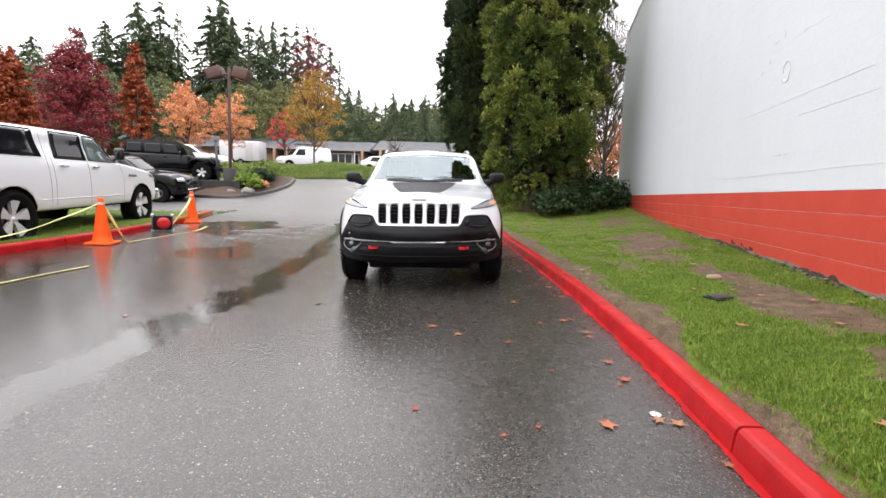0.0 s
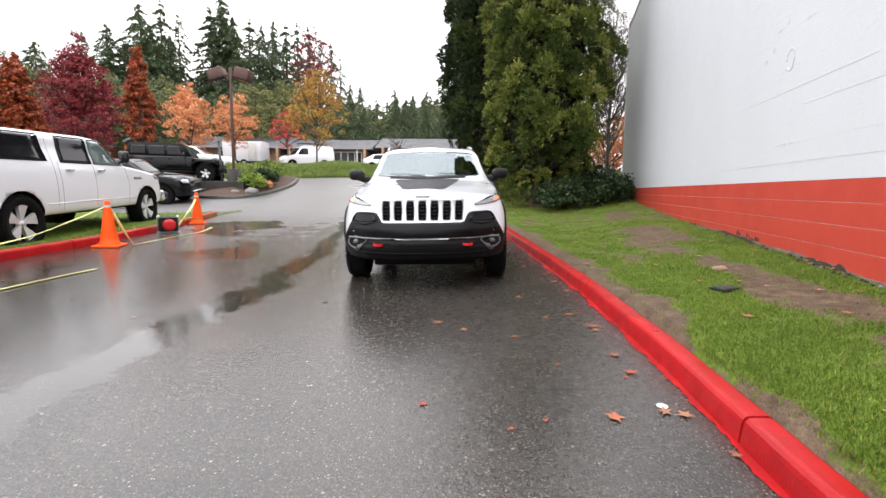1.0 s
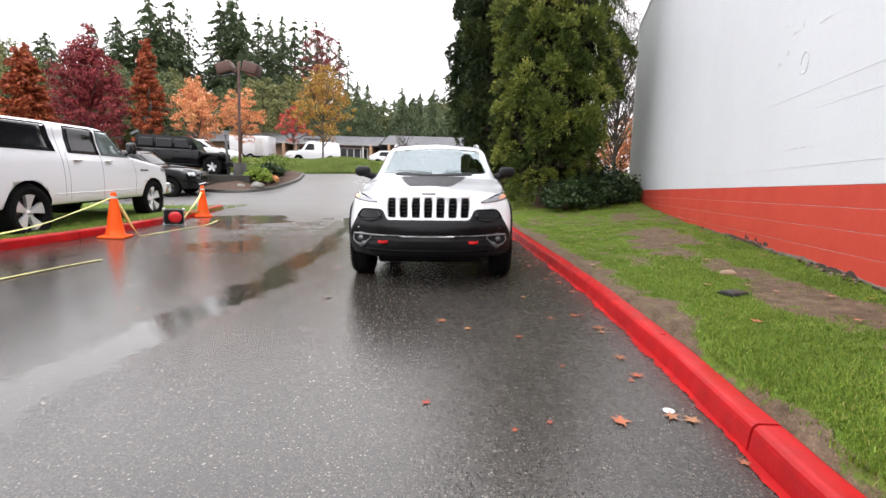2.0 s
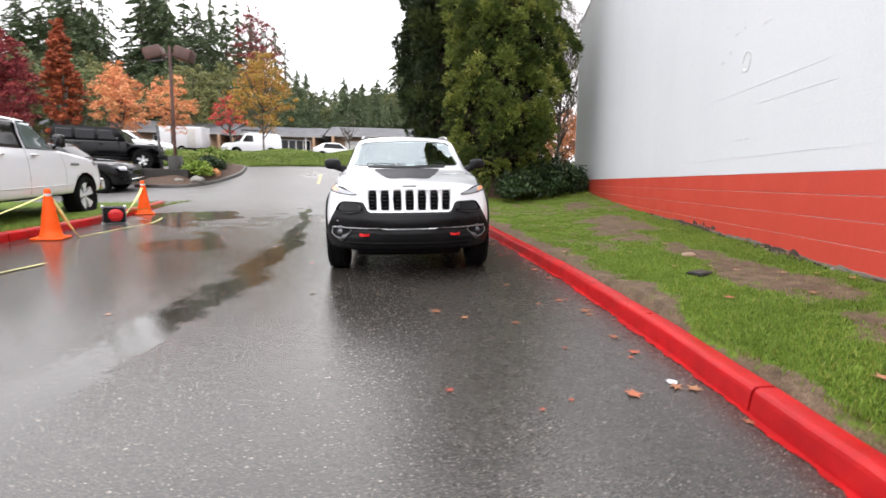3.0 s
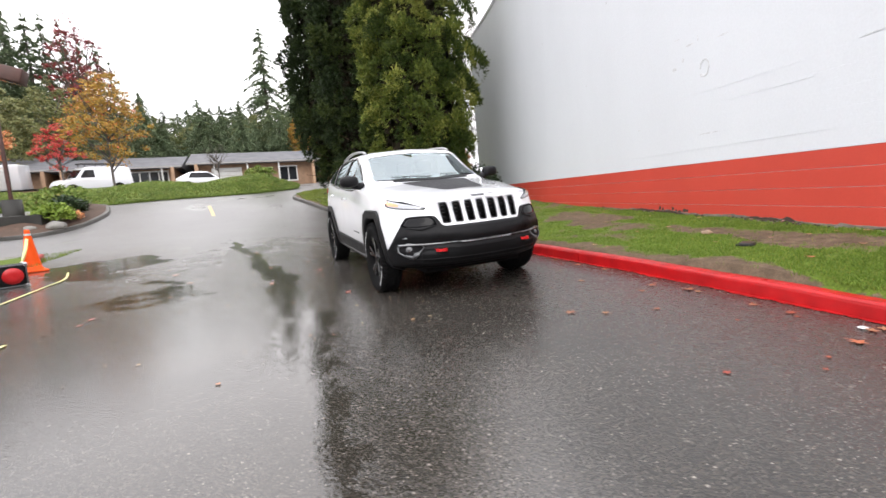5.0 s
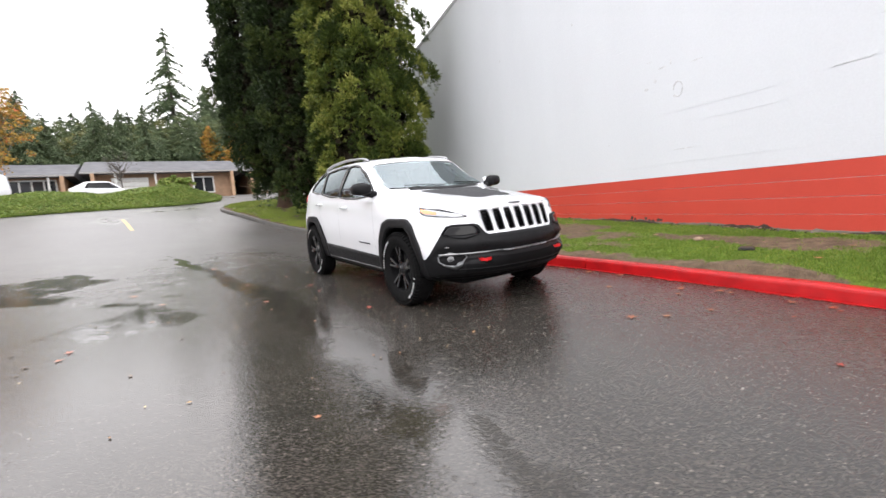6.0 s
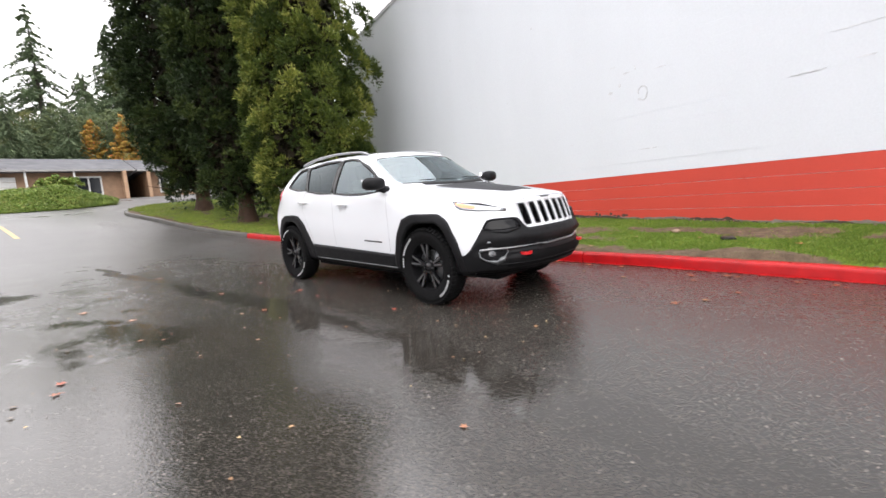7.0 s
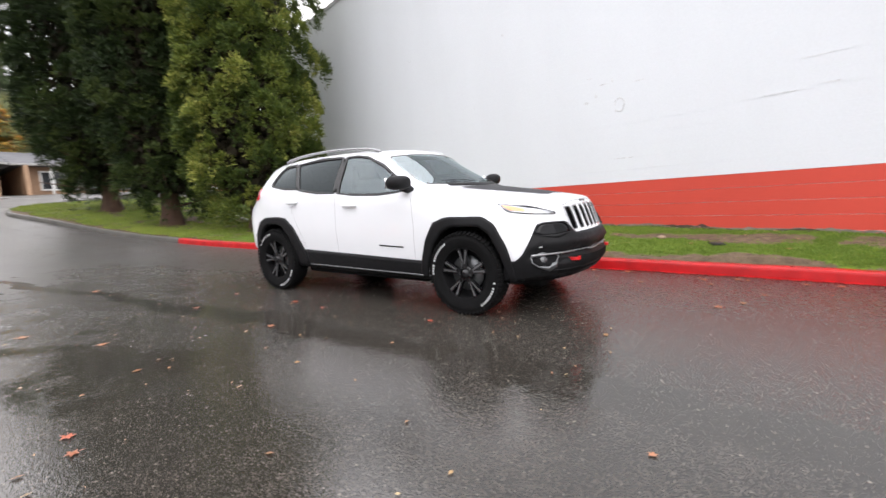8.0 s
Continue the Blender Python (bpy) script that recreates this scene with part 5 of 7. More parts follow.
# ---- the white sport utility vehicle ----
SUV_Y = [-0.93, -0.90, -0.86, -0.83, -0.80, -0.74, -0.55, -0.30, 0.0, 0.24, 0.30, 0.60, 0.98, 1.10, 1.35, 1.80, 2.40, 2.85, 3.02, 3.14, 3.32, 3.42, 3.52, 3.60]
SUV = {}
SUV["zb"] = [0.44, 0.36, 0.32, 0.30, 0.29, 0.28, 0.27, 0.27, 0.26, 0.26, 0.26, 0.26, 0.26, 0.26, 0.26, 0.27, 0.28, 0.30, 0.32, 0.33, 0.36, 0.39, 0.42, 0.46]
SUV["top"] = [0.62, 0.68, 0.73, 0.90, 0.965, 0.998, 1.030, 1.068, 1.105, 1.140, 1.165, 1.335, 1.548, 1.585, 1.605, 1.615, 1.604, 1.570, 1.542, 1.46, 1.28, 1.16, 1.08, 1.0]
SUV["w"] = [0.84, 0.87, 0.885, 0.89, 0.89, 0.89, 0.89, 0.89, 0.89, 0.89, 0.89, 0.89, 0.89, 0.89, 0.89, 0.89, 0.89, 0.885, 0.88, 0.875, 0.865, 0.86, 0.85, 0.83]
SUV["sx"] = [0.78, 0.80, 0.82, 0.82, 0.82, 0.82, 0.82, 0.82, 0.825, 0.835, 0.84, 0.855, 0.86, 0.86, 0.86, 0.86, 0.855, 0.845, 0.84, 0.84, 0.83, 0.82, 0.80, 0.78]
SUV["sz"] = [0.60, 0.66, 0.71, 0.86, 0.91, 0.935, 0.965, 0.995, 1.035, 1.065, 1.075, 1.095, 1.105, 1.11, 1.12, 1.15, 1.20, 1.235, 1.23, 1.20, 1.10, 1.03, 1.0, 0.95]
SUV["gx"] = [0.72, 0.75, 0.77, 0.74, 0.73, 0.72, 0.72, 0.72, 0.735, 0.75, 0.765, 0.790, 0.775, 0.77, 0.765, 0.765, 0.76, 0.75, 0.745, 0.76, 0.79, 0.79, 0.77, 0.74]
SUV["rx"] = [0.50, 0.55, 0.58, 0.55, 0.54, 0.54, 0.54, 0.56, 0.60, 0.64, 0.655, 0.690, 0.645, 0.63, 0.625, 0.625, 0.62, 0.60, 0.59, 0.60, 0.66, 0.68, 0.66, 0.62]
SUV["drop"] = [0.012, 0.012, 0.012, 0.015, 0.02, 0.025, 0.025, 0.025, 0.028, 0.028, 0.03, 0.05, 0.058, 0.058, 0.058, 0.058, 0.058, 0.058, 0.06, 0.06, 0.05, 0.04, 0.03, 0.02]


def suv_section(r):
    zm = r["sz"] + 0.5 * (r["top"] - r["drop"] - r["sz"])
    return [(0, r["zb"]), (r["w"] * 0.80, r["zb"] + 0.01), (r["w"] * 0.955, r["zb"] + 0.06), (r["w"], r["zb"] + 0.6 * (r["sz"] - r["zb"]) * 0.8), (r["w"] * 0.992, r["zb"] + 0.78 * (r["sz"] - r["zb"])),
            (r["sx"], r["sz"]), (r["gx"], zm), (r["rx"], r["top"] - r["drop"]), (r["rx"] * 0.62, r["top"] - 0.012 - 0.1 * r["drop"]), (0, r["top"])]


def suv_shift(x, y, z):
    fade = min(max((0.25 - y) / 0.9, 0), 1)
    fade = fade * fade * (3 - 2 * fade)
    nose = 0.52 * (abs(x) / 0.93) ** 3.0 * fade
    mid = math.exp(-((y - 0.62) / 0.52) ** 2) * 0.17 * (abs(x) / 0.68) ** 2 * min(1, max(0, (z - 0.9) / 0.2))
    back = min(max((y - 2.6) / 1.0, 0), 1)
    return nose + mid - 0.42 * back * (abs(x) / 0.9) ** 2.6


ARCH_IN = [(0.41, 0.20), (0.39, 0.42), (0.32, 0.615), (0.215, 0.745), (0.11, 0.790), (-0.17, 0.790), (-0.27, 0.73), (-0.365, 0.57), (-0.41, 0.42), (-0.425, 0.20)]
ARCH_OUT = [(0.495, 0.20), (0.475, 0.42), (0.40, 0.66), (0.305, 0.825), (0.165, 0.875), (-0.20, 0.872), (-0.315, 0.81), (-0.42, 0.63), (-0.47, 0.46), (-0.485, 0.20)]
REAR_IN = [(2.72 - 0.40, 0.20), (2.72 - 0.385, 0.45), (2.72 - 0.30, 0.66), (2.72 - 0.19, 0.775), (2.72 - 0.10, 0.805), (2.72 + 0.10, 0.805), (2.72 + 0.20, 0.76), (2.72 + 0.31, 0.62), (2.72 + 0.37, 0.45), (2.72 + 0.38, 0.20)]
REAR_OUT = [(2.72 - 0.60, 0.26), (2.72 - 0.555, 0.50), (2.72 - 0.39, 0.77), (2.72 - 0.25, 0.875), (2.72 - 0.12, 0.892), (2.72 + 0.13, 0.888), (2.72 + 0.27, 0.835), (2.72 + 0.39, 0.66), (2.72 + 0.44, 0.47), (2.72 + 0.45, 0.24)]
WIN_FRONT = [(0.66, 1.137), (0.80, 1.120), (1.02, 1.117), (1.30, 1.124), (1.555, 1.140), (1.565, 1.512), (1.40, 1.508), (1.24, 1.480), (1.05, 1.392), (0.80, 1.235)]
WIN_REAR = [(1.645, 1.148), (1.92, 1.170), (2.20, 1.203), (2.285, 1.36), (2.37, 1.488), (2.0, 1.512), (1.645, 1.515)]
WIN_QUARTER = [(2.265, 1.212), (2.48, 1.232), (2.70, 1.258), (2.735, 1.29), (2.68, 1.42), (2.62, 1.468), (2.43, 1.484), (2.34, 1.36)]
WINDSCREEN = [(-0.655, 1.19), (-0.35, 1.178), (0, 1.174), (0.35, 1.178), (0.655, 1.19), (0.66, 1.215), (0.605, 1.462), (0.565, 1.482), (0.30, 1.500), (0, 1.505), (-0.30, 1.500), (-0.565, 1.482), (-0.605, 1.462), (-0.66, 1.215)]


def make_suv():
    car = tagged(new("suv"), "white sport utility vehicle with black cladding and red tow hooks", "car")
    shell = loft(SUV_Y, SUV, suv_section, suv_shift)
    skin = Skin(shell)
    cuts = []
    for outline in (ARCH_IN, REAR_IN):
        low = [(outline[0][0], 0.0)] + outline + [(outline[-1][0], 0.0)]
        for s in (-1, 1):
            cuts.append(prism(low, "x", s * 0.60, s * 1.2))
    cabin = bmesh.new()
    yz = [(0.30, 0.80), (0.46, 1.10), (1.14, 1.492), (2.75, 1.520), (3.02, 1.22), (3.02, 0.80)]
    rings = [[cabin.verts.new((s * (0.56 if y < 0.5 else 0.76 if z < 1.3 else 0.585), y, z)) for y, z in yz] for s in (-1, 1)]
    for i in range(6):
        cabin.faces.new((rings[0][i], rings[0][(i + 1) % 6], rings[1][(i + 1) % 6], rings[1][i]))
    cabin.faces.new(rings[0][::-1]), cabin.faces.new(rings[1])
    bmesh.ops.recalc_face_normals(cabin, faces=cabin.faces)
    cuts.append(cabin)
    for outline in (WIN_FRONT, WIN_REAR, WIN_QUARTER):
        for s in (-1, 1):
            cuts.append(prism(outline, "x", s * 0.45, s * 1.2))
    cuts.append(prism(grow(WINDSCREEN, -0.014), "y", 0.05, 1.5))
    slots = []
    for i in range(7):
        x = (i - 3) * 0.1215
        lean = 0.006 * (i - 3) / 3
        slots.append([(x - 0.040, 0.735), (x - 0.034, 0.722), (x + 0.034, 0.722), (x + 0.040, 0.735), (x + 0.044 + lean, 0.84), (x + 0.038 + lean, 0.912), (x + 0.030 + lean, 0.918), (x - 0.030 + lean, 0.918), (x - 0.038 + lean, 0.912), (x - 0.044 + lean, 0.84)])
        y, _ = skin.hit("front", x, 0.8)
        cuts.append(prism(slots[-1], "y", -1.3, y.y + 0.06))
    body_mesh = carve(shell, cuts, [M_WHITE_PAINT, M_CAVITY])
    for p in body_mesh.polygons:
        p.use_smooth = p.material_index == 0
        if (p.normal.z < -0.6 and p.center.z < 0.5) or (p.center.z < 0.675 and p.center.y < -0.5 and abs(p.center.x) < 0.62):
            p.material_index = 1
    body = new("body", body_mesh)
    body.parent = car
    body["label"] = "glossy white painted body"

    def put(name, bm, mat, label="", parent=car, smooth=True):
        return part(name, bm, mat, parent, label, smooth)

    # glass and its black surrounds
    for s in (-1, 1):
        for outline, mat in ((WIN_FRONT, G_SIDE), (WIN_REAR, G_REAR), (WIN_QUARTER, G_REAR)):
            pane = put("side_window", skin.patch("side", grow(outline, 0.006), -0.008, side=s), mat)
            pane.visible_shadow = False
            ring = list(outline) + [outline[0]]
            put("window_seal", skin.ribbon("side", ring, grow(outline, 0.032) + [grow(outline, 0.032)[0]], 0.004, 0.012, s, 2), M_GLOSS_BLACK, "", pane)
        for post in ([(1.575, 1.143), (1.64, 1.149), (1.64, 1.513), (1.575, 1.511)], [(2.215, 1.206), (2.255, 1.212), (2.42, 1.484), (2.375, 1.487)]):
            put("window_post", skin.patch("side", post, 0.003, 0.006, s, 3), M_GLOSS_BLACK, "black window post")
    screen = put("windscreen", skin.patch("front", grow(WINDSCREEN, 0.012), 0.001, rings=6), G_FRONT, "windscreen reflecting the pale sky")
    screen.visible_shadow = False
    out = [(a * 1.002, b + (0.010 if b > 1.35 else -0.010)) for a, b in WINDSCREEN]
    put("windscreen_seal", skin.ribbon("front", list(WINDSCREEN) + [WINDSCREEN[0]], out + [out[0]], 0.003, 0.01, 1, 2), M_GLOSS_BLACK, "", screen)
    put("mirror_mount", skin.patch("front", [(-0.09, 1.500), (0.09, 1.500), (0.06, 1.45), (-0.06, 1.45)], -0.012), M_GLOSS_BLACK, "", screen)
    put("window_sticker", skin.patch("front", [(0.37, 1.485), (0.52, 1.478), (0.52, 1.456), (0.37, 1.463)], -0.004, dense=0.03), M_LETTER, "small white paper sticker", screen)

    # cladding: arches, sills, bumper
    for s in (-1, 1):
        for a, b in ((ARCH_IN, ARCH_OUT), (REAR_IN, REAR_OUT)):
            lo = [(p[0], max(p[1], 0.29)) for p in a]
            hi = [(p[0], max(p[1], 0.29)) for p in b]
            put("wheel_arch_trim", skin.ribbon("side", lo, hi, 0.018, 0.06, s, 4), M_CLAD, "black plastic arch trim")
        put("sill_trim", skin.ribbon("side", [(2.15, 0.515), (1.3, 0.490), (0.45, 0.462)], [(2.15, 0.31), (1.3, 0.295), (0.45, 0.29)], 0.016, 0.05, s, 5), M_CLAD, "black plastic sill trim")
        put("sill_strip", skin.ribbon("side", [(2.10, 0.352), (0.47, 0.332)], [(2.10, 0.338), (0.47, 0.318)], 0.021, 0.008, s, 1), M_SATIN)
    edge = [(0, 0.698), (15.4, 0.698), (16.6, 0.722), (18.4, 0.792), (20, 0.802), (27.5, 0.805), (30, 0.792), (33.0, 0.68), (36.5, 0.545), (38.2, 0.502), (41.2, 0.492)]
    top = [(-a, b) for a, b in edge[::-1]] + edge[1:]
    thetas = np.linspace(-41.2, 41.2, 118)
    ztop = np.interp(thetas, [a for a, _ in top], [b for _, b in top])
    grid = [[(t, 0.335 + (z - 0.335) * k / 12) for k in range(13)] for t, z in zip(thetas, ztop)]
    bumper = put("bumper", skin.sheet("turn", grid, 0.014, 0.05), M_CLAD, "black plastic front bumper")
    # flat near-black sheet, the shade of the intake opening put into colour
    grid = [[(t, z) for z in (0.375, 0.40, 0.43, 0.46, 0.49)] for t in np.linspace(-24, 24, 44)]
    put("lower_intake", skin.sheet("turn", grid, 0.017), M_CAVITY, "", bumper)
    grid = [[(t, z) for z in (0.536, 0.541, 0.549)] for t in np.linspace(-33.5, 33.5, 60)]
    put("bumper_strip", skin.sheet("turn", grid, 0.034, 0.02), M_RAIL, "thin grey bright strip", bumper)
    grid = [[(t, z) for z in (0.405, 0.412)] for t in np.linspace(-30, 30, 50)]
    put("skid_edge", skin.sheet("turn", grid, 0.022, 0.012), M_CLAD, "", bumper)
    for s in (-1, 1):
        pod = [(18.6, 0.708), (18.2, 0.735), (19.6, 0.780), (21, 0.790), (28.6, 0.790), (29.9, 0.776), (31.6, 0.718), (29.6, 0.700), (24, 0.698)]
        lamp = put("headlamp_pod", skin.patch("turn", pod, 0.0165, 0.01, s, dense=0.1), M_LAMP_DARK, "smoked headlamp lens in the bumper", bumper)
        put("headlamp_rim", skin.ribbon("turn", pod + [pod[0]], grow(pod, 0.4) + [grow(pod, 0.4)[0]], 0.020, 0.02, s, 1, 0.1), M_CLAD, "", lamp)
        # flat near-black patch coloured as the shaded fog lamp hollow
        fog = [(24.6, 0.528), (23.6, 0.505), (25.2, 0.462), (28, 0.448), (31, 0.455), (33.2, 0.490), (33.4, 0.522), (29, 0.531)]
        lamp = put("fog_lamp_recess", skin.patch("turn", fog, 0.018, 0, s, dense=0.1), M_CAVITY, "", bumper)
        put("fog_rim", skin.ribbon("turn", fog + [fog[0]], grow(fog, 0.45) + [grow(fog, 0.45)[0]], 0.026, 0.015, s, 1, 0.1), M_SATIN, "", lamp)
        p, n = skin.hit("turn", 29.2, 0.492, s)
        q = n.to_track_quat("X", "Z").to_matrix().to_4x4()
        bm = lathe([(0.001, 0.030), (0.018, 0.027), (0.027, 0.018), (0.031, 0.022), (0.034, 0.012), (0.034, -0.02)], 24)
        bmesh.ops.transform(bm, matrix=Matrix.Translation(p) @ q, verts=bm.verts)
        put("fog_lamp", bm, M_LAMP_FOG, "round clear fog lamp", lamp)
        # tow hook: a flat loop that stands out of the bumper
        p, n = skin.hit("front", s * 0.45, 0.482)
        bm = bmesh.new()
        loop = [p + Vector((math.cos(a) * 0.046, -0.014 - 0.040 * max(0, math.sin(a)), 0.0)) for a in [math.pi * k / 8 for k in range(9)]]
        sweep(bm, [loop[0] + Vector((0, 0.05, 0))] + loop + [loop[-1] + Vector((0, 0.05, 0))], [(0.010, 0.012), (-0.010, 0.012), (-0.010, -0.012), (0.010, -0.012)])
        put("tow_hook", bm, M_RED_HOOK, "red painted tow hook", bumper, False)
        # headlight
        lens = [(40.6, 0.972), (40.2, 0.935), (38.4, 0.904), (33, 0.886), (25.0, 0.868), (22.2, 0.866), (21.8, 0.880), (24.5, 0.900), (31, 0.930), (36, 0.953)]
        light = put("headlight", skin.patch("turn", lens, 0.006, 0.02, s, dense=0.1), M_LAMP_CLEAR, "slim clear headlight with an amber corner")
        amber = [(39.9, 0.958), (39.6, 0.938), (37.8, 0.915), (33.0, 0.902), (33.0, 0.922), (36.8, 0.944)]
        put("turn_signal", skin.patch("turn", amber, 0.0085, 0, s, dense=0.1), M_LAMP_AMBER, "amber turn signal", light)
        put("headlight_rim", skin.ribbon("turn", lens + [lens[0]], grow(lens, 0.22) + [grow(lens, 0.22)[0]], 0.007, 0.008, s, 1, 0.1), M_CLAD, "", light)
        tail = [(3.02, 1.10), (3.0, 1.15), (3.05, 1.235), (3.10, 1.25), (3.14, 1.20), (3.14, 1.10)]
        put("tail_light", skin.patch("side", tail, 0.012, 0.03, s, dense=0.03), M_LAMP_RED, "red tail light")
        # door seams, handles, badge
        for line in ([(0.545, 0.48), (0.535, 0.80), (0.565, 1.02), (0.60, 1.10)], [(1.60, 0.50), (1.605, 0.85), (1.60, 1.12)], [(2.13, 0.53), (2.22, 0.72), (2.34, 0.95), (2.30, 1.10), (2.24, 1.18)]):
            put("door_seam", skin.ribbon("side", line, [(a + 0.0035, b) for a, b in line], 0.0012, 0, s, 1), M_SEAM)
        for y, z in ((1.37, 1.0), (2.31, 1.052)):
            p, n = skin.hit("side", y, z, s)
            bm = box(bmesh.new(), (0.028, 0.19, 0.026), (0, 0, 0), None, 0.009)
            bmesh.ops.transform(bm, matrix=Matrix.Translation(p + n * 0.022), verts=bm.verts)
            put("door_handle", bm, M_WHITE_PAINT, "white door handle")
        put("side_badge", skin.ribbon("side", [(0.68, 0.592), (0.99, 0.602)], [(0.68, 0.579), (0.99, 0.589)], 0.004, 0.004, s, 1), M_CLAD, "small dark bar badge")
        # mirror
        bm = bmesh.new()
        bmesh.ops.create_icosphere(bm, subdivisions=3, radius=1.0)
        for v in bm.verts:
            v.co = Vector((abs(v.co.x) ** 0.7 * math.copysign(0.105, v.co.x), abs(v.co.y) ** 0.8 * math.copysign(0.095, v.co.y), abs(v.co.z) ** 0.7 * math.copysign(0.068, v.co.z)))
            v.co.y += 0.02 * (v.co.x * s) / 0.1
        bmesh.ops.transform(bm, matrix=Matrix.Translation((s * 0.945, 0.64, 1.205)), verts=bm.verts)
        mirror = put("door_mirror", bm, M_CLAD, "black door mirror")
        put("mirror_glass", box(bmesh.new(), (0.15, 0.004, 0.10), (s * 0.945, 0.738, 1.205)), M_CHROME, "", mirror)
        put("mirror_foot", tube(bmesh.new(), (s * 0.78, 0.63, 1.13), (s * 0.92, 0.64, 1.17), 0.045, 0.04, 10), M_CLAD, "", mirror)
        # roof rail
        path = [(s * 0.588, 1.16, 1.55), (s * 0.583, 1.26, 1.583), (s * 0.578, 1.45, 1.604), (s * 0.575, 1.9, 1.622), (s * 0.57, 2.35, 1.606), (s * 0.565, 2.62, 1.576), (s * 0.56, 2.74, 1.548)]
        put("roof_rail", sweep(bmesh.new(), spline(path, 0.08), [(0.018, 0.012), (-0.018, 0.012), (-0.02, -0.012), (0.02, -0.012)]), M_RAIL, "brushed grey roof rail")
        # wiper
        a, _ = skin.hit("front", 0.06 + s * 0.30 - 0.25, 1.20)
        b, _ = skin.hit("front", 0.06 + s * 0.30 + 0.22, 1.19)
        put("wiper", sweep(bmesh.new(), [a + Vector((0, -0.02, 0.01)), (a + b) / 2 + Vector((0, -0.03, 0.012)), b + Vector((0, -0.02, 0.0))], [(0.005, 0.004), (-0.005, 0.004), (-0.005, -0.004), (0.005, -0.004)]), M_CLAD)
    # grille inserts
    for o in slots:
        c = (sum(p[0] for p in o) / 10, 0.82)
        p, n = skin.hit("front", c[0], 0.80)
        bm = bmesh.new()
        for k in range(5):
            box(bm, (0.080, 0.008, 0.006), (c[0], p.y + 0.035, 0.745 + 0.036 * k))
        ring = [(x, z) for x, z in o] + [o[0]]
        bar = put("grille_slot", bm, M_GLOSS_BLACK, "black mesh slot of the grille")
        put("slot_rim", skin.ribbon("front", ring, [(x + (c[0] - x) * 0.14, z + (c[1] - z) * 0.05) for x, z in ring], 0.003, 0.012, 1, 1, 0.02), M_SATIN, "", bar)
    put("hood_decal", skin.patch("top", [(-0.40, 0.30), (-0.2, 0.255), (0, 0.24), (0.2, 0.255), (0.40, 0.30), (0.36, 0.08), (0.28, -0.28), (0.225, -0.48), (0.18, -0.525), (-0.18, -0.525), (-0.225, -0.48), (-0.28, -0.28), (-0.36, 0.08)], 0.0025), M_DECAL, "matte black hood decal")
    for s in (-1, 1):
        line = [(s * 0.80, -0.05), (s * 0.74, -0.38), (s * 0.62, -0.62), (s * 0.40, -0.745), (0.0, -0.775)]
        put("hood_seam", skin.ribbon("top", line, [(a, b - 0.0035) for a, b in line], 0.0012, 0, 1, 1), M_CAVITY)
    put("hood_badge", skin.ribbon("front", [(-0.07, 0.966), (0.07, 0.966)], [(-0.07, 0.948), (0.07, 0.948)], 0.004, 0.006, 1, 1, 0.02), M_SATIN, "small grey bar badge")
    put("cowl", skin.ribbon("front", [(-0.48, 1.176), (0, 1.168), (0.48, 1.176)], [(-0.48, 1.150), (0, 1.140), (0.48, 1.150)], 0.004, 0.01, 1, 2), M_CLAD)
    # cabin
    bm = box(bmesh.new(), (1.42, 0.42, 0.28), (0, 0.72, 1.0), None, 0.06)
    put("dashboard", bm, M_CABIN)
    ring = [Vector((0.36 + 0.18 * math.cos(a), 1.02 + 0.05 * math.sin(a), 0.99 + 0.16 * math.sin(a))) for a in [6.2832 * k / 20 for k in range(21)]]
    put("steering_wheel", sweep(bmesh.new(), ring, [(0.014, 0.014), (-0.014, 0.014), (-0.014, -0.014), (0.014, -0.014)], up=(0, 1, 0.3)), M_CABIN)
    for x in (-0.36, 0.36):
        for y in (1.50, 2.35):
            bm = box(bmesh.new(), (0.50, 0.16, 0.56), (x, y, 1.0), Matrix.Rotation(radians(-14), 4, "X"), 0.06)
            seat = put("seat_back", bm, M_CABIN)
            put("headrest", box(bmesh.new(), (0.26, 0.10, 0.18), (x, y + 0.09, 1.37), Matrix.Rotation(radians(-10), 4, "X"), 0.04), M_CABIN, "", seat)
    put("cabin_floor", box(bmesh.new(), (1.4, 2.4, 0.04), (0, 1.75, 0.83)), M_CABIN)
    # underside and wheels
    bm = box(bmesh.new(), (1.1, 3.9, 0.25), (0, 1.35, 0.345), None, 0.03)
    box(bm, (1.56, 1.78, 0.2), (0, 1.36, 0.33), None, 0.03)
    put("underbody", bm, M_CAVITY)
    for y in (0.0, 2.72):
        put("axle", tube(bmesh.new(), (-0.75, y, 0.36), (0.75, y, 0.36), 0.05, 0.05, 10), M_CAVITY)
        for s in (-1, 1):
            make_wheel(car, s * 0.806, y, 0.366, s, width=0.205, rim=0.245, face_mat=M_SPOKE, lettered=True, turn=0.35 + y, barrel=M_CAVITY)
    car.matrix_world = ROAD @ pose(0, 5.4, 0)
    return car


make_suv()

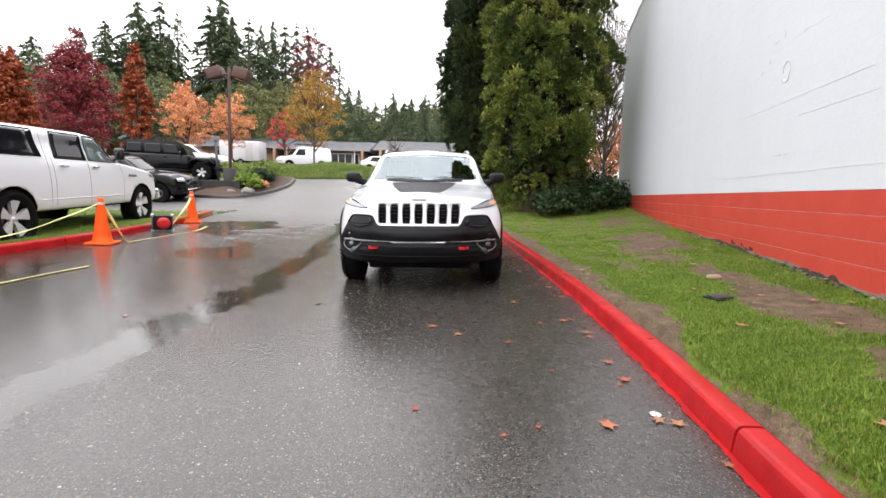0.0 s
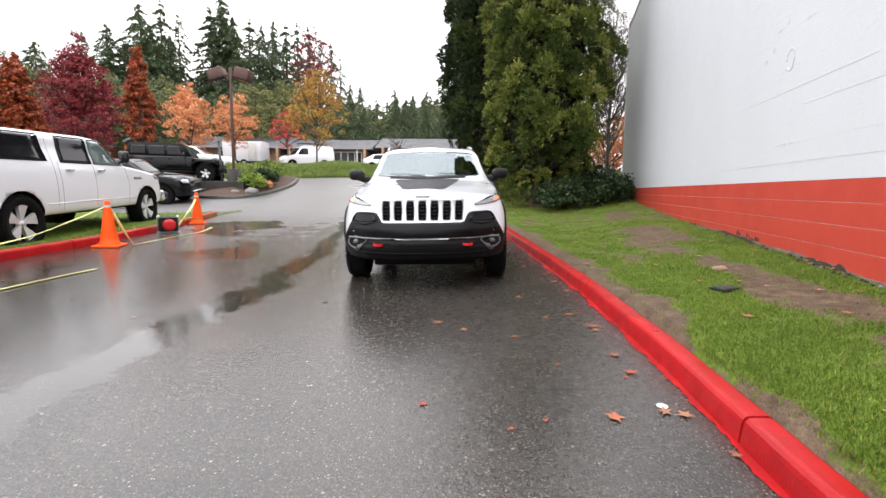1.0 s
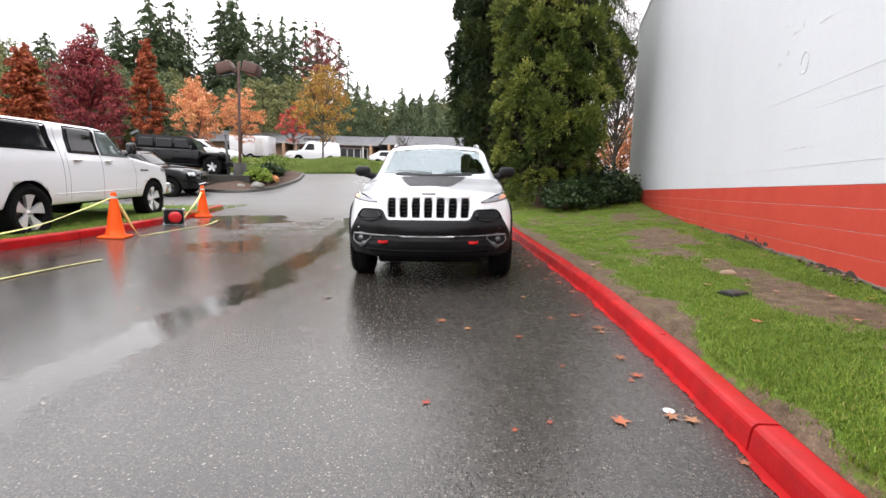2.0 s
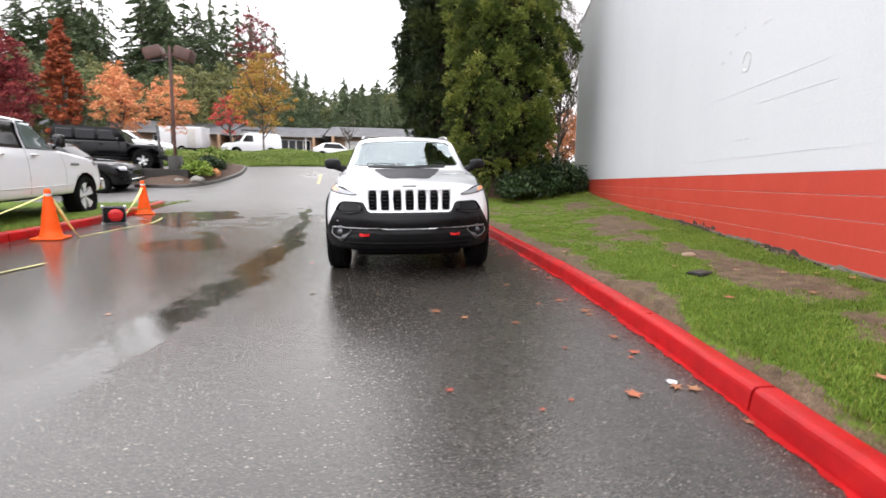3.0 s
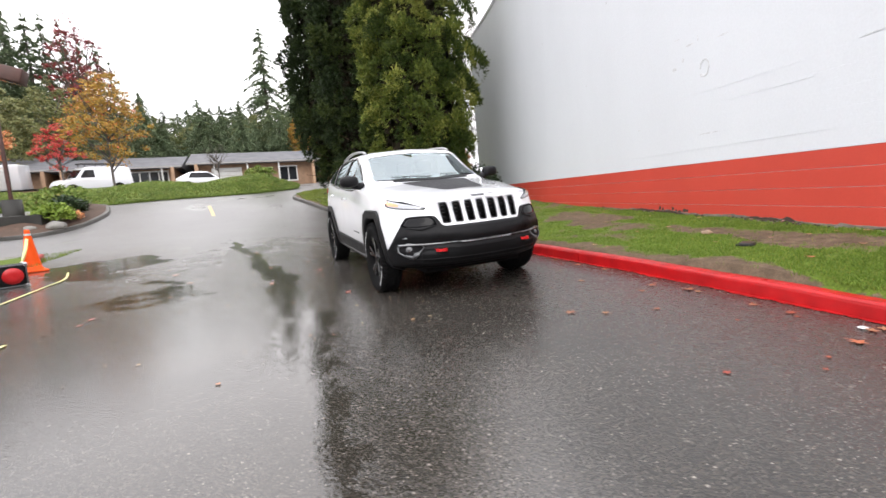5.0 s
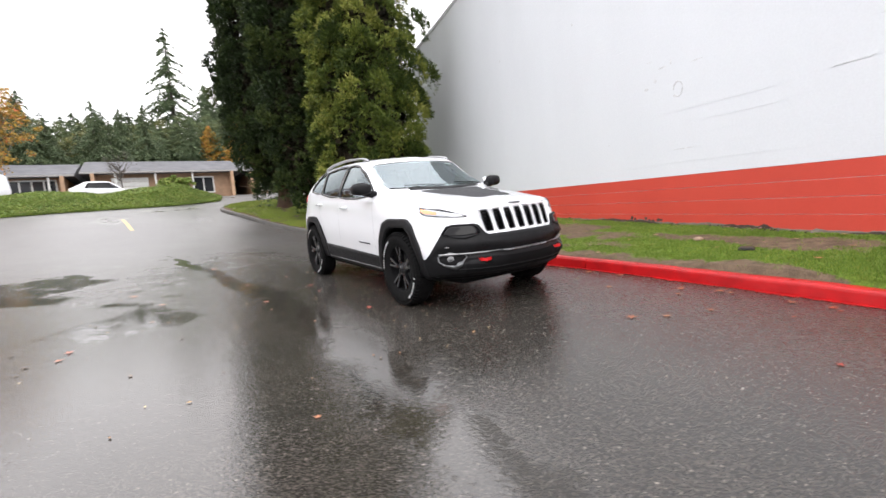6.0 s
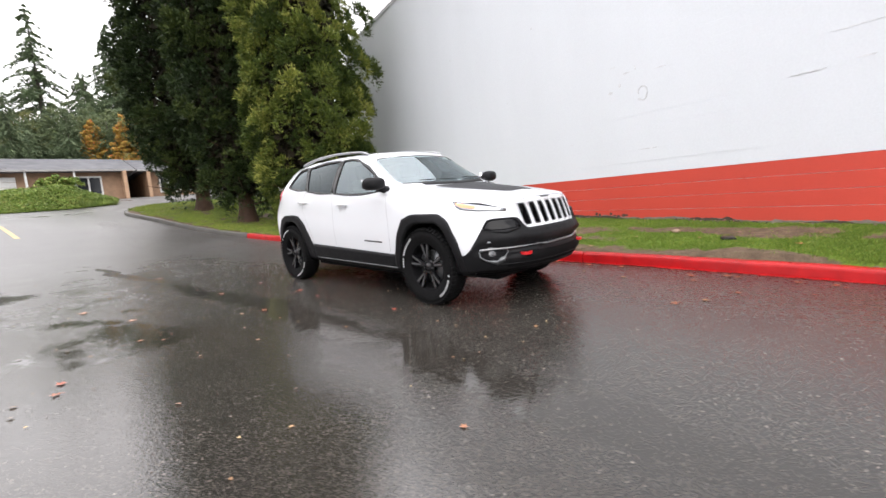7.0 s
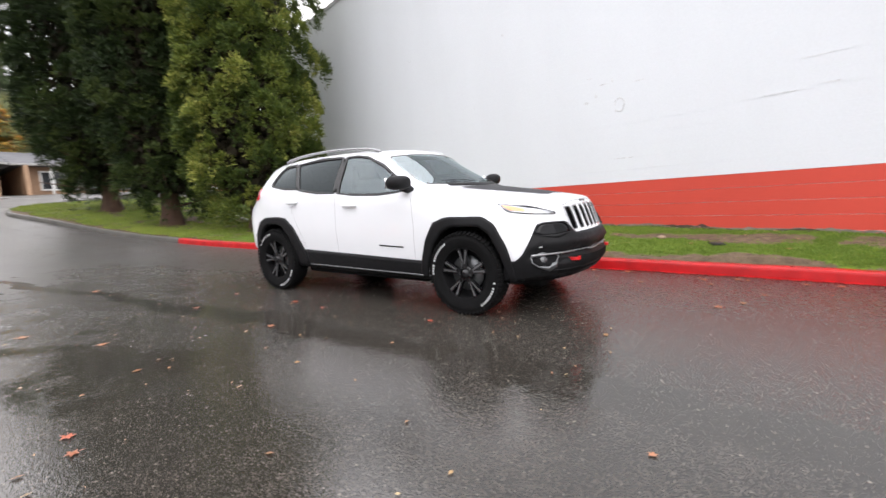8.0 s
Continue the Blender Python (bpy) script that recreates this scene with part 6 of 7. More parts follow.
# ---- parked vehicles ----
def basic_shell(length_front, wheelbase, rear, hood, cowl, screen_top, roof, roof_end, tail, heights, half, step=0.05, nose=0.4, upper=0.77):
    """A simpler vehicle shell. heights: keel, hood nose, hood, belt, roof, roof at the back, tail."""
    keel, hz0, hz, belt, rz, rz2, tz = heights
    ys = [length_front, length_front + 0.06, length_front + 0.16, hood, cowl, screen_top, roof, roof_end, tail, rear - 0.05, rear]
    tab = {
        "zb": [keel + 0.12, keel + 0.04, keel] + [keel] * 6 + [keel + 0.06, keel + 0.15],
        "top": [hz0 - 0.25, hz0 - 0.08, hz0, hz, hz + 0.04, rz - 0.03, rz, rz2, tz, tz - 0.05, tz - 0.15],
        "w": [half * 0.94, half * 0.98] + [half] * 7 + [half * 0.98, half * 0.95],
        "sz": [hz0 - 0.30, hz0 - 0.14, hz0 - 0.07, hz - 0.07, belt, belt + 0.01, belt + 0.02, belt + 0.03, belt + 0.02, belt, belt - 0.1],
        "rx": [half * 0.6, half * 0.64, half * 0.66, half * 0.70, half * upper, half * upper, half * upper, half * upper, half * upper, half * 0.8, half * 0.75],
    }

    def section(r):
        zm = r["sz"] + 0.5 * (r["top"] - 0.05 - r["sz"])
        return [(0, r["zb"]), (r["w"] * 0.85, r["zb"] + 0.01), (r["w"] * 0.97, r["zb"] + 0.07), (r["w"], r["zb"] + 0.5 * (r["sz"] - r["zb"])), (r["w"] * 0.99, r["zb"] + 0.8 * (r["sz"] - r["zb"])),
                (r["w"] * 0.96, r["sz"]), (0.5 * (r["w"] * 0.95 + r["rx"]), zm), (r["rx"], r["top"] - 0.05), (r["rx"] * 0.6, r["top"] - 0.01), (0, r["top"])]

    def shift(x, y, z):
        f = min(max((0.1 - y) / 1.0, 0), 1)
        return nose * (abs(x) / half) ** 3 * f * f

    return loft(ys, tab, section, shift, step, 1)


def arch_outline(y, r, z):
    return [(y + (r + 0.02), 0.1)] + [(y + r * math.cos(a), z + r * math.sin(a)) for a in [math.pi * k / 9 for k in range(10)]] + [(y - r - 0.02, 0.1)]


def dress(car, shell, paint, wheelbase, radius, track, windows, screen, rim, rim_mat, face_mat, width=0.24, extras=(), cut_depth=0.35, broad=1.0):
    """Cuts the arches, lays glass on the shell and adds wheels. windows: (outline, glass) for both flanks."""
    skin = Skin(shell)
    cuts = []
    for y in (0, wheelbase):
        for s in (-1, 1):
            cuts.append(prism(arch_outline(y, radius + 0.06, radius), "x", s * (track - cut_depth), s * (track + 0.6)))
    me = carve(shell, cuts, [paint, M_CAVITY])
    for p in me.polygons:
        p.use_smooth = p.material_index == 0
    body = new("body", me)
    body.parent = car
    for s in (-1, 1):
        for outline, mat in windows:
            w = part("side_window", skin.patch("side", outline, 0.004, 0.012, s), mat, car)
            o = grow(outline, 0.010)
            part("window_seal", skin.ribbon("side", list(outline) + [outline[0]], o + [o[0]], 0.008, 0.012, s, 1), M_SEAL, w)
        for kind, outline, mat, name, label in extras:
            part(name, skin.patch(kind, outline if kind == "side" else [(a * s, b) for a, b in outline], 0.01, 0.02, s, 3), mat, car, label)
    part("windscreen", skin.patch("front", screen, 0.004, 0.012), M_PANE_CAR, car)
    for y in (0, wheelbase):
        for s in (-1, 1):
            make_wheel(car, s * track, y, radius - 0.005, s, radius, width, rim, 5, rim_mat, face_mat, False, 0.4 + y, M_CAVITY, broad)
    return skin


M_PANE_CAR = Mat("car_window_dark", (0.010, 0.010, 0.012), 0.05, Specular_IOR_Level=0.28).m
M_SEAL = Mat("window_rubber", (0.006, 0.006, 0.007), 0.6, Specular_IOR_Level=0.15).m
M_PANE_MID = Mat("car_window_mid", (0.045, 0.055, 0.055), 0.06).m
M_PANE_PALE = Mat("car_window_pale", (0.10, 0.13, 0.13), 0.05, Coat_Weight=1.0).m


def make_pickup():
    car = tagged(new("pickup_truck"), "white crew cab pickup with a canopy, parked on grass", "pickup truck")
    shell = basic_shell(-0.98, 3.57, 4.75, -0.35, 0.62, 1.36, 1.7, 4.3, 4.66, (0.46, 1.13, 1.22, 1.27, 1.82, 1.80, 1.68), 1.0, 0.06, 0.28, 0.85)
    front = [(0.84, 1.285), (1.745, 1.30), (1.755, 1.735), (1.46, 1.735), (1.16, 1.56)]
    back = [(1.825, 1.30), (2.62, 1.31), (2.58, 1.735), (1.835, 1.74)]
    cap = [(2.92, 1.32), (4.45, 1.33), (4.45, 1.72), (2.98, 1.735)]
    lamp = [(-0.62, 1.0), (-0.40, 1.02), (-0.36, 1.12), (-0.60, 1.13)]
    skin = dress(car, shell, M_WHITE_PAINT, 3.57, 0.41, 0.86, [(front, M_PANE_PALE), (back, M_PANE_CAR), (cap, M_PANE_CAR)],
                 [(-0.78, 1.32), (0.78, 1.32), (0.72, 1.73), (-0.72, 1.73)], 0.285, M_BRIGHT_ALLOY, M_BRIGHT_ALLOY, 0.28, [("side", lamp, M_LAMP_CLEAR, "headlight", "clear headlight")], broad=1.9)
    for s in (-1, 1):
        for line in ([(0.72, 0.55), (0.70, 1.0), (0.78, 1.3)], [(1.79, 0.55), (1.79, 1.70)], [(2.68, 0.55), (2.70, 1.32)], [(2.80, 0.6), (2.82, 1.74)], [(0.72, 0.57), (2.68, 0.57)]):
            off = 0.008 if line[0][0] != line[-1][0] or abs(line[0][1] - line[-1][1]) > 0.1 else 0.0
            part("door_seam", skin.ribbon("side", line, [(a + 0.008, b + (0.008 if not off else 0)) for a, b in line], 0.0015, 0, s, 1), M_CAVITY, car)
        for y in (1.62, 2.48):
            p, n = skin.hit("side", y, 1.19, s)
            part("door_handle", box(bmesh.new(), (0.04, 0.20, 0.035), p + n * 0.025, None, 0.012), M_CHROME, car, "chrome door handle")
        p, n = skin.hit("side", 0.86, 1.32, s)
        mirror = part("door_mirror", box(bmesh.new(), (0.17, 0.12, 0.24), p + n * 0.16 + Vector((0, -0.02, 0.02)), None, 0.04), M_GLOSS_BLACK, car, "black door mirror")
        part("mirror_arm", tube(bmesh.new(), p, p + n * 0.14, 0.025, 0.025, 8), M_GLOSS_BLACK, mirror)
        part("sill_strip", skin.ribbon("side", [(0.50, 0.66), (3.05, 0.66)], [(0.50, 0.645), (3.05, 0.645)], 0.006, 0.006, s, 1), M_WHITE_PAINT, car)
        part("fender_badge", skin.ribbon("side", [(0.18, 1.075), (0.50, 1.075)], [(0.18, 1.02), (0.50, 1.02)], 0.004, 0.004, s, 1), M_SATIN, car, "small grey bar badge")
        part("tail_light", box(bmesh.new(), (0.10, 0.14, 0.36), (s * 0.94, 4.68, 1.12), None, 0.02), M_LAMP_RED, car, "red tail light")
    part("front_bumper", box(bmesh.new(), (1.84, 0.22, 0.26), (0, -0.92, 0.62), None, 0.05), M_CHROME, car, "chrome bumper")
    part("rear_bumper", box(bmesh.new(), (1.84, 0.18, 0.2), (0, 4.82, 0.62), None, 0.04), M_CHROME, car, "chrome bumper")
    part("brake_light", box(bmesh.new(), (0.34, 0.05, 0.035), (0, 4.34, 1.81), None, 0.01), M_LAMP_RED, car, "red brake light on the canopy roof")
    part("underbody", box(bmesh.new(), (1.3, 4.6, 0.2), (0, 1.9, 0.52)), M_CAVITY, car)
    part("axle", tube(bmesh.new(), (-0.8, 3.57, 0.41), (0.8, 3.57, 0.41), 0.06, 0.06, 8), M_CAVITY, car)
    car.matrix_world = slope_pose(-7.50, 9.84, 189.2, -0.02)
    return car


def make_dark_suv():
    car = tagged(new("parked_car"), "small black parked car behind the grass strip", "car")
    shell = basic_shell(-0.86, 2.60, 3.40, -0.45, 0.52, 1.15, 1.5, 3.0, 3.3, (0.26, 0.88, 0.98, 1.02, 1.56, 1.52, 1.2), 0.88, 0.06, 0.34)
    w1 = [(0.85, 1.06), (1.5, 1.07), (1.5, 1.42), (1.3, 1.42)]
    w2 = [(1.6, 1.07), (2.4, 1.09), (2.45, 1.40), (1.6, 1.43)]
    lamp = [(0.46, 0.84), (0.72, 0.83), (0.74, 0.72), (0.50, 0.71)]
    dress(car, shell, M_BLACK_PAINT, 2.60, 0.34, 0.77, [(w1, M_PANE_PALE), (w2, M_PANE_CAR)], [(-0.62, 1.06), (0.62, 1.06), (0.54, 1.46), (-0.54, 1.46)], 0.20, M_GLOSS_BLACK, M_SATIN, 0.21,
          [("front", lamp, M_LAMP_CLEAR, "headlight", "clear rectangular headlight")])
    skin_bar = box(bmesh.new(), (1.2, 0.06, 0.035), (0, -0.90, 0.44), None, 0.012)
    part("bumper_strip", skin_bar, M_CHROME, car, "thin chrome strip")
    bm = bmesh.new()
    for k in range(4):
        box(bm, (0.72, 0.03, 0.02), (0, -0.86, 0.72 + 0.035 * k))
    part("grille", bm, M_SATIN, car)
    car.matrix_world = slope_pose(-9.75, 16.15, 99, 0.0)
    return car


def make_offroader():
    """A boxy four-door off-roader: tub, hood, flat fenders, hardtop, upright glass, round lamps, exposed spare wheel."""
    car = tagged(new("off_road_vehicle"), "black boxy off-road vehicle on the raised lot", "car")
    tub = box(bmesh.new(), (1.56, 2.75, 0.62), (0, 1.95, 0.88), None, 0.05)
    part("body", tub, M_BLACK_PAINT, car)
    hood = bmesh.new()
    pts = [(-0.52, 0.56), (0.62, 0.72)]
    rings = [[hood.verts.new((x * w, y, z)) for x, z in ((-1, 0.66), (-1, 1.06), (-0.8, 1.13), (0.8, 1.13), (1, 1.06), (1, 0.66))] for y, w in pts]
    for i in range(6):
        hood.faces.new((rings[0][i], rings[0][(i + 1) % 6], rings[1][(i + 1) % 6], rings[1][i]))
    hood.faces.new(rings[0][::-1]), hood.faces.new(rings[1])
    bmesh.ops.recalc_face_normals(hood, faces=hood.faces)
    bmesh.ops.bevel(hood, geom=list(hood.edges), offset=0.02, segments=2, affect="EDGES")
    part("hood", hood, M_BLACK_PAINT, car)
    top = bmesh.new()
    yz = [(0.66, 1.18), (0.98, 1.78), (3.22, 1.80), (3.32, 1.18)]
    rings = [[top.verts.new((s * (0.74 if z < 1.3 else 0.66), y, z)) for y, z in yz] for s in (-1, 1)]
    for i in range(4):
        top.faces.new((rings[0][i], rings[0][(i + 1) % 4], rings[1][(i + 1) % 4], rings[1][i]))
    top.faces.new(rings[0][::-1]), top.faces.new(rings[1])
    bmesh.ops.recalc_face_normals(top, faces=top.faces)
    skin = Skin(top)
    bmesh.ops.bevel(top, geom=list(top.edges), offset=0.035, segments=2, affect="EDGES")
    part("hardtop", top, M_CLAD, car, "black hardtop")
    for s in (-1, 1):
        for o in ([(0.98, 1.24), (1.62, 1.24), (1.62, 1.66), (1.14, 1.66)], [(1.74, 1.24), (2.40, 1.24), (2.40, 1.66), (1.74, 1.66)], [(2.54, 1.26), (3.14, 1.26), (3.10, 1.66), (2.54, 1.66)]):
            part("side_window", skin.patch("side", o, 0.006, 0.01, s), M_PANE_CAR, car)
        for y, z0 in ((0.0, 0.0), (2.95, 0.0)):
            path = [(s * 0.83, y + 0.62, 0.72), (s * 0.83, y + 0.46, 0.92), (s * 0.83, y + 0.30, 1.0), (s * 0.83, y - 0.34, 1.0), (s * 0.83, y - 0.52, 0.86)]
            part("fender", sweep(bmesh.new(), path, [(-0.13, 0.025), (0.13, 0.025), (0.13, -0.025), (-0.13, -0.025)], up=(0, 0.2, 1)), M_CLAD, car, "black flat fender")
        for line in (0.86, 1.68, 2.46):
            part("door_seam", box(bmesh.new(), (0.004, 0.012, 0.55), (s * 0.781, line, 0.90)), M_CAVITY, car)
        for y in (1.52, 2.32):
            part("door_handle", box(bmesh.new(), (0.04, 0.16, 0.05), (s * 0.80, y, 1.06), None, 0.012), M_CLAD, car)
        part("door_mirror", box(bmesh.new(), (0.17, 0.09, 0.17), (s * 0.92, 0.88, 1.26), None, 0.03), M_GLOSS_BLACK, car)
        lamp = lathe([(0.001, 0.03), (0.06, 0.025), (0.088, 0.008), (0.09, -0.03)], 20)
        bmesh.ops.transform(lamp, matrix=Matrix.Translation((s * 0.42, -0.54, 0.93)) @ Matrix.Rotation(radians(-90), 4, "Z"), verts=lamp.verts)
        part("headlight", lamp, M_LAMP_CLEAR, car, "round clear headlight")
        part("side_step", tube(bmesh.new(), (s * 0.80, 0.55, 0.48), (s * 0.80, 2.35, 0.48), 0.045, 0.045, 10), M_CLAD, car)
        for y in (0.0, 2.95):
            make_wheel(car, s * 0.80, y, 0.405, s, 0.41, 0.25, 0.235, 5, M_BRIGHT_ALLOY, M_BRIGHT_ALLOY, False, 0.2 + y, M_CAVITY)
    bm = bmesh.new()
    for k in range(7):
        box(bm, (0.045, 0.03, 0.34), ((k - 3) * 0.082, -0.53, 0.92), None, 0.008)
    part("grille", bm, M_GLOSS_BLACK, car)
    part("front_bumper", box(bmesh.new(), (1.66, 0.26, 0.22), (0, -0.68, 0.62), None, 0.05), M_CLAD, car, "black plastic bumper")
    part("rear_bumper", box(bmesh.new(), (1.6, 0.16, 0.2), (0, 3.42, 0.62), None, 0.04), M_CLAD, car)
    screen = bmesh.new()
    for x, y, z in ((-0.66, 0.655, 1.22), (0.66, 0.655, 1.22), (0.60, 0.945, 1.74), (-0.60, 0.945, 1.74)):
        screen.verts.new((x, y - 0.012, z))
    screen.faces.new(list(screen.verts))
    part("windscreen", screen, M_PANE_MID, car)
    part("underbody", box(bmesh.new(), (1.1, 3.6, 0.2), (0, 1.45, 0.5)), M_CAVITY, car)
    car.matrix_world = pose(-11.5, 21.9, 2.155, 0, 0, 104)
    return car


def far_car(name, at, heading, paint, label, tall=1.0, group=""):
    car = tagged(new(name), label, "car", group)
    shell = basic_shell(-0.85, 2.6, 3.4, -0.45, 0.45, 1.2, 1.55, 2.5, 3.2, (0.25, 0.72, 0.82, 0.88, 1.42 * tall, 1.38 * tall, 1.0), 0.88, 0.12, 0.3)
    w = [(0.72, 0.93), (2.55, 0.95), (2.35, 1.30 * tall), (1.25, 1.31 * tall)]
    dress(car, shell, paint, 2.6, 0.32, 0.76, [(w, M_PANE_CAR)], [(-0.6, 0.93), (0.6, 0.93), (0.5, 1.3 * tall), (-0.5, 1.3 * tall)], 0.20, M_ALLOY, M_CHROME, 0.2)
    car.matrix_world = slope_pose(at[0], at[1], heading, at[2] if len(at) > 2 else 0.0)
    return car


def make_van():
    car = tagged(new("service_van"), "white service van with a ladder rack before the building", "van")
    shell = basic_shell(-0.8, 2.9, 3.9, -0.5, 0.3, 0.95, 1.4, 3.6, 3.8, (0.35, 0.98, 1.10, 1.15, 1.98, 1.96, 1.9), 0.96, 0.12, 0.3)
    dress(car, shell, M_WHITE_PAINT, 2.9, 0.36, 0.82, [([(0.55, 1.2), (1.45, 1.22), (1.45, 1.72), (0.95, 1.72)], M_PANE_CAR)], [(-0.68, 1.2), (0.68, 1.2), (0.6, 1.75), (-0.6, 1.75)], 0.22, M_ALLOY, M_SATIN, 0.22)
    bm = bmesh.new()
    for x in (-0.5, 0.5):
        box(bm, (0.05, 2.5, 0.05), (x, 2.2, 2.16))
        for y in (1.1, 2.2, 3.3):
            box(bm, (0.04, 0.04, 0.22), (x, y, 2.06))
    for k in range(9):
        box(bm, (1.0, 0.04, 0.03), (0, 1.0 + 0.29 * k, 2.2))
    part("ladder_rack", bm, M_DARK, car, "dark ladder rack on the roof", smooth=False)
    car.matrix_world = slope_pose(-13.9, 39.4, -52, 0.1)


def make_trailer():
    car = tagged(new("cargo_trailer"), "white box cargo trailer parked before the building", "trailer")
    part("box_body", box(bmesh.new(), (2.0, 3.5, 1.75), (0, 0, 1.35), None, 0.06), M_WHITE_PAINT, car)
    part("side_door", box(bmesh.new(), (0.03, 0.7, 1.5), (-1.01, -0.9, 1.3), None, 0.01), M_TRIM, car, "white side door")
    part("chassis", box(bmesh.new(), (1.7, 4.4, 0.12), (0, -0.2, 0.44)), M_CLAD, car)
    for s in (-1, 1):
        for y in (-0.1, 0.7):
            make_wheel(car, s * 0.95, y, 0.33, s, 0.33, 0.2, 0.19, 5, M_ALLOY, M_SATIN, False)
    car.matrix_world = slope_pose(-18.4, 41.2, 92, 0.2)


make_pickup()
make_dark_suv()
make_offroader()
make_van()
make_trailer()
far_car("parked_sedan", (-13.6, 27.0, 0.35), 100, M_WHITE_PAINT, "white sedan parked on the raised lot", 1.0, "parked cars in the lots")
far_car("parked_sedan", (-3.8, 39.0, 0.0), 96, M_WHITE_PAINT, "white sedan parked before the low building", 1.0, "parked cars in the lots")
far_car("parked_sedan", (9.5, 37.0, 0.0), 95, M_SILVER_PAINT, "silver sedan parked beyond the cedars", 1.0, "parked cars in the lots")

# ---- raised lot, planter, lamp post ----
def make_raised_lot():
    """Concrete retaining wall with a parapet and the lot behind it."""
    top = tagged(new("retaining_wall"), "dark wet concrete retaining wall of the raised lot", "wall", kind="structure")
    x0, x1 = -22.0, -8.12
    n = 9
    for i in range(n):
        a, b = x0 + (x1 - x0) * i / n, x0 + (x1 - x0) * (i + 1) / n
        cx, cy = (a + b) / 2, 18.1 + 0.1 * ((a + b) / 2 + 8.12)
        part("wall_panel", box(bmesh.new(), (b - a - 0.012, 0.2, 1.5), (cx, cy + 0.1, 1.30), Matrix.Rotation(math.atan(0.1), 4, "Z"), 0.015), M_CONCRETE_WET, top, smooth=False)
    part("end_panel", box(bmesh.new(), (0.2, 3.2, 1.5), (-8.22, 19.8, 1.32), None, 0.015), M_CONCRETE_WET, top, smooth=False)
    rows = [[(x, y, max(1.985 + 0.05 * (y - 18.5), ground_z(x, y) + 0.04)) for x in np.linspace(-40, -8.35, 14)] for y in np.linspace(16.2, 27, 14)]
    for r, y in zip(rows, np.linspace(16.2, 27, 14)):
        for i, (x, yy, z) in enumerate(r):
            lim = 18.25 + 0.1 * (x + 8.12)
            r[i] = (x, max(yy, lim), z if yy >= lim else max(1.985, z))
    strip_mesh("raised_lot", rows, M_ASPHALT, "wet asphalt of the raised parking lot", "parking lot")


make_raised_lot()

PLANTER = spline([(-9.6, 17.2, 0), (-8.6, 17.05, 0), (-7.85, 17.35, 0), (-7.35, 18.4, 0), (-7.15, 19.8, 0), (-7.12, 21.0, 0), (-7.45, 22.6, 0), (-8.0, 24.2, 0), (-9.6, 26.0, 0)], 0.3)
make_kerb("planter_kerb", PLANTER, -1, "damp grey concrete kerb round the planted bed", M_KERB_GREY)
M_MULCH = varied("dark_bark_mulch", (0.075, 0.042, 0.026), 0.9, 0.45, 8, 60, 0.8, own=False)
rows = []
for p in PLANTER:
    row = []
    for i in range(7):
        t = i / 6
        x, y = p.x + (-8.9 - p.x) * t - 0.12 * (1 - t), p.y + (20.5 - p.y) * t * 0.6
        row.append((x, y, ground_z(x, y) + 0.11 + 0.35 * min(t * 1.6, 1) * (0.8 + 0.4 * noise.noise((x, y, 2)))))
    rows.append(row)
strip_mesh("planted_bed", rows, M_MULCH, "planted bed with dark bark mulch", "planting bed")
M_LIME = leaf_mat("lime_green_leaves", [(0.0, (0.10, 0.16, 0.02)), (0.6, (0.22, 0.32, 0.04)), (1.0, (0.34, 0.42, 0.08))])
shrub(on_ground(-7.95, 18.55, 0.3), (0.52, 0.45, 0.62), 31, M_LIME, "rounded lime-green shrub in the planted bed", 70, 44, 0.04)
shrub(on_ground(-7.95, 19.9, 0.35), (0.55, 0.5, 0.6), 32, M_SHRUB, "dark green shrub in the planted bed", 70, 44, 0.04)
shrub(on_ground(-8.3, 21.2, 0.4), (0.6, 0.6, 0.6), 33, M_HEDGE, "green shrub in the planted bed", 60, 40, 0.05)
shrub(on_ground(-8.9, 22.6, 0.4), (0.9, 0.8, 0.7), 34, M_HEDGE, "green shrub in the planted bed", 60, 40, 0.05)
shrub(on_ground(-7.6, 19.2, 0.25), (0.22, 0.2, 0.25), 35, M_ORANGE, "small orange plant in the planted bed", 16, 24, 0.035)


def rock(at, size, seed):
    bm = bmesh.new()
    bmesh.ops.create_icosphere(bm, subdivisions=3, radius=1.0)
    for v in bm.verts:
        k = 1 + 0.25 * noise.noise(v.co * 1.3 + Vector((seed, 0, 0))) + 0.08 * noise.noise(v.co * 4)
        v.co = Vector((v.co.x * size[0], v.co.y * size[1], v.co.z * size[2])) * k
    ob = mesh_object("rock", bm, M_CONCRETE)
    ob.matrix_world = Matrix.Translation(at)
    return tagged(ob, "weathered grey rock at the bed's edge", "rock")


rock(on_ground(-7.75, 17.95, 0.2), (0.26, 0.2, 0.16), 1)
rock(on_ground(-8.3, 17.7, 0.2), (0.18, 0.15, 0.11), 2)


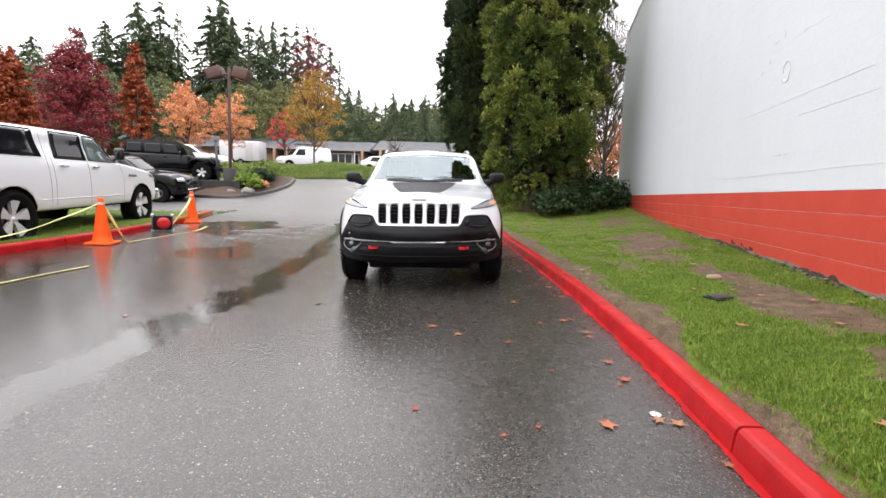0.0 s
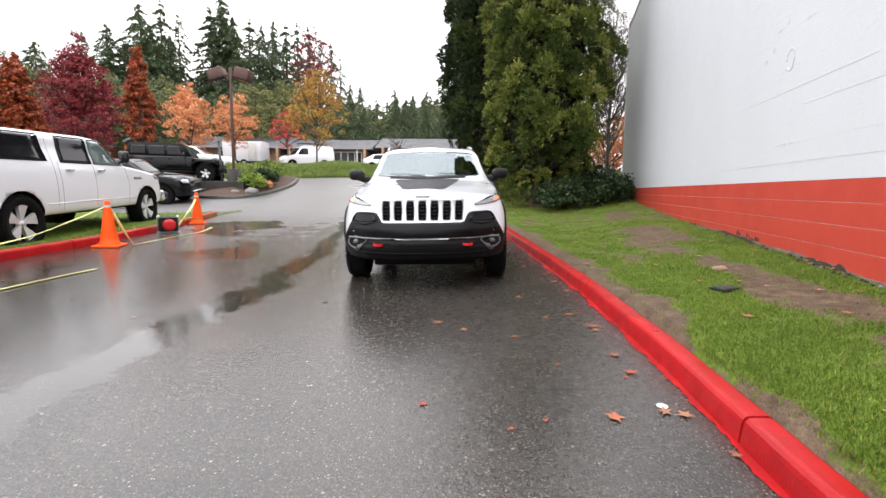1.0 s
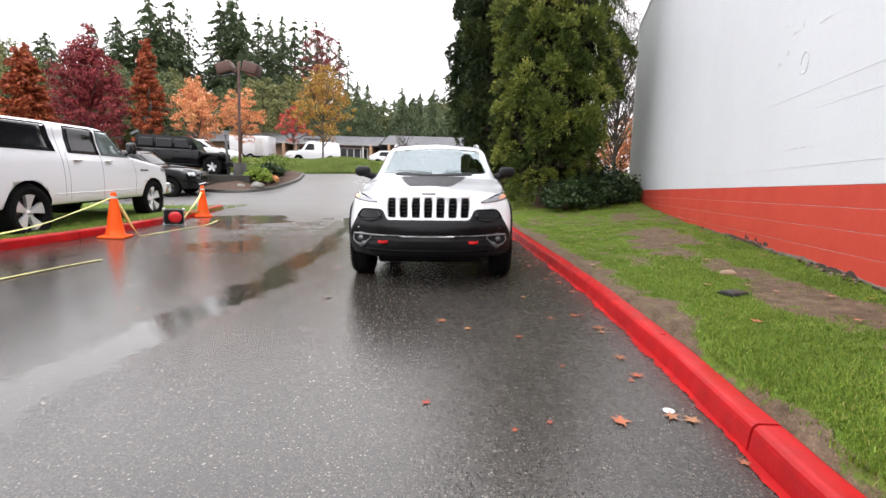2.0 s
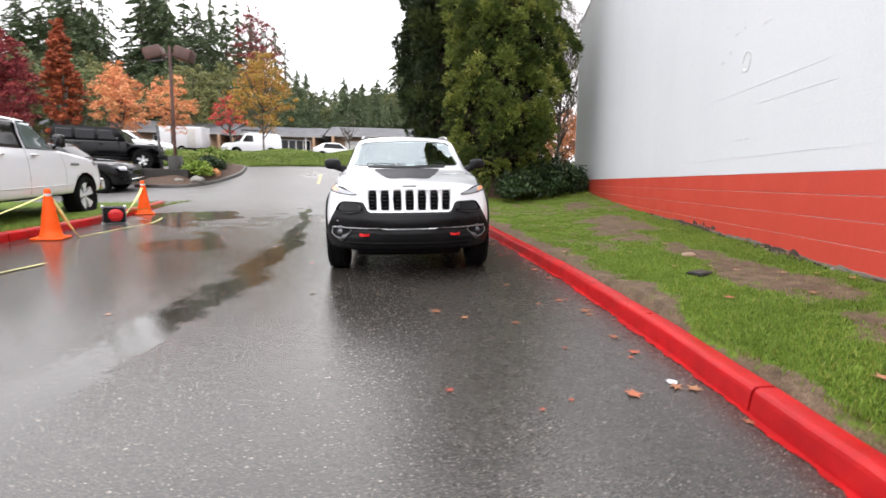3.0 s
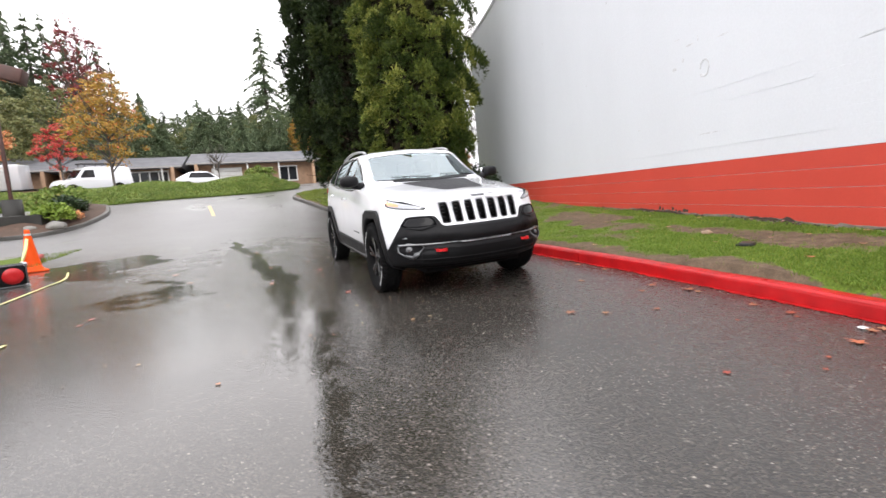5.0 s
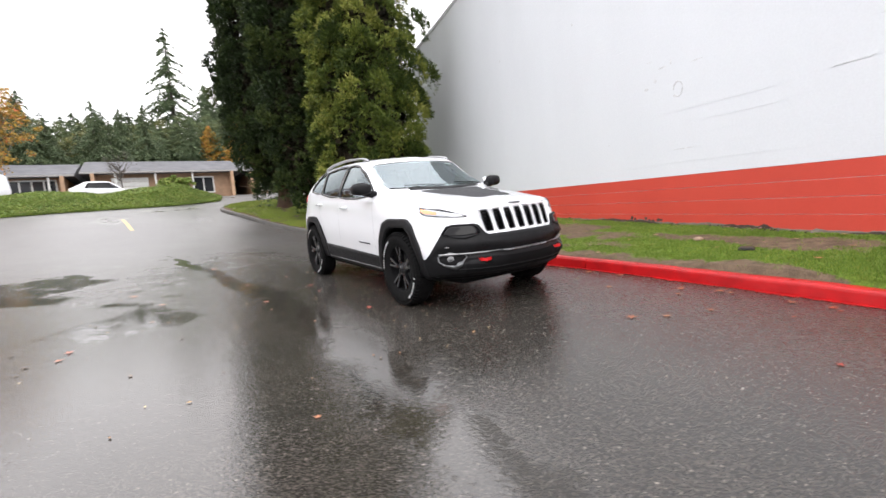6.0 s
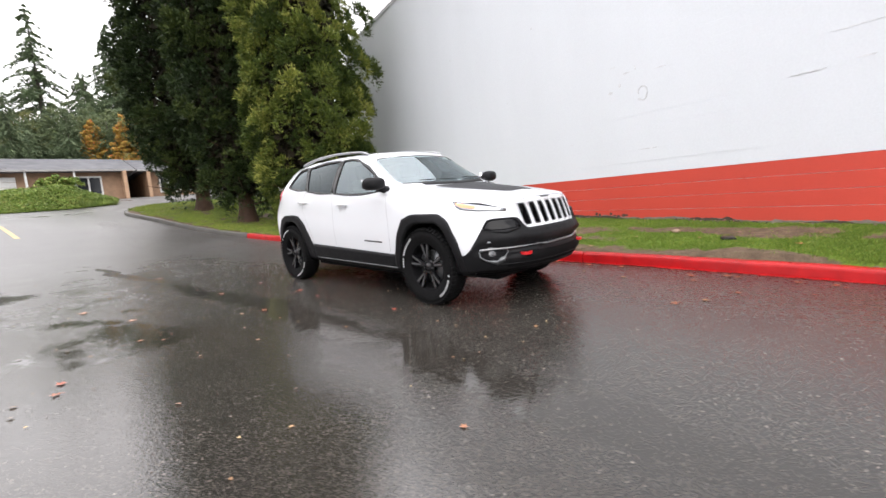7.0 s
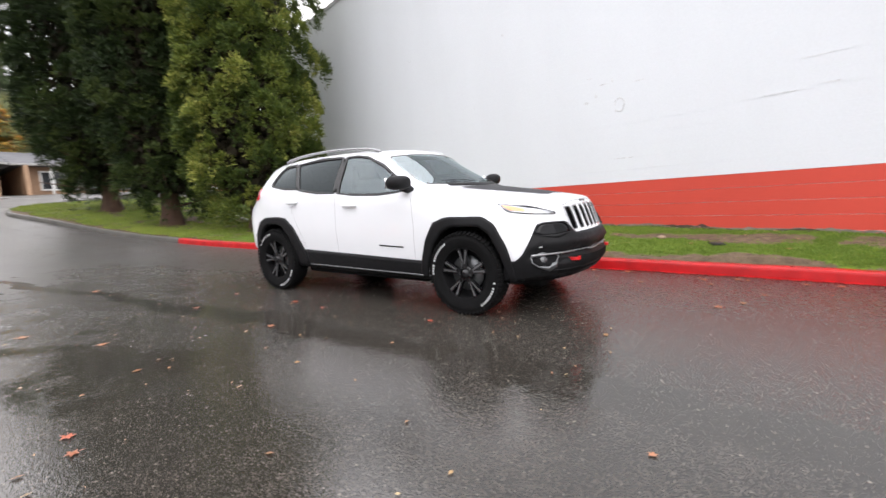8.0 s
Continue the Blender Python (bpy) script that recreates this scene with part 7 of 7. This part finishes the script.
def make_lamp_post():
    base = Vector((-9.74, 20.65, 2.0))
    lamp = tagged(new("street_lamp"), "rust-brown lamp post with two box heads on a concrete pier", "street lamp")
    lamp.matrix_world = Matrix.Translation(base)
    rust = varied("rust_brown_paint", (0.075, 0.030, 0.022), 0.6, 0.35, 3, 40, 0.2)
    part("pier", tube(bmesh.new(), (0, 0, -0.4), (0, 0, 0.75), 0.30, 0.28, 16), M_CONCRETE_WET, lamp, "dark concrete pier")
    part("pole", box(bmesh.new(), (0.105, 0.105, 4.6), (0, 0, 3.0), None, 0.015), rust, lamp)
    part("cross_arm", box(bmesh.new(), (0.7, 0.07, 0.07), (0, 0, 4.95), None, 0.01), rust, lamp)
    for s in (-1, 1):
        head = part("lamp_head", box(bmesh.new(), (0.70, 0.55, 0.50), (s * 0.60, 0, 4.98), Matrix.Rotation(radians(16 * s), 4, "Y"), 0.05), rust, lamp, "rust-brown box lamp head")
        part("lamp_lens", box(bmesh.new(), (0.52, 0.42, 0.03), (s * 0.60 - s * 0.066, 0, 4.75), Matrix.Rotation(radians(16 * s), 4, "Y")), M_PANE, head)
    post = tagged(new("sign_post"), "short dark leaning post beside the lamp", "post")
    part("post_shaft", tube(bmesh.new(), (0, 0, -0.3), (-0.14, 0, 1.9), 0.06, 0.06, 10), M_DARK, post)
    part("post_cap", tube(bmesh.new(), (-0.14, 0, 1.9), (-0.142, 0, 1.93), 0.065, 0.05, 10), M_DARK, post)
    post.matrix_world = Matrix.Translation((-10.65, 21.4, 2.2))


make_lamp_post()


# ---- cones, tape, box ----
M_CONE = varied("orange_cone_plastic", (0.92, 0.100, 0.007), 0.5, 0.12, 6, 80, 0.1, Specular_IOR_Level=0.25)
M_TAPE = varied("yellow_tape", (0.82, 0.78, 0.30), 0.4, 0.25, 14, 90, 0.0)


def make_cone():
    cone = tagged(new("traffic_cone"), "orange plastic traffic cone tied with yellow tape", "traffic cone", "cones along the kerb")
    bm = bmesh.new()
    box(bm, (0.36, 0.36, 0.035), (0, 0, 0.0175), None, 0.012)
    part("base_plate", bm, M_CONE, cone)
    prof = [(0.150, 0.030), (0.145, 0.055), (0.128, 0.07), (0.112, 0.16), (0.062, 0.52), (0.040, 0.66), (0.036, 0.70), (0.030, 0.715), (0.022, 0.71), (0.02, 0.60)]
    bm = lathe(prof, 28)
    bmesh.ops.transform(bm, matrix=Matrix.Rotation(radians(-90), 4, "Y"), verts=bm.verts)
    part("cone_body", bm, M_CONE, cone)
    bm = lathe([(0.047, 0.612), (0.05, 0.63), (0.047, 0.65)], 20)
    bmesh.ops.transform(bm, matrix=Matrix.Rotation(radians(-90), 4, "Y"), verts=bm.verts)
    part("tape_wrap", bm, M_LETTER, cone, "pale tape wrap")
    return cone


first_cone = make_cone()
first_cone.matrix_world = slope_pose(-5.08, 6.92, 12)
copy_thing(first_cone, slope_pose(-5.62, 10.32, 30))


def ribbon_strip(points, width, twist=0.6, seed=0):
    """A thin plastic ribbon that twists along its way."""
    bm = bmesh.new()
    pts = spline(points, 0.06)
    prev = None
    for i, p in enumerate(pts):
        d = (pts[min(i + 1, len(pts) - 1)] - pts[max(i - 1, 0)]).normalized()
        a = twist * math.sin(0.22 * i + seed) + 1.2 * twist
        side = d.cross(Vector((0, 0, 1))).normalized()
        up = side.cross(d)
        w = (side * math.cos(a) + up * math.sin(a)) * width / 2
        pair = (bm.verts.new(p - w), bm.verts.new(p + w))
        if prev:
            bm.faces.new((prev[0], prev[1], pair[1], pair[0]))
        prev = pair
    return bm


def make_tape(path, label, width=0.07, twist=0.6, seed=0):
    ob = mesh_object("caution_tape", ribbon_strip(path, width, twist, seed), M_TAPE)
    mod = ob.modifiers.new("thickness", "SOLIDIFY")
    mod.thickness = 0.002
    return tagged(ob, label, "tape", "yellow tape along the kerb")


c1, c2 = on_ground(-5.08, 6.92, 0.64), on_ground(-5.62, 10.32, 0.64)
make_tape([c1, on_ground(-5.12, 6.3, 0.46), on_ground(-5.25, 5.6, 0.27), on_ground(-5.45, 4.4, 0.16), on_ground(-5.6, 2.6, 0.16), on_ground(-5.7, 0.2, 0.4)], "yellow caution tape sagging from the cone", 0.02, 0.5, 1)
make_tape([c1, on_ground(-5.0, 7.0, 0.40), on_ground(-4.92, 7.08, 0.16), on_ground(-4.85, 7.13, 0.01)], "yellow caution tape hanging from the cone to the road", 0.05, 0.7, 2)
make_tape([on_ground(-4.85, 7.13, 0.012), on_ground(-4.83, 7.6, 0.012), on_ground(-4.80, 8.3, 0.012), on_ground(-4.77, 8.95, 0.012), on_ground(-4.95, 9.7, 0.012)], "yellow tape lying along the wet road", 0.034, 0.05, 3)
make_tape([c2, on_ground(-5.55, 10.0, 0.42), on_ground(-5.45, 9.5, 0.2), on_ground(-5.36, 9.1, 0.06)], "yellow caution tape hanging from the cone", 0.045, 0.7, 4)
make_tape([on_ground(-4.16, 2.2, 0.012), on_ground(-4.15, 3.4, 0.012), on_ground(-4.10, 4.4, 0.012), on_ground(-4.06, 4.9, 0.012), on_ground(-4.0, 5.3, 0.012)], "yellow tape lying along the wet road", 0.038, 0.05, 5)


def make_crate():
    crate = tagged(new("equipment_box"), "small black box with a red dished disc, standing on the road", "box")
    part("case", box(bmesh.new(), (0.34, 0.16, 0.32), (0, 0, 0.16), None, 0.02), M_CLAD, crate)
    disc = lathe([(0.001, 0.03), (0.05, 0.035), (0.09, 0.025), (0.115, 0.0)], 26)
    bmesh.ops.transform(disc, matrix=Matrix.Translation((0.02, -0.085, 0.16)) @ Matrix.Rotation(radians(-90), 4, "Z"), verts=disc.verts)
    part("red_disc", disc, M_RED_HOOK, crate, "red dished disc")
    for x in (-0.165, 0.165):
        for z in (0.012, 0.308):
            part("corner_guard", box(bmesh.new(), (0.05, 0.175, 0.05), (x, 0, z), None, 0.014), M_ALLOY, crate, "bright metal corner guard")
    for size, spot in (((0.36, 0.02, 0.018), (0, -0.08, 0.014)), ((0.36, 0.02, 0.018), (0, -0.08, 0.306)), ((0.018, 0.02, 0.30), (-0.168, -0.08, 0.16)), ((0.018, 0.02, 0.30), (0.168, -0.08, 0.16))):
        part("edge_strip", box(bmesh.new(), size, spot, None, 0.005), M_SATIN, crate, "grey metal edge strip")
    crate.matrix_world = slope_pose(-5.29, 8.72, 32)


make_crate()

# road paint by the street
M_LINE_Y = varied("worn_yellow_paint", (0.55, 0.40, 0.17), 0.45, 0.3, 5, 70, 0.2, own=False)
M_LINE_W = varied("worn_white_paint", (0.55, 0.55, 0.53), 0.45, 0.3, 5, 70, 0.2, own=False)


def road_line(a, b, width, material, label):
    n = max(2, int(math.hypot(b[0] - a[0], b[1] - a[1]) / 0.4))
    d = Vector((b[0] - a[0], b[1] - a[1], 0)).normalized()
    s = Vector((-d.y, d.x, 0)) * width / 2
    rows = []
    for i in range(n + 1):
        x, y = a[0] + (b[0] - a[0]) * i / n, a[1] + (b[1] - a[1]) * i / n
        rows.append([tuple(on_ground(x - s.x, y - s.y, 0.008)), tuple(on_ground(x + s.x, y + s.y, 0.008))])
    return strip_mesh("road_marking", rows, material, label, "road marking")


road_line((-3.48, 19.4), (-3.82, 22.2), 0.12, M_LINE_Y, "worn yellow line on the wet road")
road_line((-3.6, 25.6), (-0.6, 26.8), 0.10, M_LINE_W, "worn white stop bar on the wet road")

# things on the lawn and the wall
cover = tagged(new("meter_cover"), "small dark plastic utility cover in the lawn", "utility cover")
part("lid", box(bmesh.new(), (0.17, 0.12, 0.022), (0, 0, 0.010), None, 0.006), M_CONCRETE_WET, cover)
part("rim", box(bmesh.new(), (0.20, 0.15, 0.016), (0, 0, 0.002), None, 0.005), M_CLAD, cover)
cover.matrix_world = slope_pose(2.50, 3.62, 20, lawn_up(2.50, 3.62) + 0.005)


stone = bmesh.new()
bmesh.ops.create_icosphere(stone, subdivisions=2, radius=1.0)
for v in stone.verts:
    v.co = Vector((v.co.x * 0.085, v.co.y * 0.06, v.co.z * 0.03)) * (1 + 0.2 * noise.noise(v.co * 1.7))
stone = tagged(mesh_object("stone", stone, varied("tan_stone", (0.30, 0.21, 0.14), 0.8, 0.3)), "flat tan stone lying in the worn lawn", "stone")
stone.matrix_world = slope_pose(2.87, 4.32, 20, lawn_up(2.87, 4.32) + 0.01)
board = tagged(mesh_object("board", box(bmesh.new(), (0.10, 1.3, 0.03), (0, 0, 0), None, 0.006), M_TRIM, False), "pale narrow board lying under the cedar", "board")
board.matrix_world = slope_pose(4.25, 17.3, -18, lawn_up(4.25, 17.3) + 0.06)


def wall_mark(name, s, z, shape, material, label, category):
    """A small raised or chipped patch on the wall's face."""
    bm = bmesh.new()
    vs = [bm.verts.new(wall_point(s + a, z + b, 0.0028)) for a, b in shape]
    low = [bm.verts.new(wall_point(s + a * 1.05, z + b * 1.05, -0.004)) for a, b in shape]
    bm.faces.new(vs)
    n = len(vs)
    for i in range(n):
        bm.faces.new((vs[i], vs[(i + 1) % n], low[(i + 1) % n], low[i]))
    bmesh.ops.recalc_face_normals(bm, faces=bm.faces)
    return tagged(mesh_object(name, bm, material, False), label, category)


M_CHIP = varied("bare_dark_block", (0.060, 0.038, 0.028), 0.85, 0.4, 9, 60, 0.5, own=False)
M_PATCH = varied("grey_wall_patch", (0.67, 0.675, 0.695), 0.8, 0.3, 14, 60, 0.4, own=False)
rr = random.Random(9)


def blob(w, h, n=11):
    return [(w * math.cos(6.2832 * k / n) * rr.uniform(0.6, 1.1), h * math.sin(6.2832 * k / n) * rr.uniform(0.6, 1.1)) for k in range(n)]


# the ring where a fitting once sat
bm = bmesh.new()
ring = [wall_point(0.03 + 0.080 * math.cos(a) * (1 + 0.1 * math.sin(3 * a)), 2.73 + 0.11 * math.sin(a), 0.001) for a in [6.2832 * k / 22 for k in range(20)]]
sweep(bm, ring, [(0.010, 0.003), (-0.010, 0.003), (-0.012, -0.004), (0.012, -0.004)], up=WALL_OUT)
tagged(mesh_object("wall_ring", bm, M_PATCH), "rough grey ring scar on the white wall", "wall scar")
for s, z, w, h in ((0.30, 3.12, 0.10, 0.015), (0.14, 3.16, 0.015, 0.05), (0.55, 3.27, 0.06, 0.012), (-0.3, 3.05, 0.12, 0.010), (0.10, 2.64, 0.03, 0.03), (-2.6, 2.835, 0.24, 0.008), (-2.15, 2.45, 0.20, 0.008), (-2.7, 2.48, 0.10, 0.010), (2.44, 4.60, 0.03, 0.025), (5.56, 4.89, 0.03, 0.03), (0.0, 1.83, 0.26, 0.008), (0.65, 2.86, 0.05, 0.03), (0.45, 2.95, 0.03, 0.04), (1.6, 2.1, 0.03, 0.01), (3.4, 3.3, 0.02, 0.02)):
    wall_mark("wall_chip", s, z, blob(w, h), M_PATCH, "chipped paint on the white wall", "wall scar")


def open_joint(s0, s1, z, thick):
    """A mortar joint that has opened under the paint: a thin uneven ridge along the course."""
    n = max(4, int((s1 - s0) / 0.12))
    bm = bmesh.new()
    path = [wall_point(s0 + (s1 - s0) * k / n, z + 0.0025 * noise.noise((k * 0.35, z, 4)), 0.001) for k in range(n + 1)]
    sweep(bm, path, [(thick, -0.003), (thick * 0.3, 0.0018), (-thick * 0.6, 0.0015), (-thick, -0.003)], up=WALL_OUT)
    return tagged(mesh_object("wall_joint", bm, M_WALL_WHITE, False), "paint ridge along an opened joint of the white wall", "wall scar")


for s0, s1, z, thick in ((-1.4, 1.4, 2.40, 0.003), (-1.7, 1.9, 1.63, 0.0028), (-1.5, -0.3, 2.20, 0.0025), (-0.3, 0.3, 1.83, 0.003), (-2.9, -2.4, 2.83, 0.004), (-2.3, -1.95, 2.44, 0.0035)):
    open_joint(s0, s1, z, thick)


def wall_foot_line(s):
    """Height of the lawn where it meets the wall, in the wall's own measure."""
    p = WALL_AT + WALL_DIR * s
    return ground_z(p.x, p.y) + lawn_up(p.x, p.y) - WALL_LEAN * s


def bare_foot(name, s0, s1, tall, material, out, seed, label):
    """A ragged strip along the wall's foot where the red paint has come off the block."""
    n = int((s1 - s0) / 0.035)
    top, low, back = [], [], []
    bm = bmesh.new()
    for k in range(n + 1):
        s = s0 + (s1 - s0) * k / n
        ends = min(1.0, 5 * k / n, 5 * (n - k) / n)
        h = tall * ends * (0.62 + 0.55 * noise.noise((s * 1.7, seed, 0)) + 0.42 * noise.noise((s * 7, seed, 3)) + 0.25 * noise.noise((s * 19, seed, 5)))
        z = wall_foot_line(s)
        top.append(bm.verts.new(wall_point(s, z + max(0.004, h), out)))
        back.append(bm.verts.new(wall_point(s, z + max(0.004, h) + 0.004, -0.006)))
        low.append(bm.verts.new(wall_point(s, z - 0.08, out)))
    for k in range(n):
        bm.faces.new((low[k], low[k + 1], top[k + 1], top[k]))
        bm.faces.new((top[k], top[k + 1], back[k + 1], back[k]))
    return tagged(mesh_object(name, bm, material, False), label, "wall scar")


M_BARE_BLOCK = varied("bare_grey_block", (0.20, 0.17, 0.145), 0.85, 0.5, 9, 55, 0.7, own=False)
bare_foot("bare_block_strip", -6.0, 3.6, 0.055, M_BARE_BLOCK, 0.0035, 2, "bare crumbling grey block where red paint is gone")
bare_foot("broken_block", -1.30, -0.60, 0.095, M_CHIP, 0.006, 7, "dark broken block at the wall's foot")
bare_foot("broken_block", 0.45, 2.1, 0.055, M_CHIP, 0.006, 9, "dark broken block at the wall's foot")
bare_foot("broken_block", -2.6, -2.0, 0.045, M_CHIP, 0.006, 12, "dark broken block at the wall's foot")
for i in range(8):
    s = 0.45 + 0.1 * i + rr.uniform(-0.04, 0.04)
    wall_mark("paint_chip", s, wall_foot_line(s) + rr.uniform(0.03, 0.08), blob(rr.uniform(0.025, 0.05), rr.uniform(0.02, 0.04), 15), M_CHIP, "dark chip in the red paint near the ground", "wall scar")


# ---- fallen leaves ----
def maple_leaf(size, seed):
    r = random.Random(seed)
    bm = bmesh.new()
    c = bm.verts.new((0, 0, 0.004))
    pts = []
    for k in range(10):
        a = 6.2832 * k / 10 + r.uniform(-0.1, 0.1)
        d = size * (1.0 if k % 2 == 0 else 0.42) * r.uniform(0.8, 1.15)
        pts.append(bm.verts.new((math.cos(a) * d, math.sin(a) * d, 0.004 + r.uniform(0, 0.12) * size * (k % 2 == 0))))
    for i in range(10):
        bm.faces.new((c, pts[i], pts[(i + 1) % 10]))
    tube(bm, (0, 0, 0.004), (-size * 1.2, size * 0.2, 0.01), size * 0.03, size * 0.02, 4)
    return bm


def leaf_colour(name, a, b):
    k = Mat(name, a, 0.45)
    k.set("Base Color", k.mix(k.random(), a, b))
    return k.m


M_LEAF_R = leaf_colour("fallen_leaf_red", (0.30, 0.05, 0.03), (0.42, 0.13, 0.06))
M_LEAF_O = leaf_colour("fallen_leaf_orange", (0.28, 0.10, 0.05), (0.36, 0.18, 0.09))
leaf_models = {}
for key, mat in (("red", M_LEAF_R), ("orange", M_LEAF_O)):
    for v in range(3):
        me = bpy.data.meshes.new("fallen_leaf")
        b = maple_leaf(0.048, v + 3)
        b.to_mesh(me)
        b.free()
        me.materials.append(mat)
        leaf_models[key, v] = me
rl = random.Random(21)


def drop_leaf(x, y, up, key, size=1.0):
    ob = new("fallen_leaf", leaf_models[key, rl.randrange(3)])
    m = slope_pose(x, y, rl.uniform(0, 360), up)
    ob.matrix_world = m @ Matrix.Diagonal((size, size, size, 1))
    tagged(ob, "fallen %s maple leaf lying on the wet ground" % key, "leaf", "fallen leaves")


ROAD_LEAVES = [(0.17, 3.51, "orange", 1.0), (0.37, 3.33, "orange", 0.9), (0.73, 3.17, "orange", 0.8), (1.05, 3.61, "orange", 0.8), (0.93, 4.26, "orange", 0.9), (0.92, 2.68, "red", 0.4), (0.13, 2.21, "red", 0.6),
               (1.36, 3.39, "orange", 1.2), (1.04, 2.07, "red", 1.05), (1.38, 2.09, "orange", 0.9), (1.30, 2.12, "orange", 0.9), (1.42, 1.78, "orange", 0.6), (1.26, 2.5, "red", 0.5), (1.42, 4.9, "red", 1.0), (1.45, 4.5, "red", 0.9),
               (-1.19, 5.57, "red", 0.8), (-1.25, 7.33, "red", 1.0), (-2.10, 10.3, "orange", 1.2), (-3.24, 8.34, "orange", 1.2), (-2.95, 7.5, "orange", 0.9), (-3.6, 5.9, "red", 0.8), (-3.64, 5.7, "orange", 0.8), (-1.94, 6.77, "orange", 0.9),
               (-1.9, 8.13, "orange", 0.9), (-1.31, 8.36, "orange", 0.9), (-2.35, 3.62, "orange", 0.5), (-1.29, 6.85, "red", 0.6), (0.54, 1.98, "red", 0.4), (0.71, 2.05, "red", 0.4)]
for x, y, key, size in ROAD_LEAVES:
    drop_leaf(x, y, 0.004, key, size)
for i in range(26):
    y = rl.uniform(2.4, 9.5)
    p = min(KERB_RIGHT, key=lambda q: abs(q.y - y))
    drop_leaf(p.x - rl.uniform(0.03, 0.35), y, 0.004, rl.choice(("red", "orange")), rl.uniform(0.5, 1.0))
for i in range(46):
    y = rl.uniform(1.2, 11)
    p = min(KERB_RIGHT, key=lambda q: abs(q.y - y))
    x = rl.uniform(p.x + 0.25, lawn_span(p) - 0.2)
    drop_leaf(x, y, lawn_up(x, y) + 0.02, rl.choice(("red", "orange", "orange")), rl.uniform(0.5, 1.0))
stub = mesh_object("flattened_cup", lathe([(0.001, 0.0), (0.024, 0.003), (0.028, 0.006), (0.024, 0.008), (0.001, 0.005)], 18), M_PATCH)
stub.matrix_world = slope_pose(1.31, 2.17, 0, 0.002) @ Matrix.Rotation(radians(-90), 4, "Y")
tagged(stub, "flattened pale plastic cup lid on the road", "litter")



# small wet leaf scraps that gather along the kerb under the cedars
M_SCRAP = leaf_mat("wet_leaf_scraps", [(0.0, (0.05, 0.022, 0.012)), (0.6, (0.13, 0.060, 0.026)), (1.0, (0.26, 0.13, 0.05))], 0.5)


def road_scraps(count, seed):
    """Pale bits of leaf strewn over the whole road."""
    rng = np.random.default_rng(seed)
    out = []
    for _ in range(count):
        y = rng.uniform(4.0, 13)
        x = rng.uniform(-5.0, kerb_x(y) - 0.1)
        a, s = rng.uniform(0, 6.283), rng.uniform(0.006, 0.022) * (1.6 if rng.random() < 0.12 else 1.0)
        c = np.array(on_ground(x, y, 0.006))
        u, v = np.array([math.cos(a), math.sin(a), 0.0]) * s, np.array([-math.sin(a), math.cos(a), 0.0]) * s * 0.55
        out.append([c - u, c + v + [0, 0, 0.004], c + u, c - v])
    return np.array(out)


M_STRAW = leaf_mat("pale_leaf_bits", [(0.0, (0.16, 0.07, 0.03)), (0.5, (0.30, 0.19, 0.09)), (1.0, (0.46, 0.36, 0.20))], 0.5)
tagged(quads_object("leaf_bits", road_scraps(330, 23), M_STRAW), "pale bits of leaf strewn over the wet road", "leaf litter", kind="stuff")


def scrap_sheet(count, seed):
    rng = np.random.default_rng(seed)
    out = []
    for _ in range(count):
        y = rng.uniform(6.5, 20.5)
        p = min(KERB_RIGHT, key=lambda q: abs(q.y - y))
        x = p.x - 0.03 - abs(rng.normal(0, 0.55 + 0.5 * (y > 10)))
        a, s = rng.uniform(0, 6.283), rng.uniform(0.008, 0.024)
        c = np.array(on_ground(x, y, 0.006))
        u, v = np.array([math.cos(a), math.sin(a), 0.0]) * s, np.array([-math.sin(a), math.cos(a), 0.0]) * s * 0.6
        out.append([c - u, c + v + [0, 0, 0.004], c + u, c - v])
    return np.array(out)


tagged(quads_object("leaf_scrap_litter", scrap_sheet(3200, 17), M_SCRAP), "brown wet leaf scraps scattered along the kerb", "leaf litter", kind="stuff")


# crumbled block and paint at the wall's foot
M_RUBBLE = leaf_mat("crumbled_block", [(0.0, (0.03, 0.025, 0.02)), (0.45, (0.10, 0.08, 0.065)), (0.8, (0.26, 0.24, 0.22)), (1.0, (0.42, 0.12, 0.09))], 0.85)


def rubble(count, seed):
    rng = random.Random(seed)
    bm = bmesh.new()
    for _ in range(count):
        s = rng.choice((rng.uniform(0.0, 3.4), rng.uniform(-3.4, -0.4), rng.gauss(-1.0, 0.3)))
        p = WALL_AT + WALL_DIR * s + WALL_OUT * abs(rng.gauss(0.01, 0.05))
        r = 0.005 + 0.016 * rng.random() ** 2.2
        z = ground_z(p.x, p.y) + lawn_up(p.x, p.y) + r * 0.3 + rng.random() ** 2 * 0.02
        m = Matrix.Translation((p.x, p.y, z)) @ Matrix.Rotation(rng.uniform(0, 6), 4, Vector((rng.random(), rng.random(), 1)).normalized()) @ Matrix.Diagonal((r * rng.uniform(0.8, 1.8), r, r * rng.uniform(0.5, 0.9), 1))
        bmesh.ops.create_icosphere(bm, subdivisions=1, radius=1.0, matrix=m)
    return bm


tagged(mesh_object("wall_rubble", rubble(170, 4), M_RUBBLE, False), "crumbled block and paint flakes along the wall's foot", "rubble", kind="stuff")
